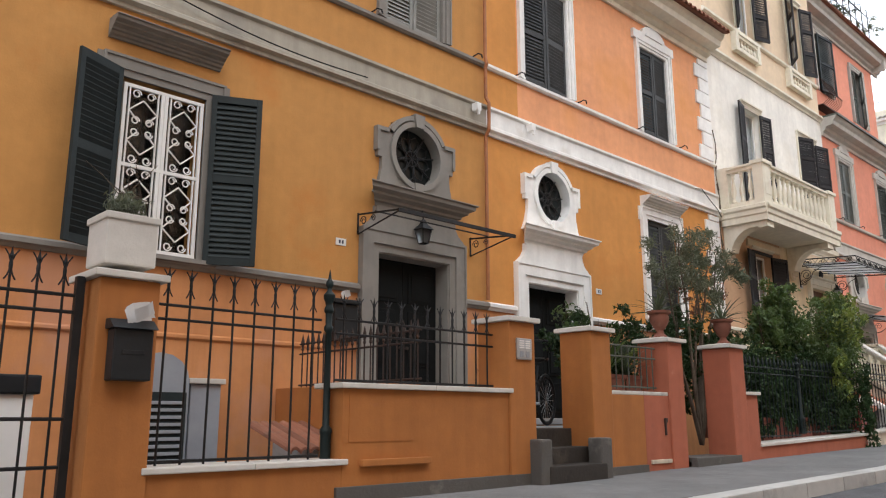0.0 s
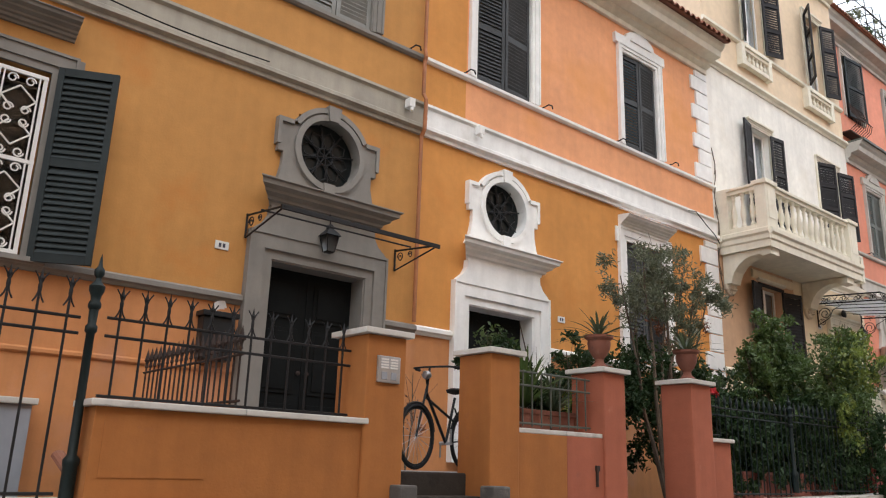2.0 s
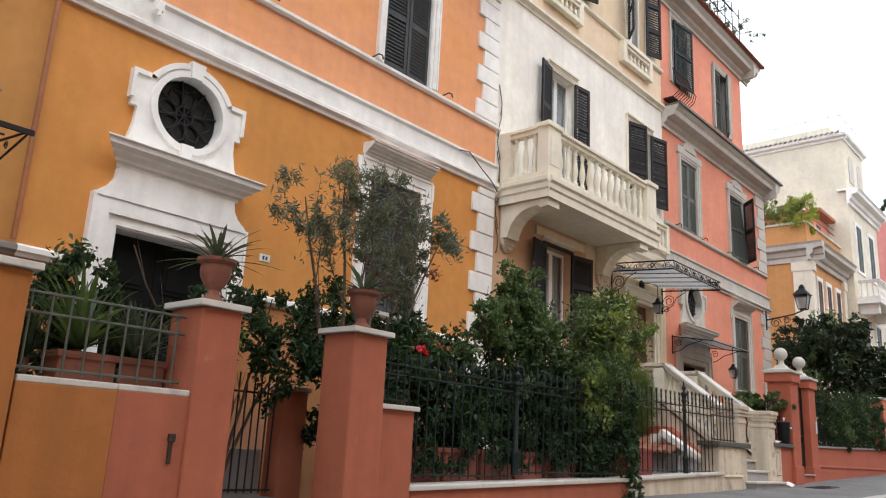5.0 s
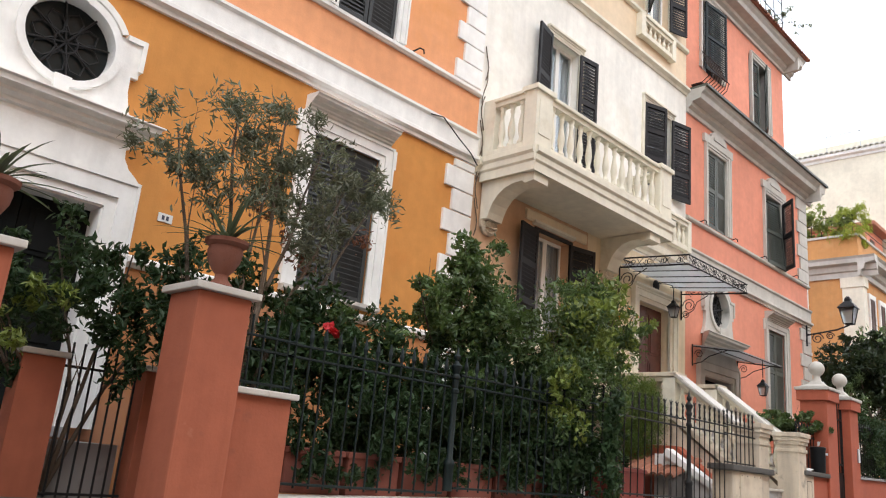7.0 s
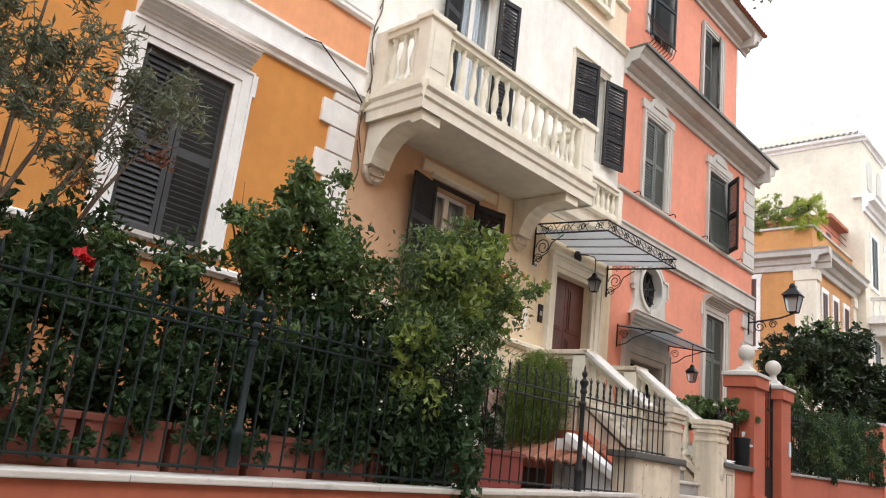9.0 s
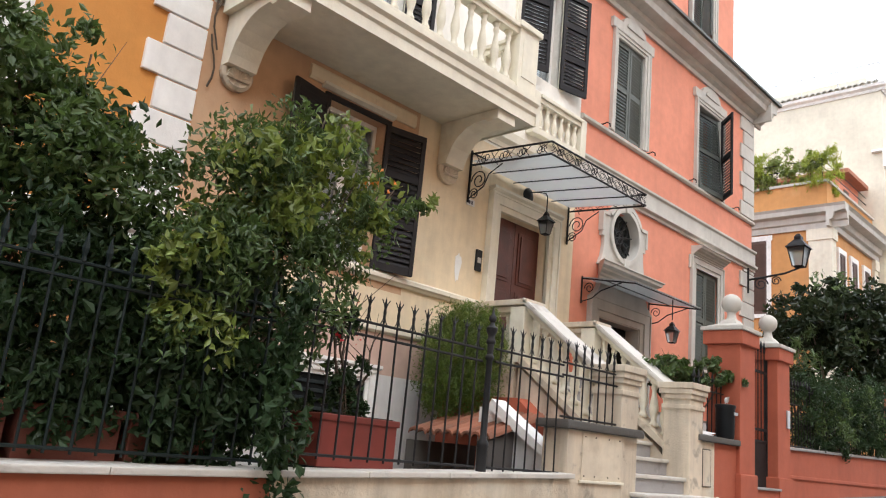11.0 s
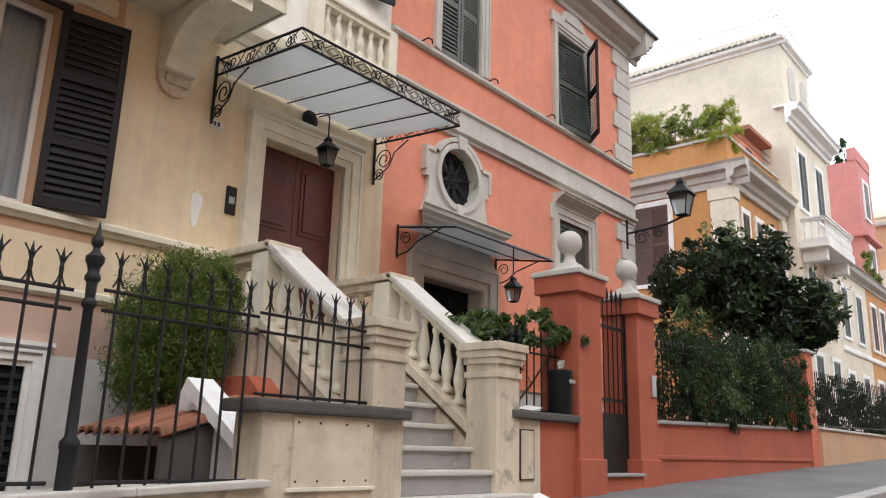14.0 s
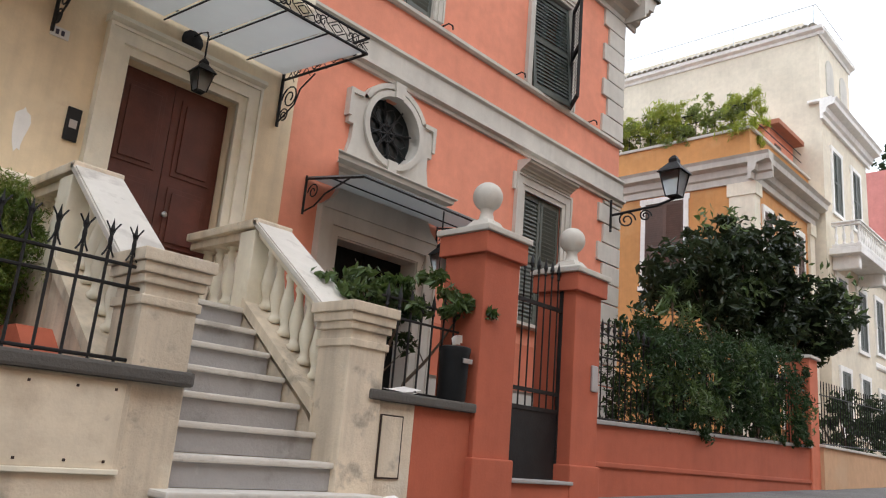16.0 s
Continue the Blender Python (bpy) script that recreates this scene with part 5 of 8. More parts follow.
def iron_fence(label, p, q, z0, z1, rails, step=0.165, kind="spear", mat="iron", z0_end=None):
    """A fence from p to q in plan; rails at given heights."""
    f = thing("iron_fence", label, "fence", "iron fences")
    p, q = Vector((*p, 0)), Vector((*q, 0))
    n = max(2, round((q - p).length / step))
    me = bar_mesh(z1 - z0, kind, mat)
    turn = math.atan2(q.y - p.y, q.x - p.x)
    rise = 0 if z0_end is None else z0_end - z0
    for k in range(n):
        c = p.lerp(q, (k + 0.5) / n)
        shared("bar", me, f, (c.x, c.y, z0 + rise * (k + 0.5) / n), (0, random.uniform(-0.006, 0.006), turn))
    for z in (*rails, z0 + 0.03):
        bm = bmesh.new()
        rod(bm, (p.x, p.y, z), (q.x, q.y, z + rise), 0.0115, seg=6)
        part("rail", bm, mat, f)
    return f


def cast_post(x, y, z0, z1, mat="iron_green"):
    """A turned cast-iron fence post with a finial."""
    p = thing("fence_post", "dark cast-iron fence post with turned finial", "post", "cast-iron posts")
    h = z1 - z0
    bm = bmesh.new()
    k = 0.80
    lathe(bm, [(k * r, v) for r, v in [(0.060, 0.0), (0.060, 0.22), (0.068, 0.24), (0.068, 0.27), (0.040, 0.30), (0.036, 0.66 * h), (0.052, 0.67 * h), (0.052, 0.69 * h), (0.036, 0.70 * h), (0.040, 0.76 * h)]], (x, y, z0), 14)
    part("shaft", bm, mat, p, smooth=True)
    bm = bmesh.new()
    lathe(bm, [(k * r, v) for r, v in [(0.040, 0.76 * h), (0.056, 0.77 * h), (0.056, 0.785 * h), (0.040, 0.80 * h), (0.046, 0.82 * h), (0.066, 0.84 * h), (0.068, 0.86 * h), (0.030, 0.88 * h), (0.024, 0.895 * h), (0.044, 0.91 * h), (0.044, 0.93 * h), (0.020, 0.945 * h), (0.014, 0.97 * h), (0.002, h)]], (x, y, z0), 14)
    part("finial", bm, mat, p, smooth=True)
    return p


iron_fence("black iron spear fence on a low ochre wall", (-7.10, -2.70), (-5.57, -2.70), 0.28, 1.78, (1.37, 1.48), 0.18)
cast_post(-5.49, -2.70, 0.26, 1.95)
iron_fence("black iron spear fence on the high ochre wall", (-5.38, -2.66), (-3.30, -2.66), 0.93, 1.75, (1.38, 1.51), 0.18)
iron_fence("rust-brown iron railing running back to the house", (-4.28, -2.60), (-4.28, -0.40), 0.98, 1.62, (1.38, 1.50), 0.11, "lance", "iron_rust")
iron_fence("plain grey iron railing above the planters", (-1.40, -2.70), (-0.12, -2.70), 0.985, 1.56, (1.40, 1.54), 0.145, "plain", "shutter_grey")
iron_fence("dark iron spear railing in front of dense shrubs", (2.50, -2.68), (4.44, -2.68), 0.30, 1.62, (1.33, 1.43), 0.15, "lance", "iron_green")
iron_fence("dark iron spear railing in front of dense shrubs", (4.58, -2.68), (7.02, -2.68), 0.35, 1.66, (1.36, 1.46), 0.15, "lance", "iron_green")
iron_fence("short iron railing on a red wall", (2.08, -2.68), (2.56, -2.68), 1.04, 1.60, (1.33, 1.44), 0.13, "plain", "iron_green")
cast_post(4.51, -2.68, 0.35, 1.74)
iron_fence("black iron barbed spear fence on a cream wall", (7.10, -2.66), (9.30, -2.66), 0.42, 1.75, (1.40, 1.51), 0.172)
cast_post(9.40, -2.66, 0.40, 1.94, "iron")
iron_fence("black iron barbed spear fence on a cream wall", (9.48, -2.66), (10.60, -2.66), 0.42, 1.80, (1.42, 1.54), 0.172)
iron_fence("black iron fence on a stone-capped block", (10.64, -2.62), (11.72, -2.62), 0.99, 1.84, (1.45, 1.58), 0.15)
iron_fence("black iron fence beside the red pillar", (13.86, -2.46), (14.84, -2.46), 1.07, 1.98, (1.70, 1.86), 0.14, "lance")
iron_fence("black iron fence on the red wall before the hedge", (17.12, -2.36), (24.03, -2.36), 1.12, 2.30, (1.85, 2.12), 0.14, "lance", z0_end=1.24)
iron_fence("dark railing on a far garden wall", (24.80, -2.48), (33.9, -2.48), 1.30, 2.45, (2.2,), 0.16, "plain", z0_end=1.5)

# gate left of the planter pillar
gate = thing("iron_gate", "black iron spear gate beside the planter pillar", "gate")
bm = bmesh.new()
box(bm, -7.68, -7.62, -2.72, -2.66, 0.02, 1.62, 0.004)
box(bm, -9.3, -9.24, -2.72, -2.66, 0.02, 1.62, 0.004)
part("gate_frame", bm, "iron", gate)
for z in (0.30, 0.62, 1.36, 1.48):
    bm = bmesh.new()
    rod(bm, (-9.25, -2.69, z), (-7.65, -2.69, z), 0.013, seg=6)
    part("rail", bm, "iron", gate)
for k in range(9):
    shared("bar", bar_mesh(1.72, "spear", "iron"), gate, (-9.16 + k * 0.175, -2.69, 0.06))
garden_wall(-11.5, -9.3, 0.28, "garden_ochre", "low ochre garden wall beyond the gate", pieces=2)

# ---- terrace and steps behind the ochre walls ----
terrace = thing("terrace", "grey stone terrace in front of two house doors", "terrace")
part("terrace_floor", boxed(-4.36, 0.30, -2.50, 0.0, -0.35, 0.50), "step_stone", terrace)
part("terrace_floor", boxed(0.304, 2.0, -1.0, 0.0, -0.35, 0.50), "step_stone", terrace)
part("terrace_edge", boxed(-4.36, -4.20, -2.50, -0.02, 0.50, 0.98, 0.008), "garden_ochre", terrace)
steps = thing("entrance_steps", "worn dark stone steps between ochre pillars", "steps")
for k, (y0, y1, z1) in enumerate(((-3.06, -2.50, 0.12), (-2.80, -2.2, 0.30), (-2.56, -2.1, 0.505))):
    part("step", boxed(-2.86, -1.82, y0, y1, -0.4, z1, 0.015), "worn_step", steps)
part("cheek", boxed(-1.92, -1.70, -3.05, -2.86, -0.3, 0.40, 0.02), "dark_stone", steps)
part("cheek", boxed(-2.98, -2.80, -3.05, -2.86, -0.3, 0.40, 0.02), "dark_stone", steps)
for x0, x1 in ((-5.50, -2.98), (-1.70, -0.70)):
    tagged(part("wall_plinth", boxed(x0, x1, PF - 0.035, PF + 0.01, -0.4, 0.05, 0.006), "dark_stone"), "dark stone plinth at the foot of the ochre wall", "plinth", kind="structure")
ledge = part("ledge", boxed(-5.24, -4.43, PF - 0.06, PF + 0.004, 0.21, 0.27, 0.01), "garden_ochre")
tagged(ledge, "small ochre rendered ledge on the garden wall", "ledge", kind="structure")
bm = bmesh.new()
box(bm, -5.36, -5.345, PF - 0.006, PF + 0.01, 0.42, 0.84)
box(bm, -5.345, -4.62, PF - 0.006, PF + 0.01, 0.42, 0.435)
tagged(part("wall_panel_line", bm, "garden_ochre"), "raised panel line in the ochre render", "panel", kind="structure")

# path gate between the red pillars
for x0, x1, y in ((0.95, 1.28, -1.35), (1.98, 2.32, -1.35)):
    garden_wall(x0, x1, 1.20, "garden_red", "short inner wall with stone coping at the garden path", pieces=1, y0=y, y1=y + 0.25, over=0.03)
path_floor = part("garden_path", boxed(0.34, 1.60, -2.9, -1.0, -0.3, 0.06, 0.01), "dark_stone")
tagged(path_floor, "grey stone garden path between red pillars", "path", kind="structure")
iron_fence("dark iron gate bars at the garden path", (1.30, -1.28), (1.96, -1.28), 0.06, 1.30, (1.1,), 0.10, "plain", "iron")
tagged(part("path_threshold", boxed(0.34, 1.62, PF - 0.12, -2.5, -0.2, 0.10, 0.012), "dark_stone"), "worn dark stone threshold", "threshold", kind="structure")
# old valve box door in the red wall
bm = bmesh.new()
box(bm, -0.60, -0.12, PF - 0.02, PF + 0.01, 0.05, 0.10, 0.006)
tagged(part("meter_ledge", bm, "pale_stone"), "broken stone ledge at the foot of the red wall", "ledge", kind="structure")
bm = bmesh.new()
box(bm, -0.235, -0.205, PF - 0.022, PF + 0.005, 0.40, 0.58, 0.006)
box(bm, -0.245, -0.190, PF - 0.03, PF + 0.005, 0.56, 0.62, 0.008)
tagged(part("gate_latch", bm, "iron_rust"), "rusted iron latch on the red wall", "latch")

# ---- cream staircase ----
stairs = thing("staircase", "weathered cream stone staircase with turned balusters", "staircase")
SX0, SX1 = 12.08, 13.39
for k in range(8):
    z = 0.30 + 0.204 * k
    y = -2.90 + 0.242 * k
    e = 0.12 if k == 0 else 0.0
    st = part("step", boxed(SX0 - e, SX1 + e * 2.4, y, y + 0.30, z - 0.045, z, 0.014), "marble", stairs)
    part("riser", boxed(SX0 - e * 0.6, SX1 + e * 2.2, y + 0.035, y + 0.30, z - 0.20 - (0.2 if k == 0 else 0), z - 0.045), "step_stone", st)
part("landing", boxed(11.72, 13.84, -1.09, -0.02, 0.0, 1.73, 0.01), "pale_stone", stairs)
for x in (11.72, 13.38):
    bm = bmesh.new()
    pts = [(-2.30, 0.0), (-2.30, 0.76), (-2.20, 0.86), (-1.14, 1.68), (-1.14, 0.0)]
    f = [[bm.verts.new((xx, y, z)) for y, z in pts] for xx in (x + 0.03, x + 0.33)]
    bm.faces.new(f[0])
    bm.faces.new(f[1][::-1])
    for i in range(5):
        bm.faces.new((f[0][i], f[0][(i + 1) % 5], f[1][(i + 1) % 5], f[1][i]))
    part("stringer", bm, "pale_stone", stairs)
    bm = bmesh.new()
    a, b = Vector((x + 0.18, -2.34, 0.83)), Vector((x + 0.18, -1.16, 1.725))
    for off, hw, th in ((0.0, 0.19, 0.10),):
        v = [bm.verts.new((a.x + s * hw, p.y, p.z + off + t)) for p in (a, b) for s, t in ((-1, 0), (1, 0), (1, th), (-1, th))]
        for q in ((0, 1, 2, 3), (7, 6, 5, 4), (0, 4, 5, 1), (1, 5, 6, 2), (2, 6, 7, 3), (3, 7, 4, 0)):
            bm.faces.new([v[j] for j in q])
    part("sloped_plinth", bm, "pale_stone", stairs)
    for nm, off, hw, th, mat in (("handrail", 0.70, 0.14, 0.08, "cream_trim"), ("rail_coping", 0.78, 0.20, 0.075, "marble")):
        bm = bmesh.new()
        v = [bm.verts.new((a.x + s * hw, p.y, p.z + off + t)) for p in (a, b) for s, t in ((-1, 0), (1, 0), (1, th), (-1, th))]
        for q in ((0, 1, 2, 3), (7, 6, 5, 4), (0, 4, 5, 1), (1, 5, 6, 2), (2, 6, 7, 3), (3, 7, 4, 0)):
            bm.faces.new([v[j] for j in q])
        bmesh.ops.bevel(bm, geom=bm.edges[:], offset=0.012, segments=2, affect="EDGES")
        part(nm, bm, mat, stairs)
    me = baluster_mesh(0.62, "cream_trim", 1.05)
    for k in range(7):
        c = a.lerp(b, (k + 0.6) / 7.2)
        shared("baluster", me, stairs, (c.x, c.y, c.z + 0.085))
    y0, y1 = -2.69, -2.31
    newel = part("newel_post", boxed(x, x + 0.37, y0, y1, -0.1, 1.50, 0.015), "pale_stone", stairs)
    for nm, o, z0, z1 in (("necking", 0.018, 1.36, 1.42), ("cap_moulding", 0.025, 1.49, 1.55), ("cap_moulding", 0.045, 1.55, 1.62), ("cap_slab", 0.065, 1.62, 1.70)):
        part(nm, boxed(x - o, x + 0.37 + o, y0 - o, y1 + o, z0, z1, 0.010), "pale_stone", newel)
    box_y = boxed(x, x + 0.36, -1.20, -0.96, 1.73, 2.46, 0.012)
    part("landing_post", box_y, "cream_trim", stairs)
    bm = bmesh.new()
    box(bm, x + 0.04, x + 0.32, -0.96, 0.0, 2.40, 2.48, 0.01)
    box(bm, x - 0.02, x + 0.38, -1.24, 0.0, 2.48, 2.56, 0.016)
    part("landing_rail", bm, "pale_stone", stairs)
    me2 = baluster_mesh(0.60, "cream_trim", 1.05)
    part("landing_plinth", boxed(x + 0.02, x + 0.34, -0.90, 0.0, 1.73, 1.82, 0.008), "cream_trim", stairs)
    for k in range(4):
        shared("baluster", me2, stairs, (x + 0.18, -0.80 + k * 0.22, 1.82))

# stone-capped blocks beside the stairs
blk = thing("gate_block", "cream rendered block with dark stone cap and access panel", "wall", "garden walls")
part("masonry", boxed(10.66, 11.74, -2.72, -2.40, -0.3, 0.90, 0.01), "pale_stone", blk)
part("cap", boxed(10.56, 12.10, -2.78, -2.36, 0.90, 0.99, 0.02), "dark_stone", blk)
part("access_panel", boxed(10.92, 11.70, -2.732, -2.718, 0.40, 0.88, 0.006), "panel_paint", blk, "cream painted sheet panel with screws")
part("panel_sill", boxed(10.88, 11.73, -2.75, -2.718, 0.37, 0.40, 0.006), "cream_trim", blk)
for x in (10.96, 11.16, 11.42, 11.64):
    for z in (0.44, 0.84):
        part("screw", boxed(x - 0.008, x + 0.008, -2.738, -2.731, z - 0.008, z + 0.008, 0.003), "iron_rust", blk)
blk = thing("gate_block", "peeling cream and red block with dark stone cap", "wall", "garden walls")
part("masonry", boxed(13.76, 14.16, -2.66, -2.30, -0.2, 0.99, 0.01), "pale_stone", blk)
part("masonry", boxed(14.162, 14.87, -2.65, -2.30, -0.2, 0.99, 0.006), "brick_red", blk)
part("cap", boxed(13.62, 14.87, -2.72, -2.26, 0.99, 1.07, 0.018), "dark_stone", blk)
bm = bmesh.new()
box(bm, 13.80, 14.02, -2.675, -2.658, 0.42, 0.88, 0.006)
part("meter_door", bm, "pale_stone", blk, "small rusty-edged meter door")
bm = bmesh.new()
for a in ((13.786, 13.80, 0.41, 0.89), (14.02, 14.032, 0.41, 0.89), (13.80, 14.02, 0.41, 0.42), (13.80, 14.02, 0.88, 0.892)):
    box(bm, a[0], a[1], -2.672, -2.658, a[2], a[3])
part("meter_door_edge", bm, "iron_rust", blk)

# ---- red gate pillars with stone balls ----
for x0, x1, y0 in ((14.87, 15.39, -2.70), (16.56, 17.07, -2.58)):
    g = ground_z(x0)
    p = thing("gate_pillar", "brick-red gate pillar topped by a stone ball", "pillar", "ball pillars")
    part("shaft", boxed(x0, x1, y0, y0 + 0.5, g - 0.2, 2.50, 0.012), "brick_red", p)
    bm = bmesh.new()
    box(bm, x0 - 0.03, x1 + 0.03, y0 - 0.03, y0 + 0.53, g - 0.2, 0.62, 0.015)
    part("plinth", bm, "brick_red", p)
    bm = bmesh.new()
    box(bm, x0 - 0.05, x1 + 0.05, y0 - 0.05, y0 + 0.55, 2.44, 2.64, 0.012)
    part("collar", bm, "brick_red", p)
    c = ((x0 + x1) / 2, y0 + 0.25)
    bm = bmesh.new()
    box(bm, x0 - 0.08, x1 + 0.08, y0 - 0.08, y0 + 0.58, 2.64, 2.70, 0.012)
    lathe(bm, [(0.26, 2.70), (0.26, 2.72), (0.14, 2.77), (0.09, 2.84)], (*c, 0), square=True)
    part("cap", bm, "stone_trim", p)
    bm = bmesh.new()
    lathe(bm, [(0.11, 2.82), (0.075, 2.86), (0.060, 2.93), (0.070, 2.955)] + [(0.148 * math.sin(a), 3.09 - 0.148 * math.cos(a)) for a in (radians(d) for d in range(25, 181, 13))], (*c, 0), 20)
    part("ball", bm, "stone_trim", p, smooth=True)
gate = thing("iron_gate", "tall black iron garden gate between red pillars", "gate")
bm = bmesh.new()
for x in (15.50, 16.54):
    box(bm, x, x + 0.04, -2.42, -2.38, 0.42, 2.45, 0.004)
for z in (0.42, 1.12, 1.30, 2.20):
    box(bm, 15.54, 16.54, -2.415, -2.385, z, z + 0.04)
part("gate_frame", bm, "iron", gate)
part("gate_panel", boxed(15.54, 16.54, -2.405, -2.395, 0.46, 1.12), "iron", gate)
for k in range(8):
    shared("bar", bar_mesh(1.62, "lance", "iron"), gate, (15.62 + k * 0.122, -2.40, 1.12))
tagged(part("gate_step", boxed(15.39, 16.56, -2.60, -2.2, 0.1, 0.42, 0.012), "brick_red"), "brick-red step under the iron gate", "step", kind="structure")
tagged(part("gate_sill", boxed(15.39, 16.56, -2.64, -2.15, 0.42, 0.455, 0.01), "step_stone"), "grey stone sill under the iron gate", "sill", kind="structure")
tagged(part("wall_moulding", boxed(17.08, 24.04, -2.545, -2.50, 0.62, 0.68, 0.014), "brick_red"), "rounded red moulding along the garden wall", "moulding", kind="structure")
part_plate = part("intercom", boxed(16.90, 17.02, -2.605, -2.575, 1.40, 1.68, 0.008), "steel")
tagged(part_plate, "steel intercom plate on the red pillar", "intercom")

# ---- canopies over the doors ----


def scrollwork(bm, p, q, n, r=0.007, size=0.09, seed=0):
    """Spiral scrolls along a line from p to q."""
    p, q = Vector(p), Vector(q)
    d = (q - p).normalized()
    up = Vector((0, 0, 1))
    for k in range(n):
        c = p.lerp(q, (k + 0.5) / n)
        for s in (-1, 1):
            pts = []
            for i in range(12):
                a = i * 0.62
                rr = size * (1 - i * 0.055)
                pts.append(c + d * (s * (rr * math.cos(a) * 0.6 + size * 0.35)) + up * (s * rr * math.sin(a) * 0.8))
            tube(bm, pts, r, 4)


canopy = thing("door_canopy", "black wrought-iron door canopy with milky glass roof", "canopy")
CX0, CX1, CY = 11.71, 14.21, -1.47
bm = bmesh.new()
for x in (CX0, CX1):
    for z in (4.70, 4.52):
        rod(bm, (x, -0.01, z + 0.10), (x, CY, z), 0.016, seg=6)
    rod(bm, (x, -0.02, 4.05), (x, -0.02, 4.85), 0.018, seg=6)
for z in (4.70, 4.52):
    rod(bm, (CX0, CY, z), (CX1, CY, z), 0.016, seg=6)
rod(bm, (CX0, -0.02, 4.82), (CX1, -0.02, 4.82), 0.014, seg=6)
part("frame", bm, "iron", canopy)
bm = bmesh.new()
scrollwork(bm, (CX0, CY, 4.61), (CX1, CY, 4.61), 6, 0.008, 0.085)
part("front_scrolls", bm, "iron", canopy)
bm = bmesh.new()
for k in range(7):
    x = CX0 + (CX1 - CX0) * k / 6
    for a, b in (((x - 0.12, 4.61), (x, 4.69)), ((x, 4.69), (x + 0.12, 4.61)), ((x + 0.12, 4.61), (x, 4.53)), ((x, 4.53), (x - 0.12, 4.61)), ((x - 0.07, 4.61), (x, 4.655)), ((x, 4.655), (x + 0.07, 4.61)), ((x + 0.07, 4.61), (x, 4.565)), ((x, 4.565), (x - 0.07, 4.61)), ((x - 0.30, 4.52), (x - 0.10, 4.70)), ((x + 0.10, 4.70), (x + 0.30, 4.52))):
        if CX0 <= min(a[0], b[0]) and max(a[0], b[0]) <= CX1:
            rod(bm, (a[0], CY, a[1]), (b[0], CY, b[1]), 0.006, seg=4)
part("front_lattice", bm, "iron", canopy)
for x in (CX0, CX1):
    bm = bmesh.new()
    scrollwork(bm, (x, -0.12, 4.69), (x, CY, 4.61), 4, 0.008, 0.085)
    for k in range(5):
        y = -0.10 - 0.29 * k
        rod(bm, (x, y, 4.79 - 0.022 * k), (x, y - 0.14, 4.54), 0.006, seg=4)
        rod(bm, (x, y, 4.60), (x, y - 0.14, 4.77 - 0.022 * k), 0.006, seg=4)
    for cy, cz, r in ((-0.20, 4.36, 0.15), (-0.12, 4.16, 0.09)):
        tube(bm, [(x, cy + r * (1 - i * 0.035) * math.cos(i * 0.5), cz + r * (1 - i * 0.035) * math.sin(i * 0.5)) for i in range(22)], 0.009, 5)
    tube(bm, [(x, -0.02, 4.10), (x, -0.30, 4.25), (x, -0.38, 4.42), (x, -0.62, 4.54)], 0.010, 5)
    part("bracket", bm, "iron", canopy)
for k in range(1, 5):
    bm = bmesh.new()
    x = CX0 + (CX1 - CX0) * k / 5
    rod(bm, (x, -0.02, 4.66), (x, CY, 4.52), 0.010, seg=6)
    part("glazing_bar", bm, "iron", canopy)
for k in range(5):
    a, b = CX0 + (CX1 - CX0) * k / 5 + 0.012, CX0 + (CX1 - CX0) * (k + 1) / 5 - 0.012
    bm = bmesh.new()
    v = [bm.verts.new(p) for p in ((a, -0.03, 4.69), (b, -0.03, 4.69), (b, CY + 0.02, 4.55), (a, CY + 0.02, 4.55))]
    w = [bm.verts.new(q.co + Vector((0, 0, 0.008))) for q in v]
    bm.faces.new(v)
    bm.faces.new(w[::-1])
    for i in range(4):
        bm.faces.new((v[i], v[(i + 1) % 4], w[(i + 1) % 4], w[i]))
    part("pane", bm, "frost", canopy)

canopy = thing("door_canopy", "slim iron door canopy with clear glass roof", "canopy")
for x in (14.72, 16.98):
    bm = bmesh.new()
    rod(bm, (x, -0.02, 3.58), (x, -1.05, 3.42), 0.014, seg=6)
    rod(bm, (x, -0.02, 3.15), (x, -0.02, 3.62), 0.014, seg=6)
    tube(bm, [(x, -0.02, 3.18), (x, -0.22, 3.22), (x, -0.40, 3.34), (x, -0.8, 3.45)], 0.011, 5)
    tube(bm, [(x, -0.17 + 0.1 * (1 - i * 0.04) * math.cos(i * 0.5), 3.40 + 0.1 * (1 - i * 0.04) * math.sin(i * 0.5)) for i in range(20)], 0.008, 5)
    part("bracket", bm, "iron", canopy)
bm = bmesh.new()
rod(bm, (14.70, -1.05, 3.42), (17.0, -1.05, 3.42), 0.013, seg=6)
rod(bm, (14.70, -0.5, 3.50), (17.0, -0.5, 3.50), 0.010, seg=6)
part("frame", bm, "iron", canopy)
for a, b in ((14.72, 15.85), (15.86, 16.98)):
    bm = bmesh.new()
    v = [bm.verts.new(p) for p in ((a, -0.03, 3.60), (b, -0.03, 3.60), (b, -1.06, 3.445), (a, -1.06, 3.445))]
    w = [bm.verts.new(q.co + Vector((0, 0, 0.008))) for q in v]
    bm.faces.new(v)
    bm.faces.new(w[::-1])
    for i in range(4):
        bm.faces.new((v[i], v[(i + 1) % 4], w[(i + 1) % 4], w[i]))
    part("pane", bm, "roof_glass", canopy)

canopy = thing("door_canopy", "bare black iron canopy frame over the door", "canopy")
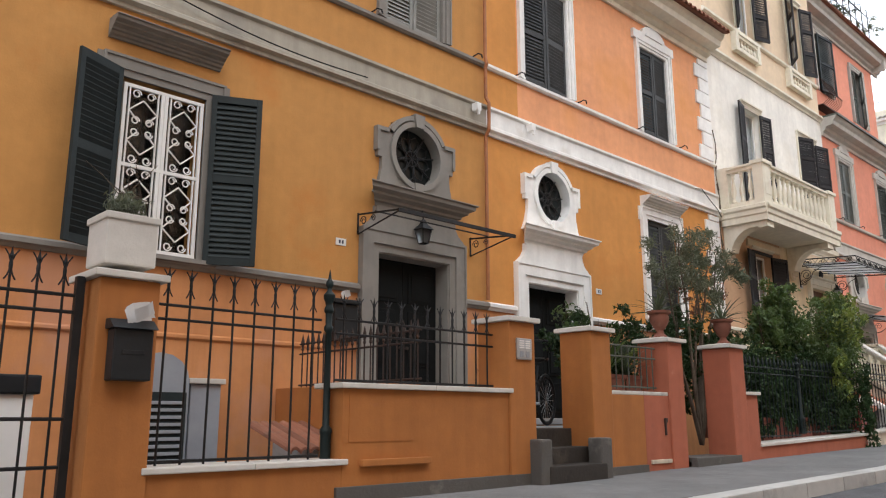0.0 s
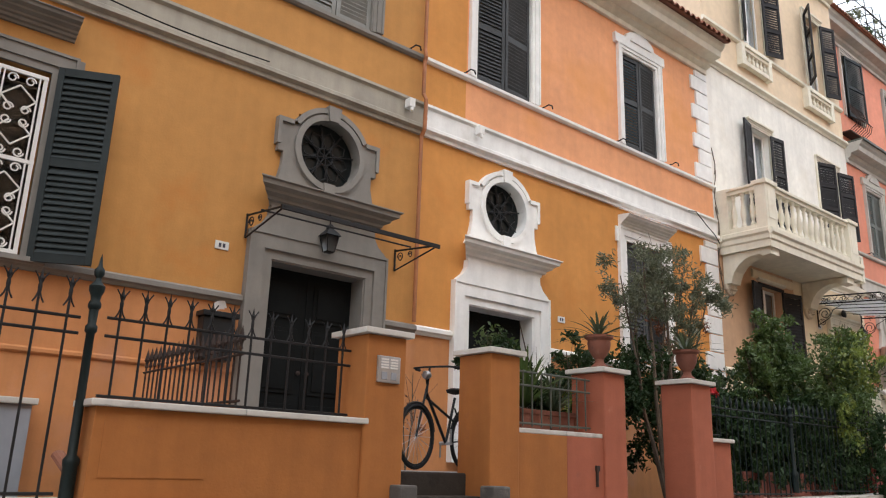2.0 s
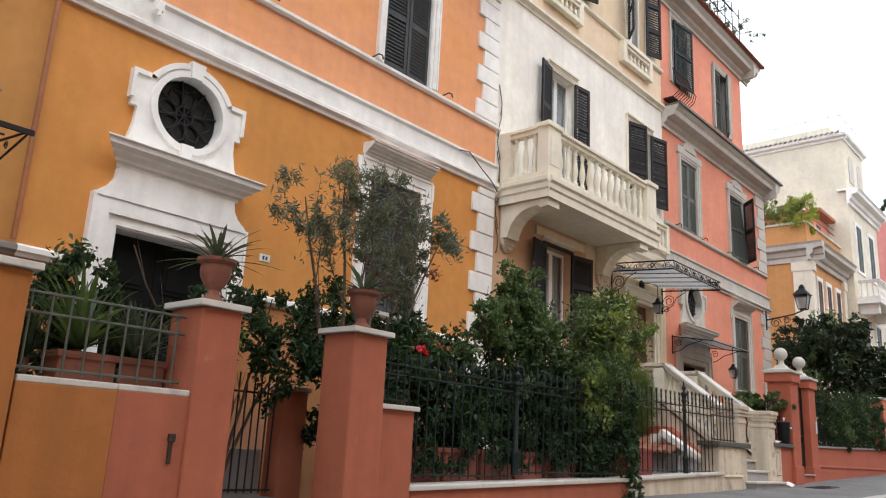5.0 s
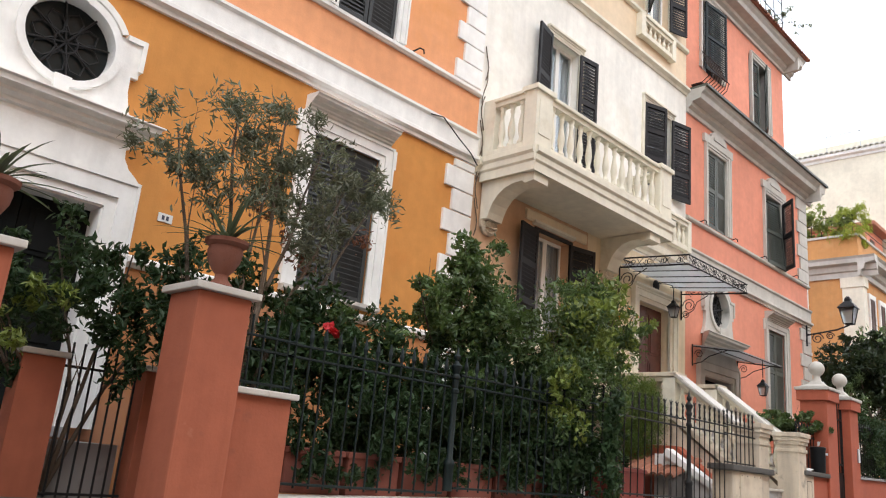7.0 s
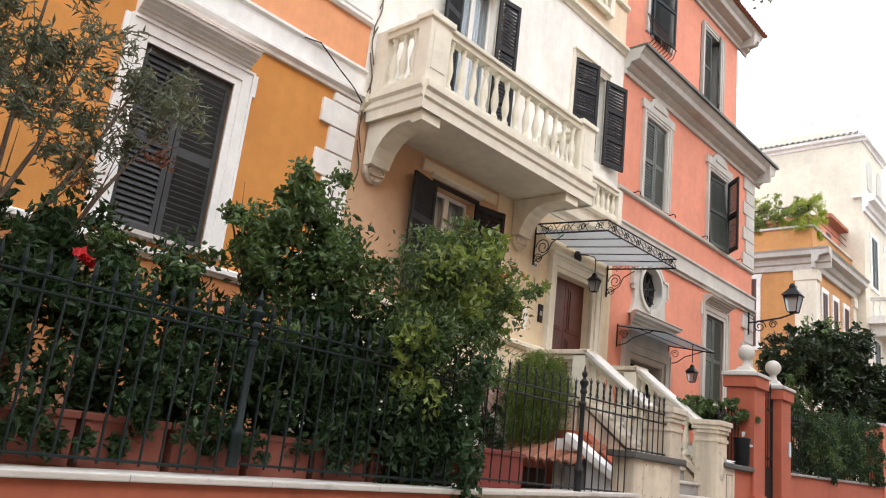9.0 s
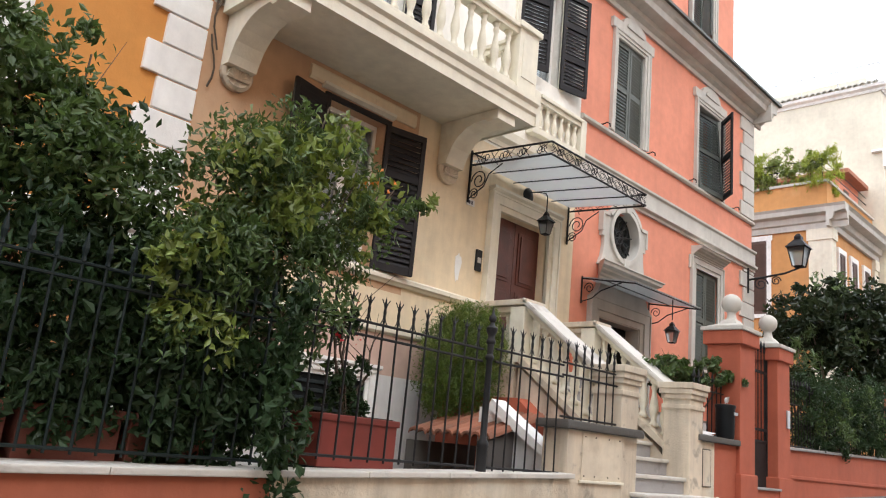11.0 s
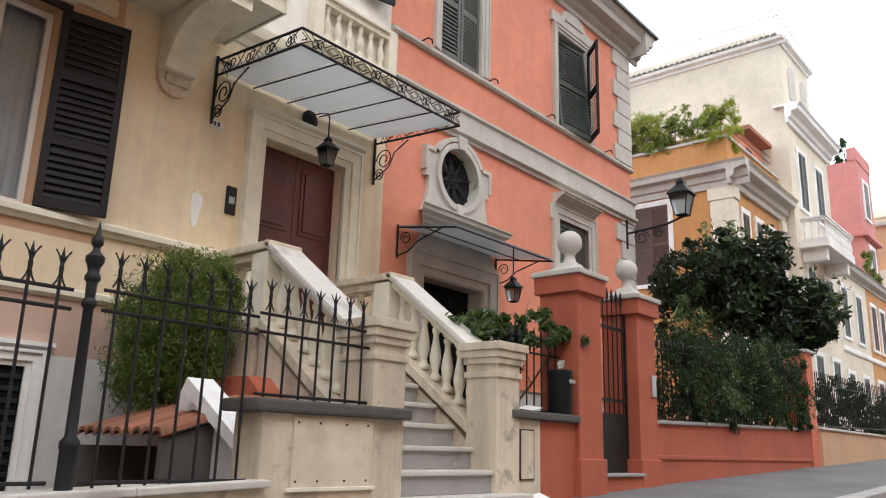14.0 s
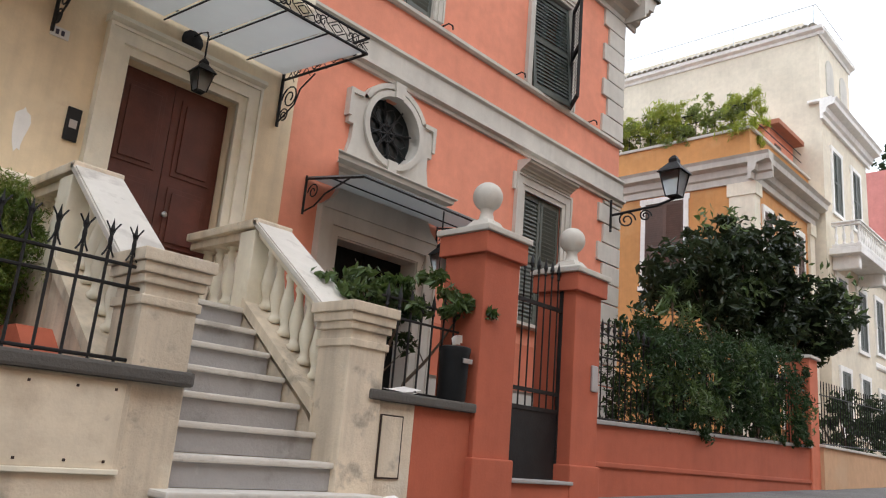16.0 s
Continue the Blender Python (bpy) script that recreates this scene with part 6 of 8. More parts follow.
for x in (-3.16, -0.94):
    bm = bmesh.new()
    rod(bm, (x, -0.02, 3.40), (x, -0.95, 3.30), 0.014, seg=6)
    rod(bm, (x, -0.02, 3.12), (x, -0.02, 3.42), 0.014, seg=6)
    rod(bm, (x, -0.02, 3.12), (x, -0.92, 3.29), 0.012, seg=6)
    tube(bm, [(x, -0.14 + 0.07 * (1 - i * 0.04) * math.cos(i * 0.5), 3.29 + 0.07 * (1 - i * 0.04) * math.sin(i * 0.5)) for i in range(20)], 0.008, 5)
    tube(bm, [(x, -0.36 + 0.05 * (1 - i * 0.04) * math.cos(i * 0.5), 3.29 + 0.05 * (1 - i * 0.04) * math.sin(i * 0.5)) for i in range(20)], 0.007, 5)
    part("bracket", bm, "iron", canopy)
bm = bmesh.new()
box(bm, -3.20, -0.90, -0.945, -0.915, 3.262, 3.315, 0.004)
rod(bm, (-3.20, -0.45, 3.36), (-1.0, -0.45, 3.36), 0.012, seg=6)
part("frame", bm, "iron", canopy)

# ---- lamps ----


def lantern(x, y, z, s, label, name="wall_lantern", hang=None, group="lanterns"):
    """A four-sided lantern whose body starts at height z."""
    lamp = thing(name, label, "lamp", group)
    bm = bmesh.new()
    lathe(bm, [(0.055 * s, 0.0), (0.075 * s, 0.02 * s), (0.04 * s, 0.0)], (x, y, z), square=True)
    part("base", bm, "iron", lamp)
    bm = bmesh.new()
    lathe(bm, [(0.15 * s, 0.30 * s), (0.13 * s, 0.33 * s), (0.05 * s, 0.43 * s), (0.05 * s, 0.47 * s), (0.02 * s, 0.52 * s)], (x, y, z), square=True)
    part("cap", bm, "iron", lamp)
    bm = bmesh.new()
    for sx in (-1, 1):
        for sy in (-1, 1):
            rod(bm, (x + sx * 0.07 * s, y + sy * 0.07 * s, z + 0.01), (x + sx * 0.125 * s, y + sy * 0.125 * s, z + 0.31 * s), 0.009 * s, seg=5)
    part("cage", bm, "iron", lamp)
    bm = bmesh.new()
    lathe(bm, [(0.064 * s, 0.015 * s), (0.118 * s, 0.30 * s)], (x, y, z), square=True)
    part("glass", bm, "lamp_glass", lamp).visible_shadow = False
    bm = bmesh.new()
    if hang:
        tube(bm, hang, 0.010, 6)
        part("arm", bm, "iron", lamp)
    else:
        bm.free()
    return lamp


lantern(12.97, -0.50, 3.83, 0.7, "black lantern hanging from an iron arm above the door", hang=[(13.02, -0.02, 4.54), (13.01, -0.12, 4.58), (12.99, -0.30, 4.55), (12.975, -0.46, 4.50), (12.97, -0.50, 4.44), (12.97, -0.50, 4.17)])
bm = bmesh.new()
lathe(bm, [(0.02, 0.0), (0.12, 0.01), (0.12, 0.03), (0.05, 0.07)], seg=12)
bmesh.ops.rotate(bm, verts=bm.verts[:], cent=(0, 0, 0), matrix=Matrix.Rotation(radians(90), 3, "X"))
bmesh.ops.translate(bm, verts=bm.verts[:], vec=(13.02, -0.06, 4.54))
rose = part("lamp_rosette", bm, "iron", None, smooth=True)
tagged(rose, "black iron wall rosette above the door", "rosette")
lantern(-2.12, -0.22, 3.10, 0.72, "grey metal lantern under the door cornice", hang=[(-2.12, -0.08, 3.56), (-2.12, -0.20, 3.60), (-2.12, -0.22, 3.46)])
lantern(16.05, -1.0, 2.66, 0.7, "black lantern hanging below the glass canopy", hang=[(16.05, -1.0, 3.06), (16.05, -1.0, 3.42)])

street = lantern(21.95, -1.02, 5.35, 1.55, "black street lantern on a scrolled wall bracket", "street_lamp", group="street lamps")
bm = bmesh.new()
tube(bm, [(21.45, -0.05, 5.02), (21.6, -0.4, 5.10), (21.80, -0.75, 5.20), (21.95, -1.02, 5.34)], 0.025, 6)
rod(bm, (21.42, -0.06, 4.7), (21.42, -0.06, 5.3), 0.025, seg=6)
for t, r in ((0.25, 0.16), (0.55, 0.11)):
    c = Vector((21.45, -0.05, 4.86)).lerp(Vector((21.95, -1.02, 5.15)), t)
    dd = Vector((0.5, -0.97, 0)).normalized()
    tube(bm, [c + dd * (r * (1 - i * 0.035) * math.cos(i * 0.5)) + Vector((0, 0, r * (1 - i * 0.035) * math.sin(i * 0.5))) for i in range(22)], 0.016, 5)
part("bracket", bm, "iron", street)

# ---- small fixtures on walls and pillars ----
mail = thing("letter_box", "black enamel letter box stuffed with papers on a pillar", "letter box", "letter boxes")
part("body", boxed(-7.50, -7.22, PF - 0.16, PF - 0.03, 0.88, 1.24, 0.012), "mail_black", mail)
bm = bmesh.new()
f = [[bm.verts.new((x, y, z)) for y, z in ((PF - 0.19, 1.24), (PF - 0.03, 1.24), (PF - 0.03, 1.31), (PF - 0.10, 1.31))] for x in (-7.52, -7.20)]
bm.faces.new(f[0])
bm.faces.new(f[1][::-1])
for i in range(4):
    bm.faces.new((f[0][i], f[0][(i + 1) % 4], f[1][(i + 1) % 4], f[1][i]))
part("lid", bm, "mail_black", mail)
part("slot", boxed(-7.44, -7.28, PF - 0.166, PF - 0.158, 1.06, 1.09, 0.003), "iron", mail)


def papers(x, y, z, n, label, size=1.0, flat=1.0):
    p = thing("papers", label, "paper")
    for k in range(n):
        bm = bmesh.new()
        a = [[bm.verts.new((0.22 * u + 0.01 * math.sin(3 * v + k), 0.03 * math.sin(u * 3 + k) + 0.05 * v, 0.16 * v + 0.03 * math.sin(u * 2.5 + k))) for v in (0, 0.5, 1)] for u in (0, 0.33, 0.66, 1)]
        for i in range(3):
            for j in range(2):
                bm.faces.new((a[i][j], a[i + 1][j], a[i + 1][j + 1], a[i][j + 1]))
        s = part("sheet", bm, "paper", p)
        s.location, s.rotation_euler = (x + 0.03 * k, y - 0.012 * k, z + 0.01 * k), (radians((20 + 12 * k) * flat - 74 * (1 - flat)), radians((-18 - 14 * k) * flat), radians(12 * k))
        s.scale = (size, size, size)
    return p


papers(-7.40, PF - 0.14, 1.24, 3, "crumpled white leaflets stuck in the letter box", 0.8)
mail = thing("letter_box", "dark grey letter box with papers on the house wall", "letter box", "letter boxes")
part("body", boxed(-3.62, -3.24, -0.17, 0.0, 1.62, 2.10, 0.015), "mail_black", mail)
part("lid", boxed(-3.65, -3.21, -0.21, 0.0, 2.10, 2.16, 0.012), "mail_black", mail)
papers(-3.50, -0.16, 2.15, 2, "white papers on top of the wall letter box", 0.55)

plate_ob = thing("bell_plate", "brushed steel bell plate with name tags and speaker grilles", "doorbell")
part("plate", boxed(-3.18, -2.94, PF - 0.055, PF - 0.03, 1.24, 1.47, 0.006), "steel", plate_ob)
for r in range(4):
    for c in range(2):
        part("name_tag", boxed(-3.15 + c * 0.10, -3.07 + c * 0.10, PF - 0.060, PF - 0.054, 1.36 + r * 0.024, 1.375 + r * 0.024, 0.002), "paper", plate_ob)
for x in (-3.14, -3.04):
    part("speaker_grille", boxed(x, x + 0.06, PF - 0.059, PF - 0.054, 1.265, 1.33, 0.003), "metal_box", plate_ob)


def number_plate(x, z, y=-0.012):
    p = thing("number_plate", "small white enamel plate with two dark bars", "sign", "number plates")
    part("plate", boxed(x, x + 0.17, y, 0.0, z, z + 0.10, 0.004), "blue_enamel", p)
    for k in (0.045, 0.095):
        part("mark", boxed(x + k, x + k + 0.03, y - 0.003, y + 0.002, z + 0.025, z + 0.075, 0.001), "ink", p)


number_plate(-3.52, 2.92)
number_plate(2.40, 2.88)
number_plate(11.70, 4.02)
bell = thing("bell_plate", "dark metal doorbell plate on the cream wall", "doorbell")
part("plate", boxed(11.99, 12.12, -0.03, 0.0, 3.10, 3.42, 0.012), "mail_black", bell)
part("name_tag", boxed(12.02, 12.09, -0.035, -0.028, 3.22, 3.30, 0.003), "steel", bell)
bm = bmesh.new()
rng = random.Random(5)
outline = [(11.64 + 0.05 * (1 + 0.5 * rng.random()) * math.cos(a) * (1 + 0.25 * math.sin(3 * a)), 3.07 + 0.20 * (0.85 + 0.3 * rng.random()) * math.sin(a)) for a in (k * math.tau / 18 for k in range(18))]
plate(bm, outline, -0.004, 0.0)
tagged(part("plaster_patch", bm, "white_trim"), "white filler patch on the cream plaster", "patch", kind="structure")
bin_ob = thing("waste_bin", "black metal waste bin fixed beside the red pillar", "bin")
bm = bmesh.new()
lathe(bm, [(0.11, 0.0), (0.125, 0.02), (0.135, 0.42), (0.145, 0.44), (0.145, 0.47), (0.12, 0.48)], (14.70, -2.56, 1.07), 18)
part("body", bm, "mail_black", bin_ob, smooth=True)
part("label_plate", boxed(14.64, 14.76, -2.722, -2.71, 1.40, 1.44, 0.003), "steel", bin_ob)
papers(14.64, -2.58, 1.53, 2, "waste paper sticking out of the bin", 0.5)
papers(13.98, -2.66, 1.08, 2, "flattened white paper on the stone cap", 1.0, 0.1)
litter = papers(13.62, -3.02, 0.20, 2, "crumpled white paper on the pavement by the steps", 0.9, 0.25)
bm = bmesh.new()
box(bm, 14.0, 15.0, -3.55, -3.15, ground_z(14.5) - 0.02, ground_z(14.5) + 0.012, 0.004)
for k in range(9):
    box(bm, 14.06 + k * 0.1, 14.10 + k * 0.1, -3.5, -3.2, ground_z(14.5) + 0.012, ground_z(14.5) + 0.018)
cover = part("manhole_cover", bm, "iron_rust")
cover.rotation_euler = (0, -0.028, 0)
tagged(cover, "dark iron drain cover in the pavement", "drain cover")
cover.location = (0, 0, -14.5 * math.sin(0.028))

# hooks that hold shutters back, small brackets and a ball lamp
hooks = [(-3.0, 6.55), (-0.85, 6.55), (0.25, 6.56), (2.05, 6.56), (4.10, 6.56), (5.80, 6.56), (15.05, 6.53), (16.70, 6.53), (18.45, 6.53), (20.6, 6.53)]
for x, z in hooks:
    bm = bmesh.new()
    tube(bm, [(x, 0, z), (x, -0.08, z), (x + 0.03, -0.13, z + 0.03), (x + 0.10, -0.14, z + 0.03), (x + 0.12, -0.14, z - 0.03)], 0.013, 5)
    tagged(part("shutter_hook", bm, "iron"), "black iron shutter hook on the sill course", "hook", "shutter hooks")
for x in (-0.95, 0.42):
    bm = bmesh.new()
    box(bm, x, x + 0.10, -0.22, -0.09, 5.52, 5.66, 0.012)
    rod(bm, (x + 0.05, -0.20, 5.46), (x + 0.05, -0.20, 5.53), 0.025, seg=8)
    tagged(part("junction_box", bm, "white_trim"), "small painted junction box on the string course", "box", "junction boxes")
bm = bmesh.new()
pts = [(-6.2 + 0.22 * k, -0.115, 5.60 - 0.10 * math.sin(k / 14 * math.pi) - 0.012 * k) for k in range(15)]
tube(bm, pts, 0.010, 5)
tagged(part("wall_cable", bm, "iron"), "black cable sagging along the grey string course", "cable")
bm = bmesh.new()
tube(bm, [(6.2, -0.12, 5.66), (6.45, -0.14, 5.70), (6.8, -0.14, 5.50), (7.1, -0.15, 5.34), (7.3, -0.13, 5.2)], 0.010, 5)
tagged(part("wall_cable", bm, "iron"), "black cable hanging over the white string course", "cable")
bm = bmesh.new()
for k in range(7):
    tube(bm, [(7.44 + 0.05 * math.sin(k * 2.1 + j * 0.9), -0.03, 4.1 + k * 0.45 + j * 0.12) for j in range(6)], 0.012, 4)
tagged(part("dry_vine", bm, "bark"), "dry brown creeper stems on the cream wall edge", "creeper")

# ---- light well below the grey-trimmed house ----
cab = thing("meter_cabinet", "grey metal cabinet with an arched top", "cabinet")
bm = bmesh.new()
arch = [(-6.30, -0.40), (-5.62, -0.40), (-5.62, 1.02)] + [(-5.96 + 0.34 * math.cos(a), 1.02 + 0.30 * math.sin(a)) for a in (math.pi * k / 8 for k in range(1, 8))] + [(-6.30, 1.02)]
plate(bm, arch, -0.30, -0.002)
part("body", bm, "metal_box", cab)
part("louvre", boxed(-6.26, -5.66, -0.34, -0.30, -0.35, 0.90, 0.006), "shutter_green", cab)
for k in range(15):
    part("slat", boxed(-6.22, -5.70, -0.365, -0.335, -0.28 + k * 0.075, -0.245 + k * 0.075, 0.004), "metal_box", cab)
cab = thing("meter_cabinet", "pale grey service cabinet beside the arched one", "cabinet")
part("body", boxed(-5.58, -5.22, -0.26, -0.002, -0.4, 1.00, 0.012), "metal_box", cab)
part("lid", boxed(-5.62, -5.18, -0.30, -0.002, 1.00, 1.06, 0.010), "stone_trim", cab)
cab = thing("service_box", "white and black service box in the light well", "cabinet")
part("body", boxed(-7.9, -7.5, -1.4, -1.1, -0.4, 0.82, 0.012), "window_white", cab)
part("lid", boxed(-7.94, -7.46, -1.44, -1.06, 0.82, 0.98, 0.02), "mail_black", cab)
band(house_grey, "base_moulding", -15.0, -3.14, 1.50, [(0.012, 0.0), (0.03, 0.02), (0.03, 0.05), (0.012, 0.07)], "ochre_base")
shade = thing("tile_canopy", "small canopy of clay tiles above a basement opening", "canopy", "tile canopies")
bm = bmesh.new()


def tile_row(bm, x0, x1, y0, y1, z0, z1, n):
    for i in range(n):
        x = x0 + (i + 0.5) * (x1 - x0) / n
        rr = (x1 - x0) / n * 0.55
        ring = [[bm.verts.new((x + rr * math.cos(math.pi * k / 6), y, z + rr * 0.9 * math.sin(math.pi * k / 6))) for k in range(7)] for y, z in ((y0, z0), (y1, z1))]
        inn = [bm.verts.new((x + rr * 0.75 * math.cos(math.pi * k / 6), y0, z0 + rr * 0.65 * math.sin(math.pi * k / 6) - 0.01)) for k in range(7)]
        for k in range(6):
            bm.faces.new((ring[0][k], ring[0][k + 1], ring[1][k + 1], ring[1][k]))
            bm.faces.new((inn[k], inn[k + 1], ring[0][k + 1], ring[0][k]))


tile_row(bm, -5.1, -4.36, -1.55, -0.7, 0.28, 0.54, 6)
part("tiles", bm, "clay_tile", shade)
part("support", boxed(-5.2, -4.36, -1.35, -0.7, -0.4, 0.08), "dark_stone", shade)

# ---- basement front of the cream house ----
shade = thing("tile_canopy", "canopy of red clay tiles over the basement entrance", "canopy", "tile canopies")
bm = bmesh.new()
tile_row(bm, -1.88, -0.62, 10.42, 11.38, 0.72, 1.02, 9)
for v in bm.verts:
    v.co.x, v.co.y = v.co.y, v.co.x
part("tiles", bm, "clay_tile", shade)
bm = bmesh.new()
plate(bm, [(10.46, 0.42), (10.46, 0.70), (11.10, 0.90), (11.10, 0.30), (10.86, 0.36), (10.64, 0.42)], -1.84, -1.78)
part("support", bm, "dark_render", shade)
# dark slab added where the basement opening is only unlit
tagged(part("basement_wall", boxed(10.40, 11.66, -0.75, -0.62, -0.4, 0.64), "dark_stone"), "dark slab standing for the unlit basement opening below the tiles", "wall", kind="structure")


def side_wall(name, x0, x1, outline, mat, label, category):
    """A wall along y with a sloping outline (y, z)."""
    bm = bmesh.new()
    f = [[bm.verts.new((x, y, z)) for y, z in outline] for x in (x0, x1)]
    n = len(outline)
    bm.faces.new(f[0])
    bm.faces.new(f[1][::-1])
    for i in range(n):
        bm.faces.new((f[0][i], f[0][(i + 1) % n], f[1][(i + 1) % n], f[1][i]))
    tagged(part(name, bm, mat), label, category, kind="structure")


side_wall("sloped_coping", 10.78, 11.02, ((-1.50, 1.08), (-1.56, 1.18), (-2.62, 0.50), (-2.62, 0.41)), "white_trim", "white sloping coping of the basement stair wall", "coping")
side_wall("basement_stair_wall", 11.50, 11.748, ((-2.36, -0.2), (-2.36, 0.52), (-2.20, 0.60), (-1.35, 1.26), (-0.02, 1.26), (-0.02, -0.2)), "brick_red", "red rendered side of the stair above the basement", "wall")
side_wall("basement_parapet", 10.88, 10.99, ((-2.60, -0.3), (-2.60, 0.42), (-1.52, 1.09), (-1.30, 1.09), (-1.30, -0.3)), "limewash", "whitewashed parapet of the basement stairs", "parapet")
win = thing("basement_window", "dark basement window in a white moulded frame", "window")
bm = bmesh.new()
architrave(bm, 8.95, 10.17, 0.10, 1.27, 0.13, 0.06)
moulding(bm, 8.74, 10.38, [(0.05, 0.0), (0.09, 0.02), (0.09, 0.06)], 0.0, 1.43)
part("frame", bm, "white_trim", win)
# solid near-black sheet on the uncut wall, stands for the unlit opening
part("grille", boxed(8.95, 10.17, -0.012, -0.002, 0.10, 1.27), "wood_dark", win)
for k in range(11):
    part("slat", boxed(8.97, 10.15, -0.03, -0.012, 0.16 + k * 0.1, 0.20 + k * 0.1, 0.004), "shutter_green", win)

# ---- pots and planters ----


def agave_pot(x, y, z, seed):
    rng = random.Random(seed)
    pot = thing("agave_pot", "terracotta urn planted with a spiky agave", "plant pot", "agave pots")
    bm = bmesh.new()
    lathe(bm, [(0.105, 0.0), (0.105, 0.03), (0.085, 0.05), (0.052, 0.085), (0.050, 0.12), (0.085, 0.16), (0.125, 0.235), (0.135, 0.30), (0.128, 0.335), (0.165, 0.36), (0.168, 0.39), (0.140, 0.385), (0.13, 0.365)], (x, y, z), 20)
    part("urn", bm, "terracotta", pot, smooth=True)
    bm = bmesh.new()
    for k in range(38):
        a = k * 2.4 + rng.uniform(-0.2, 0.2)
        up = rng.uniform(0.25, 1.25)
        ln = rng.uniform(0.26, 0.60)
        w = rng.uniform(0.016, 0.027)
        pts = []
        for i in range(6):
            t = i / 5
            r = ln * t * math.cos(up) * (1 + 0.2 * t)
            h = ln * t * math.sin(up) - 0.16 * t * t
            pts.append((Vector((x + r * math.cos(a), y + r * math.sin(a), z + 0.36 + h)), w * (1 - t) ** 0.6 * (0.7 + 0.6 * t)))
        d = Vector((-math.sin(a), math.cos(a), 0))
        rows = [[bm.verts.new(p - d * ww), bm.verts.new(p + Vector((0, 0, -0.3 * ww))), bm.verts.new(p + d * ww)] for p, ww in pts]
        for u, v in zip(rows, rows[1:]):
            bm.faces.new((u[0], u[1], v[1], v[0]))
            bm.faces.new((u[1], u[2], v[2], v[1]))
    part("leaves", bm, "leaf_blue", pot)


agave_pot(0.12, -2.66, 1.69, 3)
agave_pot(1.76, -2.75, 1.70, 8)


def trough(x0, x1, y0, y1, z0, z1, mat, label):
    t = thing("planter", label, "planter", "planters")
    bm = bmesh.new()
    box(bm, x0, x1, y0, y1, z0, z1, 0.015)
    box(bm, x0 - 0.015, x1 + 0.015, y0 - 0.015, y1 + 0.015, z1 - 0.05, z1 + 0.004, 0.010)
    part("trough", bm, mat, t)
    part("soil", boxed(x0 + 0.03, x1 - 0.03, y0 + 0.03, y1 - 0.03, z1 - 0.01, z1 + 0.012), "soil", t)
    return t


trough(-7.55, -7.17, -2.84, -2.46, 1.72, 2.10, "planter_white", "square pale concrete planter on the pillar")
trough(-1.0, -0.55, -2.5, -2.2, 0.95, 1.18, "terracotta", "red clay trough behind the railing")
trough(-0.52, -0.14, -2.5, -2.2, 0.95, 1.18, "terracotta", "red clay trough behind the railing")
part_shelf = part("plant_shelf", boxed(-1.40, -0.12, -2.56, -2.1, 0.4, 0.95, 0.01), "garden_ochre")
tagged(part_shelf, "rendered shelf behind the garden wall", "shelf", kind="structure")
trough(7.62, 8.42, -2.55, -2.15, 0.36, 0.76, "planter_red", "dark red plastic trough behind the fence")
for k in range(6):
    trough(2.75 + k * 0.68, 3.37 + k * 0.68, -2.48, -2.1, 0.25, 0.62, "clay_dark", "dark red clay trough behind the railing")
trough(2.68, 3.0, -2.1, -1.8, 0.3, 0.95, "terracotta", "tall square clay pot behind the railing")

# ---- bicycle ----
bike = thing("bicycle", "dark city bicycle leaning beside the ochre door wall", "bicycle")


def wheel(cx, cy, cz, r, ang):
    d = Vector((math.cos(ang), math.sin(ang), 0))
    up = Vector((0, 0, 1))
    c = Vector((cx, cy, cz))
    bm = bmesh.new()
    tube(bm, [c + d * (r * math.cos(k * math.tau / 36)) + up * (r * math.sin(k * math.tau / 36)) for k in range(37)], 0.023, 8)
    w = part("tyre", bm, "rubber", bike, smooth=True)
    bm = bmesh.new()
    tube(bm, [c + d * ((r - 0.03) * math.cos(k * math.tau / 36)) + up * ((r - 0.03) * math.sin(k * math.tau / 36)) for k in range(37)], 0.009, 6)
    part("rim", bm, "mail_black", w)
    bm = bmesh.new()
    for k in range(18):
        a = k * math.tau / 18
        rod(bm, c, c + d * ((r - 0.03) * math.cos(a)) + up * ((r - 0.03) * math.sin(a)), 0.0022, seg=4)
    part("spokes", bm, "steel", w)
    bm = bmesh.new()
    tube(bm, [c + d * ((r + 0.035) * math.cos(a)) + up * ((r + 0.035) * math.sin(a)) for a in (radians(v) for v in range(10, 171, 10))], 0.014, 6)
    part("mudguard", bm, "mail_black", w)


ANG = radians(18)
bd = Vector((math.cos(ANG), math.sin(ANG), 0))
f0 = Vector((-1.66, -1.55, 0.87))
wheel(*f0, 0.33, ANG)
r0 = f0 + bd * 1.08
wheel(*r0, 0.33, ANG)
bb = f0 + bd * 0.62 + Vector((0, 0, -0.05))
head = f0 + bd * 0.18 + Vector((0, 0, 0.48))
seat = f0 + bd * 0.80 + Vector((0, 0, 0.48))
bm = bmesh.new()
for a, b, r in ((f0, head + Vector((0, 0, 0.05)), 0.014), (head, bb, 0.018), (head + Vector((0, 0, -0.05)), seat + Vector((0, 0, -0.28)), 0.016), (bb, seat, 0.016), (bb, r0, 0.010), (seat + Vector((0, 0, -0.12)), r0, 0.010), (head, head + Vector((0, 0, 0.30)) + bd * 0.05, 0.014)):
    rod(bm, a, b, r, seg=8)
part("frame", bm, "mail_black", bike)
bm = bmesh.new()
hb = head + Vector((0, 0, 0.30)) + bd * 0.05
side = Vector((-bd.y, bd.x, 0))
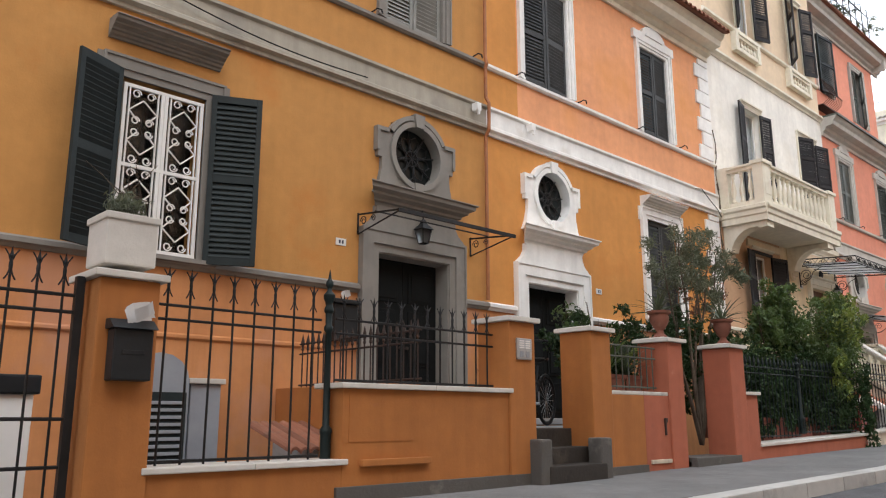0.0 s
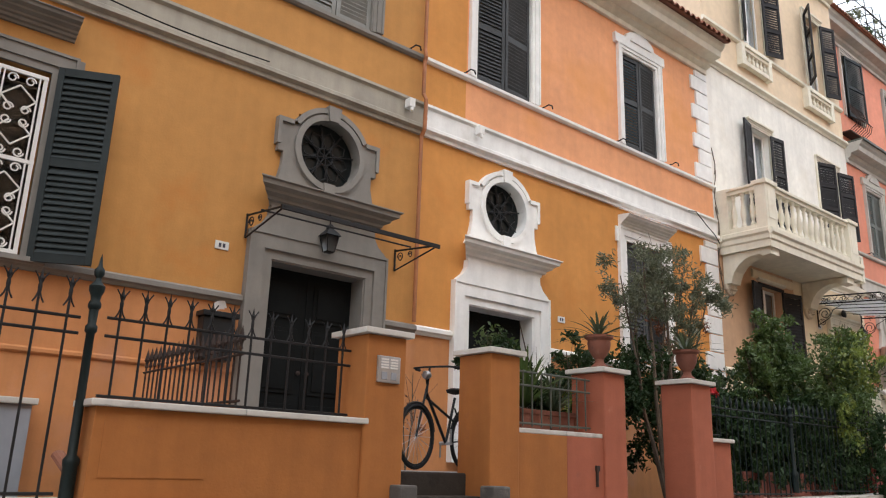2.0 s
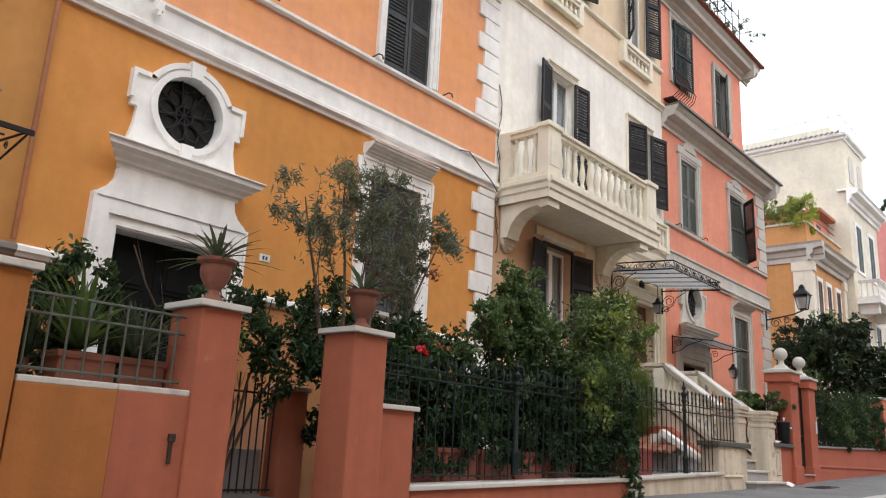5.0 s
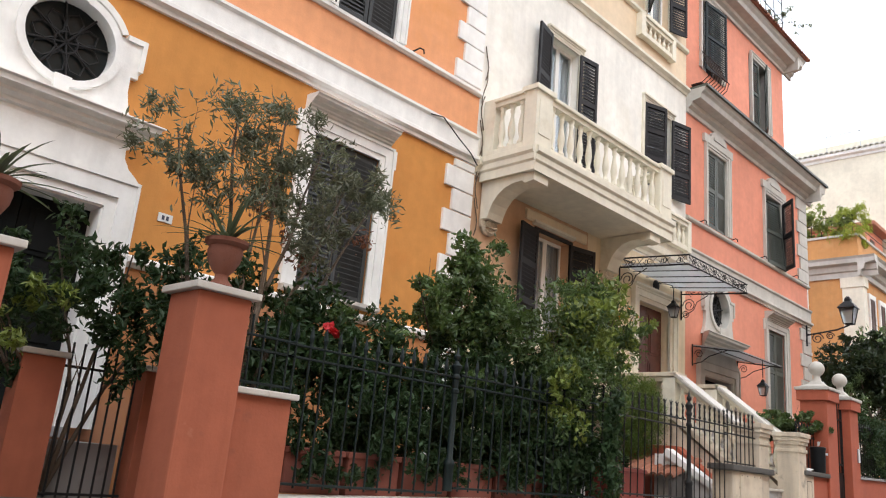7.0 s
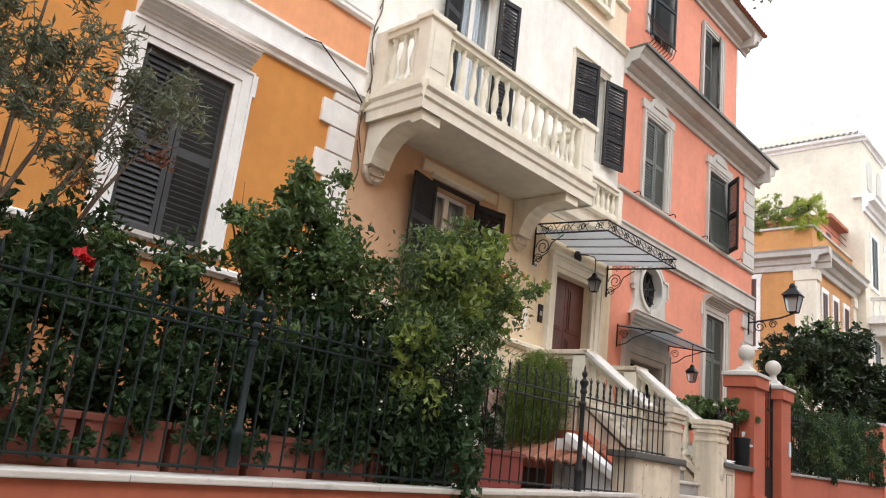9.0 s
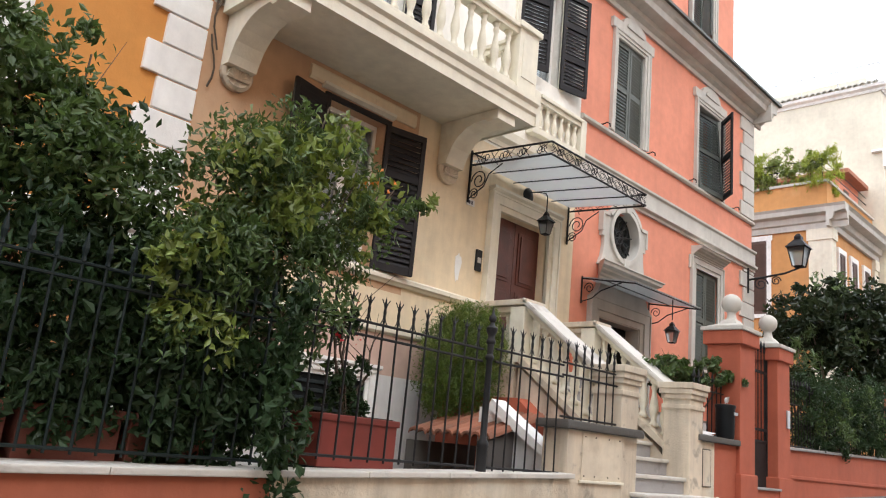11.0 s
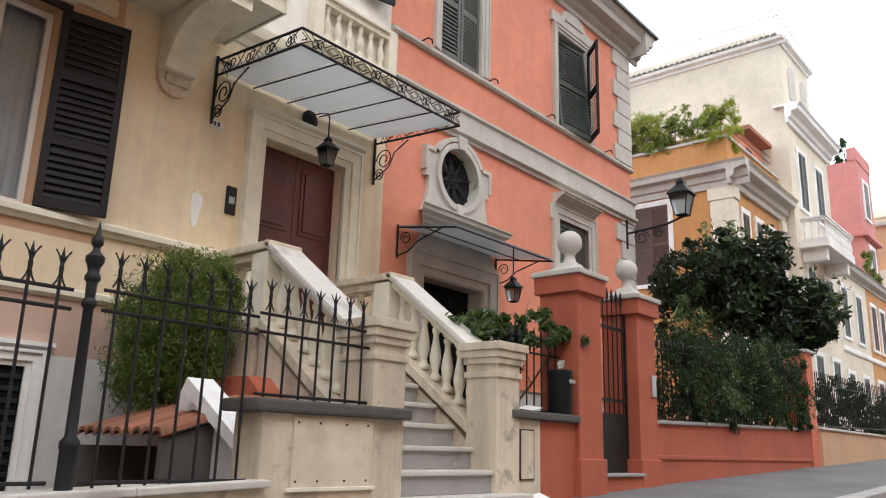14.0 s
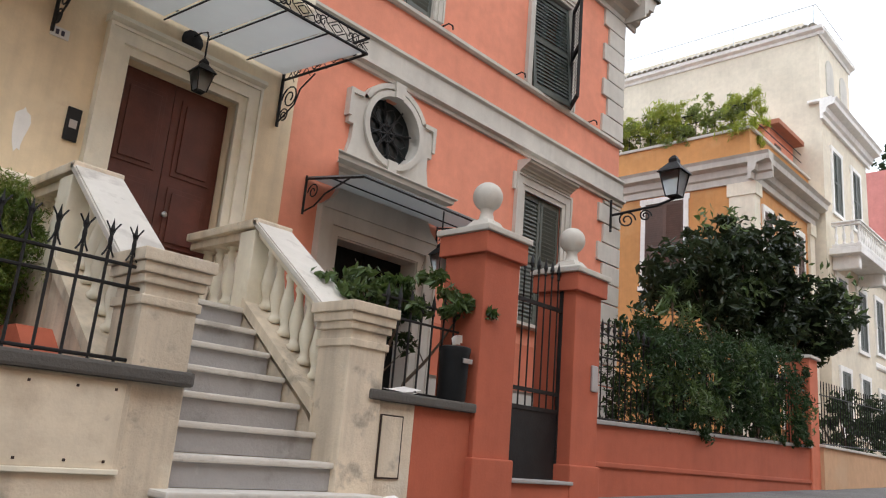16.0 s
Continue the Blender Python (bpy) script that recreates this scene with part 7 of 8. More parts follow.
tube(bm, [hb - side * 0.28 + bd * 0.16, hb - side * 0.24 + bd * 0.04, hb - side * 0.1, hb, hb + side * 0.1, hb + side * 0.24 + bd * 0.04, hb + side * 0.28 + bd * 0.16], 0.012, 6)
handlebar = part("handlebar", bm, "mail_black", bike)
for s in (-1, 1):
    bm = bmesh.new()
    rod(bm, hb + side * 0.265 * s + bd * 0.11, hb + side * 0.285 * s + bd * 0.22, 0.019, seg=8)
    part("grip", bm, "rubber", handlebar)
bm = bmesh.new()
lathe(bm, [(0.004, 0.0), (0.045, 0.012), (0.05, 0.05), (0.03, 0.09), (0.004, 0.10)], seg=12)
bmesh.ops.rotate(bm, verts=bm.verts[:], cent=(0, 0, 0), matrix=Matrix.Rotation(radians(90), 3, "Y"))
bmesh.ops.translate(bm, verts=bm.verts[:], vec=hb - bd * 0.12 + Vector((0, 0, -0.10)))
part("headlight", bm, "steel", bike, smooth=True)
bm = bmesh.new()
rod(bm, hb - bd * 0.08 + Vector((0, 0, -0.10)), head + Vector((0, 0, 0.10)), 0.008, seg=6)
part("headlight_bracket", bm, "mail_black", bike)
bm = bmesh.new()
lathe(bm, [(0.03, 0.0), (0.10, 0.02), (0.11, 0.05), (0.06, 0.07)], tuple(seat + Vector((0, 0, 0.04))), 12)
part("saddle", bm, "rubber", bike, smooth=True)
bm = bmesh.new()
rod(bm, bb - side * 0.08, bb + side * 0.08, 0.02, seg=8)
rod(bm, bb + side * 0.07, bb + side * 0.07 + Vector((0, 0, -0.16)), 0.010, seg=6)
rod(bm, bb - side * 0.07, bb - side * 0.07 + Vector((0, 0, 0.16)), 0.010, seg=6)
part("cranks", bm, "steel", bike)

# ---- houses further along the street ----


def far_window(house, axis, a0, a1, z0, z1, at, shut, surround="white_trim", open_leaf=0.0):
    """A shuttered window: axis 'y' on a front (plane y = at), 'x' on a side (plane x = at)."""
    bm = bmesh.new()
    for o0, o1, p0, p1 in ((a0 - 0.14, a0, z0, z1), (a1, a1 + 0.14, z0, z1), (a0 - 0.18, a1 + 0.18, z1, z1 + 0.16), (a0 - 0.2, a1 + 0.2, z0 - 0.12, z0)):
        if axis == "y":
            box(bm, o0, o1, at - 0.07, at + 0.02, p0, p1)
        else:
            box(bm, at - 0.07, at + 0.02, o0, o1, p0, p1)
    win = part("window", bm, surround, house)
    w = (a1 - a0) / 2
    me = shutter_mesh(w, z1 - z0, shut)
    if axis == "y":
        shared("shutter", me, win, (a0, at - 0.05, z0), (0, 0, radians(-open_leaf)))
        shared("shutter", me, win, (a1, at - 0.005, z0), (0, 0, radians(180 + open_leaf)))
    else:
        shared("shutter", me, win, (at - 0.05, a1, z0), (0, 0, radians(-90)))
        shared("shutter", me, win, (at - 0.005, a0, z0), (0, 0, radians(90)))


def set_back(ob, scale, shift):
    """Sets a far thing to its true size and distance along the street."""
    ob.scale, ob.location = scale, shift
    return ob


CORNER = ((0.70, 1.15, 1.20), (12.82, 1.95, 0.0))
BEYOND = ((1.07, 1.06, 1.09), (-0.56, 0.43, -0.06))
h5 = thing("house", "ochre corner house with pale pilasters and a roof terrace", "house")
part("wall", boxed(28.4, 36.4, -0.2, 8.0, -0.3, 8.1), "ochre_far", h5)
for b in ((28.32, 29.0, -0.28, 0.42), (35.6, 36.3, -0.28, 0.42)):
    bm = bmesh.new()
    box(bm, *b, 0.0, 7.95)
    box(bm, b[0] - 0.05, b[1] + 0.05, b[2] - 0.05, b[3] + 0.05, 7.6, 7.95)
    part("pilaster", bm, "cream_trim", h5)
bm = bmesh.new()
prof = [(0.10, 0.0), (0.10, 0.18), (0.20, 0.22), (0.24, 0.40), (0.48, 0.46), (0.50, 0.60), (0.58, 0.68)]
moulding(bm, 27.9, 36.4, prof, -0.2, 7.95)
moulding_y(bm, -0.78, 8.0, prof, 28.4, 7.95, -1)
box(bm, 28.4, 36.4, -0.2, 8.0, 7.95, 8.63)
part("eave", bm, "stone_trim", h5)
bm = bmesh.new()
box(bm, 28.42, 36.3, -0.15, 0.1, 8.63, 9.45)
box(bm, 28.42, 28.7, 0.1, 7.9, 8.63, 9.45)
part("parapet", bm, "ochre_far", h5)
bm = bmesh.new()
box(bm, 28.34, 36.3, -0.22, 0.16, 9.45, 9.53, 0.01)
box(bm, 28.34, 28.78, 0.16, 7.9, 9.45, 9.53, 0.01)
part("parapet_coping", bm, "stone_trim", h5)
bm = bmesh.new()
for k in range(22):
    rod(bm, (28.55, 0.0 + k * 0.36, 9.53), (28.55, 0.0 + k * 0.36, 10.25), 0.012, seg=5)
for z in (10.0, 10.25):
    rod(bm, (28.55, 0.0, z), (28.55, 7.8, z), 0.014, seg=5)
    rod(bm, (28.55, 0.0, z), (36.0, 0.0, z), 0.014, seg=5)
part("terrace_railing", bm, "iron", h5)
far_window(h5, "x", 1.75, 2.95, 5.4, 7.75, 28.4, "shutter_brown")
far_window(h5, "x", 4.6, 5.8, 5.4, 7.75, 28.4, "shutter_brown")
for x in (29.6, 31.6, 33.8):
    far_window(h5, "y", x, x + 0.95, 5.5, 7.35, -0.2, "shutter_brown")
    far_window(h5, "y", x, x + 0.95, 1.9, 3.9, -0.2, "shutter_brown")
roof_room = thing("roof_room", "small terracotta-coloured room on the roof terrace", "roof room")
part("wall", boxed(33.0, 36.3, 0.3, 5.0, 8.63, 10.6), "salmon", roof_room)
part("roof", boxed(32.7, 36.38, -0.05, 5.2, 10.6, 10.75, 0.02), "clay_tile", roof_room)
part("window", boxed(33.6, 34.4, 0.27, 0.31, 9.0, 10.2), "shutter_brown", roof_room)

set_back(h5, *CORNER)
set_back(roof_room, *CORNER)
h6 = thing("house", "tall pale house with white cornices beyond the ochre one", "house")
part("wall", boxed(36.4, 41.7, 0.8, 12.0, 0.0, 13.0), "white_far", h6)
part("wall", boxed(36.4, 40.0, 0.82, 12.0, 13.0, 16.0), "white_far", h6)
bm = bmesh.new()
moulding(bm, 36.2, 42.0, prof, 0.8, 12.6)
box(bm, 36.2, 42.0, 0.4, 1.2, 13.26, 13.34)
part("eave", bm, "white_trim", h6)
bm = bmesh.new()
p2 = [(0.05, 0.0), (0.08, 0.1), (0.22, 0.16), (0.25, 0.28)]
moulding(bm, 36.3, 40.1, p2, 0.82, 15.85)
moulding_y(bm, 0.6, 12.0, p2, 36.4, 15.85, -1)
part("cornice", bm, "white_trim", h6)
bm = bmesh.new()
tile_row(bm, 0.7, 12.0, 0, 0.5, 0, 0.12, 46)
bmesh.ops.rotate(bm, verts=bm.verts[:], cent=(0, 0, 0), matrix=Matrix.Rotation(radians(-90), 3, "Z"))
bmesh.ops.translate(bm, verts=bm.verts[:], vec=(36.1, 12.8, 16.13))
ob = part("roof_edge_tiles", bm, "stone_trim", h6)
ob["kind"] = "stuff"
bm = bmesh.new()
for k in range(8):
    rod(bm, (36.6, 1.0 + k * 1.5, 16.2), (36.6, 1.0 + k * 1.5, 17.2), 0.02, seg=5)
rod(bm, (36.6, 0.9, 17.2), (36.6, 12.0, 17.2), 0.02, seg=5)
rod(bm, (36.6, 0.9, 17.2), (39.8, 0.9, 17.2), 0.02, seg=5)
part("roof_railing", bm, "steel", h6)
for x in (37.1, 38.7):
    bm = bmesh.new()
    outline = [(x, 13.9), (x + 0.8, 13.9)] + [(x + 0.4 + 0.4 * math.cos(math.pi * k / 8), 14.9 + 0.4 * math.sin(math.pi * k / 8)) for k in range(9)] + [(x, 14.9)]
    plate(bm, outline, 0.78, 0.9)
    part("arched_window", bm, "stone_trim", h6)
for x in (37.3, 39.6):
    far_window(h6, "y", x, x + 0.95, 9.6, 11.8, 0.8, "shutter_grey")
    far_window(h6, "y", x, x + 0.95, 5.2, 7.3, 0.8, "shutter_grey")
    far_window(h6, "y", x, x + 0.95, 2.2, 4.2, 0.8, "shutter_grey")
bal = new("balcony")
bal.parent = h6
part("slab", boxed(36.6, 40.4, -0.2, 0.8, 7.9, 8.12, 0.02), "white_trim", bal)
balustrade_x(bal, 36.6, 40.4, -0.2, 8.12, 9.0, "white_trim", 14)
balustrade_y(bal, 36.6, -0.04, 0.7, 8.12, 9.0, "white_trim", 3)
for x in (36.9, 39.8):
    part("bracket", boxed(x, x + 0.3, -0.05, 0.8, 7.45, 7.9, 0.05), "white_trim", bal)
part("roof_parapet", boxed(36.95, 40.0, 1.5, 12.0, 16.0, 16.85, 0.03), "white_far", h6)

h7 = thing("house", "pink house with a roof terrace far along the street", "house")
part("wall", boxed(50.0, 53.0, 1.3, 12.0, 8.3, 15.4), "pink_far", h7)
part("cornice", boxed(49.8, 53.2, 1.05, 12.2, 11.4, 11.65, 0.05), "pink_far", h7)
part("parapet", boxed(49.95, 53.05, 1.25, 1.7, 15.4, 16.1, 0.05), "pink_far", h7)
for z in (9.1, 12.6):
    far_window(h7, "y", 51.0, 52.0, z, z + 1.9, 1.3, "shutter_stone")
shrub_roof = [(50.4, 1.9, 16.2, 0.6, 0.4, 0.6, 500), (51.6, 2.4, 16.3, 0.9, 0.5, 0.7, 500)]
for label, x0, x1, mat, shut in (("white low house between taller ones down the street", 41.7, 47.0, "white_far", "shutter_grey"),
                                 ("low orange house front down the street", 47.0, 51.0, "ochre_far", "shutter_brown"),
                                 ("low pink house front down the street", 51.0, 55.8, "salmon", "shutter_grey")):
    low = set_back(thing("house", label, "house", "low houses down the street"), *BEYOND)
    part("wall", boxed(x0, x1, 0.9, 10.0, 0.3, 8.35), mat, low)
    bm = bmesh.new()
    moulding(bm, x0, x1, [(0.05, 0.0), (0.08, 0.12), (0.30, 0.2), (0.34, 0.36), (0.42, 0.42)], 0.9, 8.2)
    box(bm, x0, x1, 0.9, 2.0, 8.35, 8.62)
    part("cornice", bm, "stone_trim", low)
    bm = bmesh.new()
    moulding(bm, x0, x1, [(0.04, 0.0), (0.08, 0.06), (0.08, 0.2), (0.03, 0.24)], 0.9, 4.85)
    part("string_course", bm, "white_trim", low)
    n = int((x1 - x0) / 1.9)
    for k in range(n):
        x = x0 + 0.6 + k * (x1 - x0 - 0.4) / n
        far_window(low, "y", x, x + 0.95, 5.5, 7.5, 0.9, shut)
        far_window(low, "y", x, x + 0.95, 1.9, 4.0, 0.9, shut)
h9 = thing("house", "cream house with a terrace at the far end of the street", "house")
part("wall", boxed(55.8, 66.0, 0.4, 12.0, 0.5, 10.8), "cream", h9)
bm = bmesh.new()
moulding(bm, 55.5, 66.0, prof, 0.4, 10.3)
part("cornice", bm, "cream_trim", h9)
for x in (55.75, 57.9, 60.4, 63.0):
    part("pilaster", boxed(x, x + 0.5, 0.3, 0.5, 0.5, 10.3, 0.02), "cream_trim", h9)
for k in range(4):
    for z in (3.4, 7.0):
        far_window(h9, "y", 56.6 + k * 2.4, 57.6 + k * 2.4, z, z + 2.0, 0.4, "shutter_grey")
part("attic", boxed(57.0, 66.0, 1.4, 12.0, 10.8, 13.6), "tan", h9)
part("attic_cornice", boxed(56.8, 66.0, 1.2, 12.0, 13.6, 13.85, 0.04), "stone_trim", h9)
for k in range(3):
    far_window(h9, "y", 57.8 + k * 2.6, 58.9 + k * 2.6, 11.3, 12.9, 1.4, "shutter_stone")
h10 = thing("house", "cream house closing the view along the street", "house")
part("wall", boxed(66.0, 130.0, -1.0, 12.0, 0.5, 17.0), "peach", h10)
part("cornice", boxed(65.8, 130.0, -1.4, 12.0, 16.5, 17.0, 0.05), "cream_trim", h10)
for k in range(5):
    for z in (5.0, 9.0, 13.0):
        far_window(h10, "y", 68 + k * 5, 69.2 + k * 5, z, z + 2.1, -1.0, "shutter_brown")
garden_wall(34.0, 80.0, 1.75, "tan", "far garden wall along the pavement", pieces=4, y0=-2.6, y1=-2.3)
for far_house in (h6, h7, h9, h10):
    set_back(far_house, *BEYOND)
# across the street behind the camera: unseen block added to dim the lower walls
opposite_light_block = thing("house", "unseen plain block across the street, added to cut low daylight", "house")
part("wall", boxed(-60, 60, -30, -21, -1.5, 17.0), "tan", opposite_light_block)
part("roof", boxed(-60, 60, -30.2, -20.7, 17.0, 17.3), "clay_tile", opposite_light_block)

# ---- plants ----


def leaf_mesh(name, blobs, size, mat, parent, seed, shell=0.55, aspect=0.5, droop=0.0, label="", loose=1.0):
    """Many small folded leaves in ellipsoids (x, y, z, rx, ry, rz, count)."""
    rng = np.random.default_rng(seed)
    centres, scale = [], []
    if loose:
        sprays = []
        for x, y, z, rx, ry, rz, n in blobs:
            count = max(6, n // 70)
            for k in range(count):
                d = rng.normal(size=3)
                d *= (0.35 + 0.72 * rng.random() ** 0.6) / (np.linalg.norm(d) + 1e-6)
                f = rng.uniform(0.16, 0.42) * loose
                sprays.append((x + d[0] * rx, y + d[1] * ry, z + d[2] * rz, rx * f + 0.03, ry * f + 0.03, rz * f + 0.03, int(n / count * rng.uniform(0.5, 1.5)) + 1))
        blobs = sprays
    for x, y, z, rx, ry, rz, n in blobs:
        d = rng.normal(size=(n, 3))
        d /= np.linalg.norm(d, axis=1)[:, None]
        clump = rng.normal(size=(max(5, n // 45), 3))
        clump /= np.linalg.norm(clump, axis=1)[:, None]
        pick = clump[rng.integers(0, len(clump), n)]
        d = d * 0.55 + pick * 0.75
        d /= np.linalg.norm(d, axis=1)[:, None] + 1e-6
        r = (shell + (1 - shell) * rng.random(n)) * (0.78 + 0.30 * (np.sin(pick[:, 0] * 9 + pick[:, 2] * 7) * 0.5 + 0.5)) * (1 + 0.10 * rng.normal(size=n))
        p = d * r[:, None] * np.array((rx, ry, rz)) + np.array((x, y, z))
        centres.append(p)
        scale.append(rng.uniform(0.6, 1.25, n))
    c = np.concatenate(centres)
    s = np.concatenate(scale)[:, None] * size
    n = len(c)
    a = rng.normal(size=(n, 3))
    a[:, 2] -= droop
    a /= np.linalg.norm(a, axis=1)[:, None]
    b = np.cross(a, rng.normal(size=(n, 3)))
    b /= np.linalg.norm(b, axis=1)[:, None] + 1e-9
    u = np.cross(a, b)
    base, tip = c - a * s, c + a * s
    l = c + b * s * aspect + u * s * 0.18 - a * s * 0.1
    r = c - b * s * aspect + u * s * 0.18 - a * s * 0.1
    verts = np.stack((base, l, tip, r), 1).reshape(-1, 3)
    k = np.arange(n) * 4
    faces = np.concatenate((np.stack((k, k + 1, k + 2), 1), np.stack((k, k + 2, k + 3), 1)))
    me = bpy.data.meshes.new(name)
    me.from_pydata(verts.tolist(), [], faces.tolist())
    me.materials.append(M[mat])
    ob = new(name, me)
    ob.parent = parent
    if label:
        ob["label"] = label
    return ob


def limbs(name, root, tops, r, parent, seed, mat="bark"):
    rng = random.Random(seed)
    bm = bmesh.new()
    root = Vector(root)
    for t in tops:
        t = Vector(t)
        m = root.lerp(t, 0.35) + Vector((rng.uniform(-0.1, 0.1), rng.uniform(-0.08, 0.08), 0.12))
        pts = [root.lerp(m, k / 3) for k in range(3)] + [m.lerp(t, k / 4) + Vector((rng.uniform(-0.03, 0.03), rng.uniform(-0.03, 0.03), 0)) for k in range(5)]
        for i, (p, q) in enumerate(zip(pts, pts[1:])):
            f0, f1 = 1 - i / len(pts), 1 - (i + 1) / len(pts)
            rod(bm, p, q, r * f0 + 0.004, r * f1 + 0.004, 6)
            if i > 2:
                side = q + Vector((rng.uniform(-0.25, 0.25), rng.uniform(-0.2, 0.2), rng.uniform(0.02, 0.28)))
                rod(bm, p, side, r * f1 * 0.5 + 0.003, 0.002, 4)
    return part(name, bm, mat, parent)


def shrub(label, layers, root, tops, r=0.02, seed=1, name="shrub", category="shrub", loose=1.0):
    """layers: (part name, blobs, leaf size, material, shell, aspect, droop)."""
    s = thing(name, label, category)
    limbs("branchwork" if name != "tree" else "trunk", root, tops, r, s, seed)
    for k, (nm, blobs, size, mat, shell, aspect, droop) in enumerate(layers):
        leaf_mesh(nm, blobs, size, mat, s, seed * 10 + k, shell, aspect, droop, loose=loose)
    return s


shrub("dense dark evergreen shrubs behind the iron railing", [
    ("crown", [(3.1, -2.05, 1.2, 0.55, 0.45, 0.8, 4200), (4.0, -2.05, 1.15, 0.6, 0.45, 0.85, 4600), (4.9, -2.1, 1.1, 0.6, 0.45, 0.8, 4200), (5.7, -2.1, 1.2, 0.6, 0.45, 0.9, 4200), (3.5, -1.7, 1.7, 0.7, 0.4, 0.55, 2600), (2.5, -1.5, 1.4, 0.5, 0.4, 0.8, 2400)], 0.05, "leaf_dark", 0.35, 0.45, 0.2),
    ("young_leaves", [(4.0, -2.1, 1.7, 0.7, 0.4, 0.35, 500), (5.2, -2.3, 1.4, 0.7, 0.35, 0.6, 600)], 0.04, "leaf_mid", 0.6, 0.45, 0.0),
    # dark leaves added before the troughs to stand for the shade there
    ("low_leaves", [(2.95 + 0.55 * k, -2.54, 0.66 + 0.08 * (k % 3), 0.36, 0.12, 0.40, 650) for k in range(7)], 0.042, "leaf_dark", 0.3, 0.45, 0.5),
    ("flowers", [(4.6, -2.45, 0.95, 0.9, 0.1, 0.35, 26)], 0.03, "flower_white", 0.6, 0.9, 0.0),
], (4.0, -1.9, 0.2), [(3.1, -2.0, 1.8), (3.6, -1.8, 2.0), (4.4, -2.0, 1.8), (5.2, -2.0, 1.9), (5.8, -2.0, 1.9)], 0.025, 11)
shrub("leafy green shrub rising above the railing", [
    ("crown", [(5.25, -2.1, 2.40, 0.50, 0.42, 0.62, 3400), (5.20, -2.1, 2.85, 0.34, 0.34, 0.34, 1100), (4.65, -2.1, 2.15, 0.36, 0.32, 0.34, 1000), (5.85, -2.05, 2.1, 0.45, 0.38, 0.5, 1700)], 0.042, "leaf_mid", 0.35, 0.5, 0.3),
    # inner leaves in a darker green, the crown's own shade as colour
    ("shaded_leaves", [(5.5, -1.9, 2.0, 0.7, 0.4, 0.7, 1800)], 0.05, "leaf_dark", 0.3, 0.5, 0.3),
], (5.5, -1.9, 0.2), [(5.1, -2.1, 3.05), (5.4, -2.0, 2.9), (4.4, -2.1, 2.5), (5.9, -2.0, 2.5), (5.6, -2.0, 3.05)], 0.025, 12, loose=1.35)
shrub("sprawling yellow-green creeper spilling over the wall", [
    ("crown", [(6.80, -2.45, 2.25, 0.52, 0.4, 0.62, 3000), (7.05, -2.4, 2.75, 0.42, 0.35, 0.42, 1300), (6.45, -2.6, 1.7, 0.5, 0.35, 0.7, 2300), (7.25, -2.5, 1.8, 0.48, 0.35, 0.7, 2000), (7.65, -2.45, 2.35, 0.38, 0.3, 0.45, 1000), (8.05, -2.42, 2.55, 0.36, 0.3, 0.32, 480), (7.6, -2.5, 1.5, 0.35, 0.3, 0.55, 500), (7.3, -2.4, 3.0, 0.45, 0.3, 0.24, 500)], 0.040, "leaf_mid", 0.3, 0.42, 0.5),
    ("bright_leaves", [(6.7, -2.65, 2.25, 0.5, 0.3, 0.6, 900), (7.0, -2.55, 2.85, 0.42, 0.3, 0.36, 620), (7.6, -2.5, 2.4, 0.36, 0.3, 0.34, 320), (8.1, -2.48, 2.55, 0.40, 0.28, 0.36, 240), (6.35, -2.8, 1.4, 0.5, 0.15, 0.5, 340)], 0.048, "leaf_light", 0.6, 0.5, 0.6),
    # darker copy of the foliage, added behind and below as its shade
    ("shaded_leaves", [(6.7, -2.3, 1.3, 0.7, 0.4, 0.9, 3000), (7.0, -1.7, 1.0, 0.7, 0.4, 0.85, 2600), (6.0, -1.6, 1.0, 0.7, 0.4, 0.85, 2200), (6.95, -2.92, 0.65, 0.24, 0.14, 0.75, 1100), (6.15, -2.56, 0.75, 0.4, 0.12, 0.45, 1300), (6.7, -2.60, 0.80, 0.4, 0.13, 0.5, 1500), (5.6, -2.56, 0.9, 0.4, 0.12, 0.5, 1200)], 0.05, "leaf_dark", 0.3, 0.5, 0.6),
    ("orange_flowers", [(7.95, -2.5, 2.72, 0.10, 0.12, 0.08, 8)], 0.03, "flower_orange", 0.6, 0.9, 0.0),
], (6.8, -2.3, 0.3), [(6.6, -2.5, 2.6), (7.1, -2.4, 3.1), (6.3, -2.6, 2.0), (7.3, -2.5, 2.3), (7.75, -2.45, 2.7), (8.2, -2.45, 2.8), (7.4, -2.4, 3.25)], 0.02, 13, loose=1.35)
shrub("grey-leaved olive tree behind the red pillars", [
    ("crown", [(2.1, -1.9, 3.2, 0.6, 0.5, 0.6, 1500), (2.75, -1.9, 3.5, 0.65, 0.5, 0.5, 1700), (3.3, -1.85, 3.1, 0.6, 0.45, 0.6, 1600), (3.75, -1.8, 3.3, 0.4, 0.4, 0.45, 800), (1.6, -1.9, 3.0, 0.35, 0.4, 0.5, 700), (2.9, -1.9, 2.7, 0.65, 0.4, 0.4, 1200)], 0.05, "leaf_olive", 0.25, 0.22, 0.1),
    ("dry_leaves", [(3.35, -1.6, 2.75, 0.6, 0.3, 0.5, 300)], 0.035, "leaf_dry", 0.2, 0.4, 0.3),
], (2.45, -1.9, 0.2), [(1.6, -1.9, 3.2), (2.1, -1.9, 3.7), (2.7, -1.8, 3.9), (3.1, -1.9, 3.5), (3.6, -1.8, 3.5), (2.5, -2.0, 3.0), (3.9, -1.8, 3.2)], 0.035, 14, "tree", "tree")
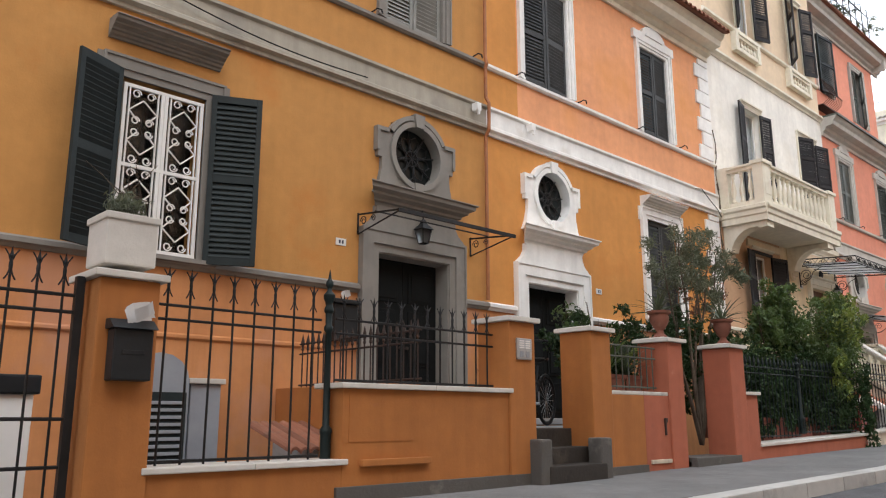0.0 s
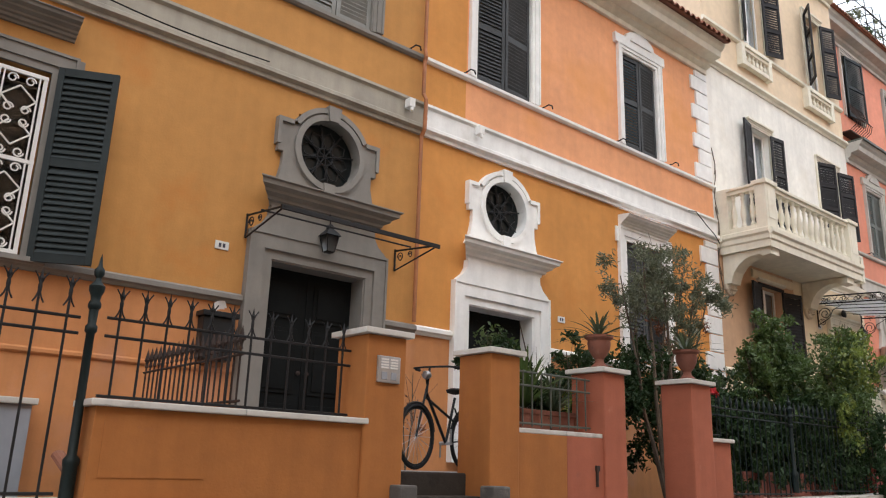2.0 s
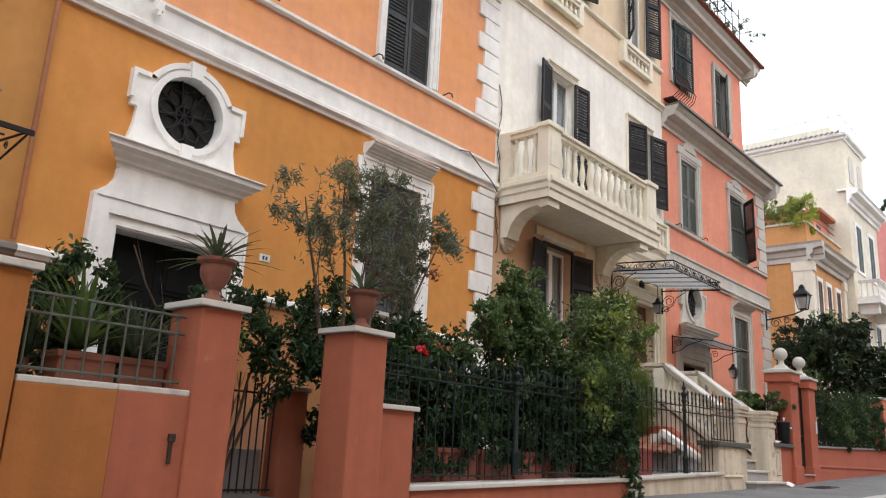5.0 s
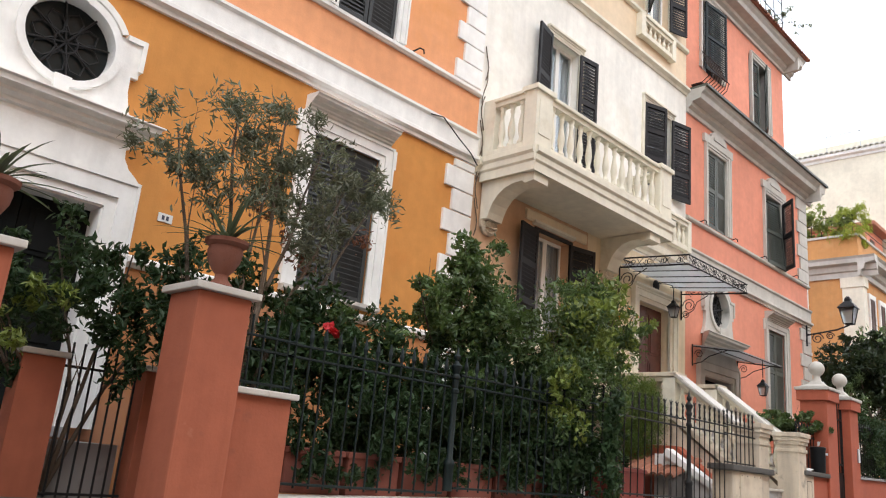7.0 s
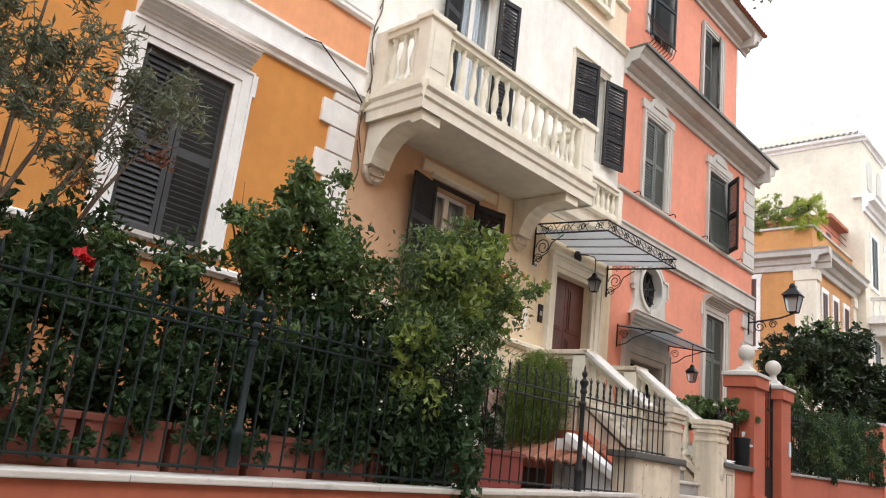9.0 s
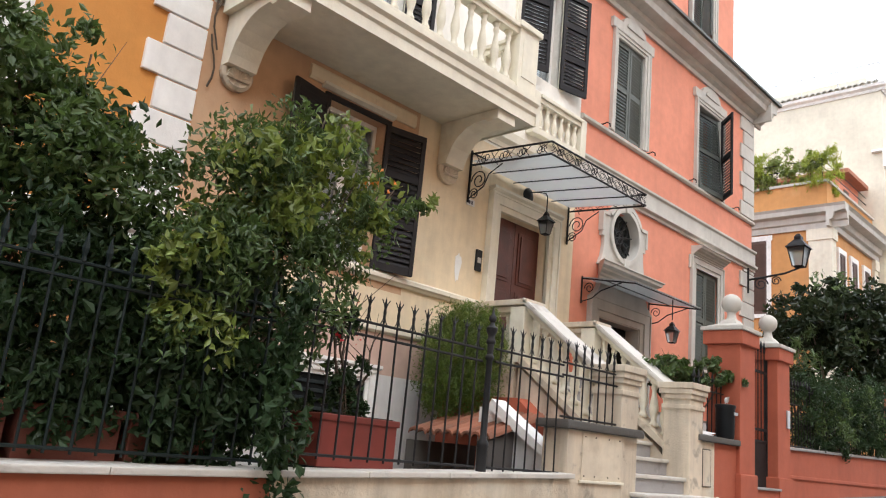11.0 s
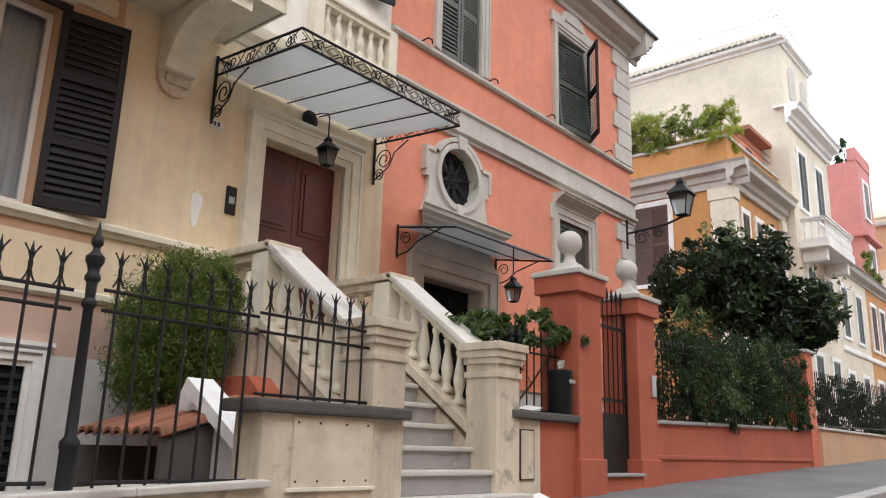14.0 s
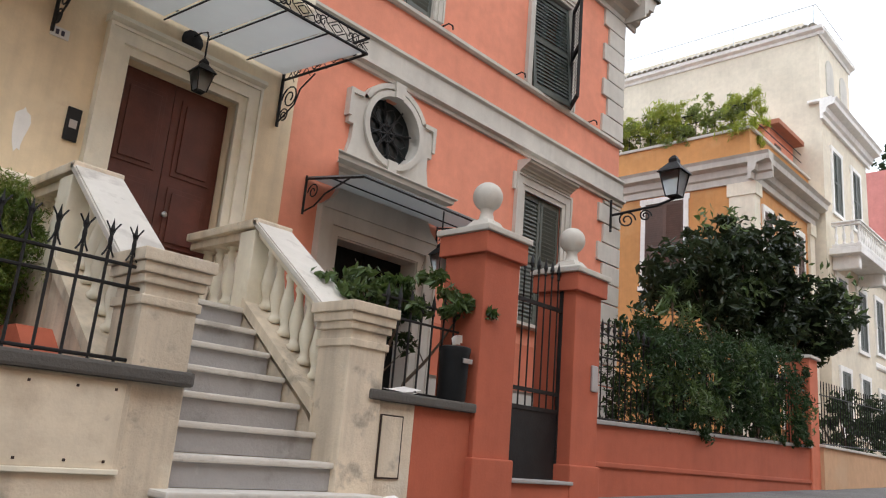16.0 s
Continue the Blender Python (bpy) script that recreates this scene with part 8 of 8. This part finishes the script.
shrub("dark shrubs beside the garden path", [
    ("crown", [(1.1, -1.5, 1.75, 0.5, 0.35, 0.55, 2200), (1.75, -1.6, 1.6, 0.4, 0.35, 0.7, 1900), (2.3, -1.7, 1.9, 0.4, 0.35, 0.55, 1500), (0.7, -1.1, 1.2, 0.3, 0.3, 0.5, 900)], 0.045, "leaf_dark", 0.35, 0.42, 0.3),
    ("young_leaves", [(0.75, -1.7, 1.45, 0.3, 0.25, 0.25, 420)], 0.04, "leaf_light", 0.5, 0.35, 0.2),
], (1.4, -1.1, 0.1), [(1.0, -1.4, 2.1), (1.6, -1.5, 2.1), (2.2, -1.6, 2.2), (0.6, -1.4, 1.6), (-0.1, -1.6, 2.3)], 0.02, 15)
shrub("small camellia bush beside the white door", [
    ("crown", [(-0.72, -1.75, 1.85, 0.42, 0.35, 0.35, 1100), (-0.95, -1.9, 1.45, 0.4, 0.3, 0.4, 800), (-0.35, -1.6, 1.55, 0.4, 0.3, 0.4, 800), (-1.05, -2.2, 1.25, 0.35, 0.2, 0.35, 700), (-0.55, -2.25, 1.25, 0.4, 0.2, 0.35, 800), (-0.15, -2.2, 1.3, 0.35, 0.2, 0.4, 700)], 0.042, "leaf_dark", 0.35, 0.45, 0.1),
    ("young_leaves", [(-0.72, -1.8, 1.95, 0.4, 0.3, 0.25, 240)], 0.04, "leaf_mid", 0.5, 0.45, 0.1),
], (-0.75, -1.7, 0.5), [(-0.8, -1.8, 2.0), (-0.5, -1.7, 1.9), (-1.0, -1.9, 1.7)], 0.015, 16)
shrub("clipped lavender in the pale planter", [("crown", [(-7.36, -2.65, 2.18, 0.16, 0.16, 0.17, 900)], 0.035, "leaf_olive", 0.2, 0.2, -1.2)], (-7.36, -2.65, 2.08), [(-7.4, -2.65, 2.3), (-7.3, -2.6, 2.3)], 0.008, 17, loose=0.0)
shrub("thin rose bush in the dark red trough", [
    ("crown", [(7.85, -2.35, 1.30, 0.32, 0.2, 0.5, 420), (8.2, -2.3, 1.0, 0.3, 0.2, 0.3, 420), (7.75, -2.35, 0.95, 0.25, 0.2, 0.25, 420)], 0.032, "leaf_dark", 0.2, 0.5, 0.2),
    ("buds", [(7.9, -2.4, 1.5, 0.3, 0.15, 0.2, 10)], 0.02, "flower_red", 0.5, 0.9, 0.0),
], (8.0, -2.35, 0.75), [(7.7, -2.4, 1.7), (7.85, -2.35, 1.95), (8.05, -2.3, 1.8), (8.25, -2.35, 1.5)], 0.012, 18)
shrub("rounded bright green cypress shrub above the tile canopy", [
    ("crown", [(11.22, -0.62, 1.62, 0.58, 0.46, 0.62, 15000), (11.30, -0.66, 2.05, 0.42, 0.36, 0.36, 6000), (11.0, -0.66, 1.35, 0.45, 0.36, 0.42, 5000)], 0.030, "leaf_cypress", 0.45, 0.22, 0.6),
    ("young_leaves", [(11.22, -0.68, 1.75, 0.60, 0.48, 0.60, 5000), (11.32, -0.70, 2.10, 0.42, 0.36, 0.33, 2600)], 0.028, "leaf_light", 0.85, 0.2, 0.4),
], (11.2, -0.5, 1.0), [(11.0, -0.6, 1.9), (11.2, -0.6, 2.1), (11.4, -0.6, 2.0)], 0.02, 19, loose=0.9)
shrub("leafy potted shrub behind the black fence", [
    ("crown", [(14.0, -2.1, 2.0, 0.42, 0.3, 0.22, 900), (14.6, -2.35, 1.95, 0.45, 0.28, 0.2, 900), (15.0, -2.5, 1.92, 0.3, 0.2, 0.12, 260)], 0.055, "leaf_mid", 0.3, 0.45, 0.3),
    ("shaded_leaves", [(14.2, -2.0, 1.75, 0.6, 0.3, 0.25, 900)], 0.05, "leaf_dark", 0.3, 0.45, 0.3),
], (14.3, -2.0, 0.6), [(13.9, -2.1, 2.1), (14.5, -2.2, 2.1), (15.0, -2.4, 2.0), (14.2, -1.9, 2.1)], 0.02, 20)
shrub("thick green hedge behind the red wall", [
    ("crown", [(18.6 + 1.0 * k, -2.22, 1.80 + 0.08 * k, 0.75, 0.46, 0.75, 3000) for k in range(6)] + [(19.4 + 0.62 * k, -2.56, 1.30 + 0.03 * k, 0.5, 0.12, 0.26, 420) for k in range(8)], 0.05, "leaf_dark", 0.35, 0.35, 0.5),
    ("young_leaves", [(19.2 + 1.0 * k, -2.5, 1.9, 0.7, 0.25, 0.6, 420) for k in range(5)], 0.05, "leaf_mid", 0.7, 0.3, 0.5),
], (21, -1.9, 0.4), [(18.6, -1.9, 2.3), (20, -1.9, 2.4), (21.5, -1.9, 2.4), (23, -1.9, 2.6)], 0.03, 21)
shrub("glossy dark magnolia tree behind the red wall", [
    ("crown", [(24.6, -1.3, 4.6, 1.2, 1.1, 0.95, 3400), (23.4, -0.7, 3.9, 1.1, 1.0, 0.8, 2800), (25.7, -1.8, 4.0, 1.2, 1.0, 0.85, 3000), (24.6, -0.2, 4.7, 1.1, 1.0, 0.8, 2200), (25.6, -1.1, 4.7, 1.0, 0.9, 0.8, 2000), (26.6, -1.9, 3.6, 0.9, 0.8, 0.6, 1500), (24.2, -1.6, 3.5, 1.0, 0.8, 0.55, 1600)], 0.105, "magnolia", 0.45, 0.42, 0.1),
    ("young_leaves", [(24.7, -1.2, 4.3, 1.9, 1.6, 1.4, 600)], 0.08, "leaf_mid", 0.85, 0.4, 0.1),
], (24.2, -1.2, 0.4), [(23.4, -0.8, 4.0), (24.6, -1.2, 4.9), (25.6, -1.7, 4.2), (24.4, -0.4, 4.9), (26.4, -1.8, 3.8)], 0.09, 22, "tree", "tree")
shrub("fan palm fronds in front of the salmon corner", [("crown", [(22.3, -1.0, 3.4, 0.5, 0.5, 0.8, 320), (21.9, -0.8, 2.6, 0.5, 0.5, 0.8, 320)], 0.16, "leaf_mid", 0.2, 0.10, 0.2)], (22.2, -0.9, 0.4), [(22.2, -0.9, 3.5), (21.9, -0.8, 2.8)], 0.06, 23)
terrace_plants = shrub("lush flowering plants along the roof terrace", [
    ("crown", [(28.7, 0.4 + 0.8 * k, 9.95 + 0.2 * math.sin(k * 2.2), 0.45, 0.55, 0.62, 1500) for k in range(9)], 0.075, "leaf_light", 0.3, 0.35, 0.0),
    ("bright_leaves", [(28.5, 0.1, 9.85, 0.6, 0.7, 0.7, 1900), (29.4, -0.1, 9.6, 0.9, 0.3, 0.45, 900), (28.5, 2.2, 10.25, 0.5, 1.0, 0.65, 2200), (28.5, 4.3, 10.2, 0.5, 1.0, 0.65, 2000), (28.5, 6.3, 10.2, 0.45, 1.0, 0.6, 1500)], 0.10, "leaf_lime", 0.2, 0.13, 0.7),
    ("pale_flowers", [(28.45, 1.2 + k, 10.0, 0.2, 0.4, 0.4, 60) for k in range(4)], 0.05, "flower_white", 0.4, 0.8, 0.0),
], (28.75, 2.0, 9.4), [(28.7, 0.5 + k, 10.4) for k in range(6)], 0.015, 24)
set_back(terrace_plants, *CORNER)
roof_garden = shrub("wispy plants on an iron pergola above the salmon house", [
    ("crown", [(18.1, 0.75, 15.5, 0.55, 0.4, 0.9, 900), (19.0, 0.7, 15.0, 0.6, 0.35, 0.45, 520), (20.2, 0.6, 14.9, 0.7, 0.3, 0.35, 480), (21.2, 0.5, 15.1, 0.45, 0.3, 0.5, 420), (22.1, 0.45, 15.7, 0.35, 0.3, 0.35, 130), (23.1, 0.45, 15.95, 0.55, 0.3, 0.28, 150), (19.6, 0.7, 15.7, 1.2, 0.3, 0.4, 260)], 0.06, "leaf_olive", 0.2, 0.3, 0.0),
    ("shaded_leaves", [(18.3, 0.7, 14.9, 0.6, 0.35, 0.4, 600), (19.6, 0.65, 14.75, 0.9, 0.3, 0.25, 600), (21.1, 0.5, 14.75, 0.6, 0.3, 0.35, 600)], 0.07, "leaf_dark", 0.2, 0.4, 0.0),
    ("dry_leaves", [(20.6, 0.5, 14.75, 0.9, 0.25, 0.2, 220)], 0.05, "leaf_dry", 0.2, 0.4, 0.0),
], (20.4, 0.7, 14.45), [(18.1, 0.7, 16.3), (19.2, 0.7, 15.6), (20.4, 0.6, 15.5), (21.3, 0.5, 15.7), (22.2, 0.45, 16.0), (23.4, 0.45, 16.2)], 0.02, 25)
pergola = thing("roof_pergola", "thin iron pergola on the roof of the salmon house", "pergola")
for k in range(6):
    bm = bmesh.new()
    x = 18.3 + k * 0.64
    tube(bm, [(x, 0.36, 14.42), (x, 0.36, 16.1), (x + 0.1, 0.8, 16.35), (x, 1.5, 16.35)], 0.020, 5)
    part("hoop", bm, "iron", pergola)
for z in (15.2, 15.8, 16.2):
    bm = bmesh.new()
    rod(bm, (18.1, 0.36 if z < 16.1 else 0.62, z), (21.6, 0.36 if z < 16.1 else 0.62, z), 0.018, seg=5)
    part("rail", bm, "iron", pergola)
climber = shrub("green climber on the far pink house", [("crown", [(49.4, 1.1, 9.3, 0.5, 0.35, 1.1, 700), (50.0, 1.0, 8.8, 0.6, 0.3, 0.5, 300)], 0.12, "leaf_light", 0.3, 0.5, 0.4)], (49.5, 1.2, 8.5), [(49.5, 1.1, 10.2)], 0.03, 26)
set_back(climber, *BEYOND)
roof_plants = shrub("dark plants on the roof of the far pink house", [("crown", shrub_roof, 0.10, "leaf_dark", 0.3, 0.4, 0.2)], (51.0, 2.0, 15.4), [(50.5, 1.9, 16.6), (51.6, 2.2, 16.8)], 0.03, 41)
set_back(roof_plants, *BEYOND)
shrub("low garden shrubs behind the far railing", [("crown", [(26.0 + 1.6 * k, -1.6, 1.9, 1.0, 0.6, 0.8, 700) for k in range(9)], 0.09, "leaf_dark", 0.4, 0.4, 0.2)], (30, -1.6, 0.6), [(27, -1.6, 2.2), (29, -1.6, 2.2), (32, -1.6, 2.2)], 0.04, 27)


def yucca(x, y, z, n, ln, mat, label, seed, spread=0.9):
    rng = random.Random(seed)
    y_ob = thing("yucca", label, "plant", "spiky plants")
    bm = bmesh.new()
    for k in range(n):
        a, up, l = rng.uniform(0, math.tau), rng.uniform(0.35, 1.45), ln * rng.uniform(0.6, 1.1)
        w = 0.016 + 0.01 * rng.random()
        d = Vector((-math.sin(a), math.cos(a), 0))
        rows = []
        for i in range(6):
            t = i / 5
            p = Vector((x + l * t * math.cos(up) * spread * math.cos(a), y + l * t * math.cos(up) * spread * math.sin(a), z + l * t * math.sin(up) - 0.25 * l * t ** 3))
            ww = w * (1 - t) ** 0.5 + 0.001
            rows.append((bm.verts.new(p - d * ww), bm.verts.new(p + d * ww)))
        for u, v in zip(rows, rows[1:]):
            bm.faces.new((u[0], u[1], v[1], v[0]))
    part("leaves", bm, mat, y_ob)
    bm = bmesh.new()
    rod(bm, (x, y, z - 0.25), (x, y, z + 0.04), 0.03, seg=8)
    part("stem", bm, "bark", y_ob)


yucca(-0.80, -2.35, 1.20, 80, 0.88, "leaf_mid", "bright green sword-leaved yucca in a trough", 31)
yucca(-0.35, -2.35, 1.18, 60, 0.66, "leaf_blue", "grey-green agave in a trough", 32)
yucca(-1.15, -2.30, 1.10, 40, 0.45, "leaf_dark", "dark spiky plant behind the railing", 33)
shrub("dry reddish twigs growing against the ochre wall", [("crown", [(-0.75, -0.25, 1.15, 0.3, 0.12, 0.4, 160)], 0.03, "leaf_dry", 0.2, 0.4, 0.0)], (-0.75, -0.2, 0.5), [(-0.9, -0.2, 1.6), (-0.7, -0.2, 1.75), (-0.6, -0.25, 1.4)], 0.007, 34)
bloom = thing("rose", "single red rose bloom above the shrubs", "flower")
leaf_mesh("petals", [(3.28, -2.2, 1.70, 0.05, 0.05, 0.05, 60)], 0.035, "flower_red", bloom, 35, 0.3, 0.8)

# ---- kerb stones ----
kerb = thing("kerb", "pale stone kerb between pavement and road", "kerb", kind="structure")
kerb_bm = boxed(0, 0.992, 0, 0.23, -0.35, 0.004, 0.012)
bmesh.ops.recalc_face_normals(kerb_bm, faces=kerb_bm.faces[:])
kerb_mesh = bpy.data.meshes.new("kerb_stone")
kerb_bm.to_mesh(kerb_mesh)
kerb_bm.free()
kerb_mesh.materials.append(M["kerb"])
for k in range(-14, 70):
    dz = ground_z(k + 1) - ground_z(k)
    shared("kerb_stone", kerb_mesh, kerb, (k, -4.95, ground_z(k) + random.uniform(-0.003, 0.003)), (0, -math.atan(dz), 0))
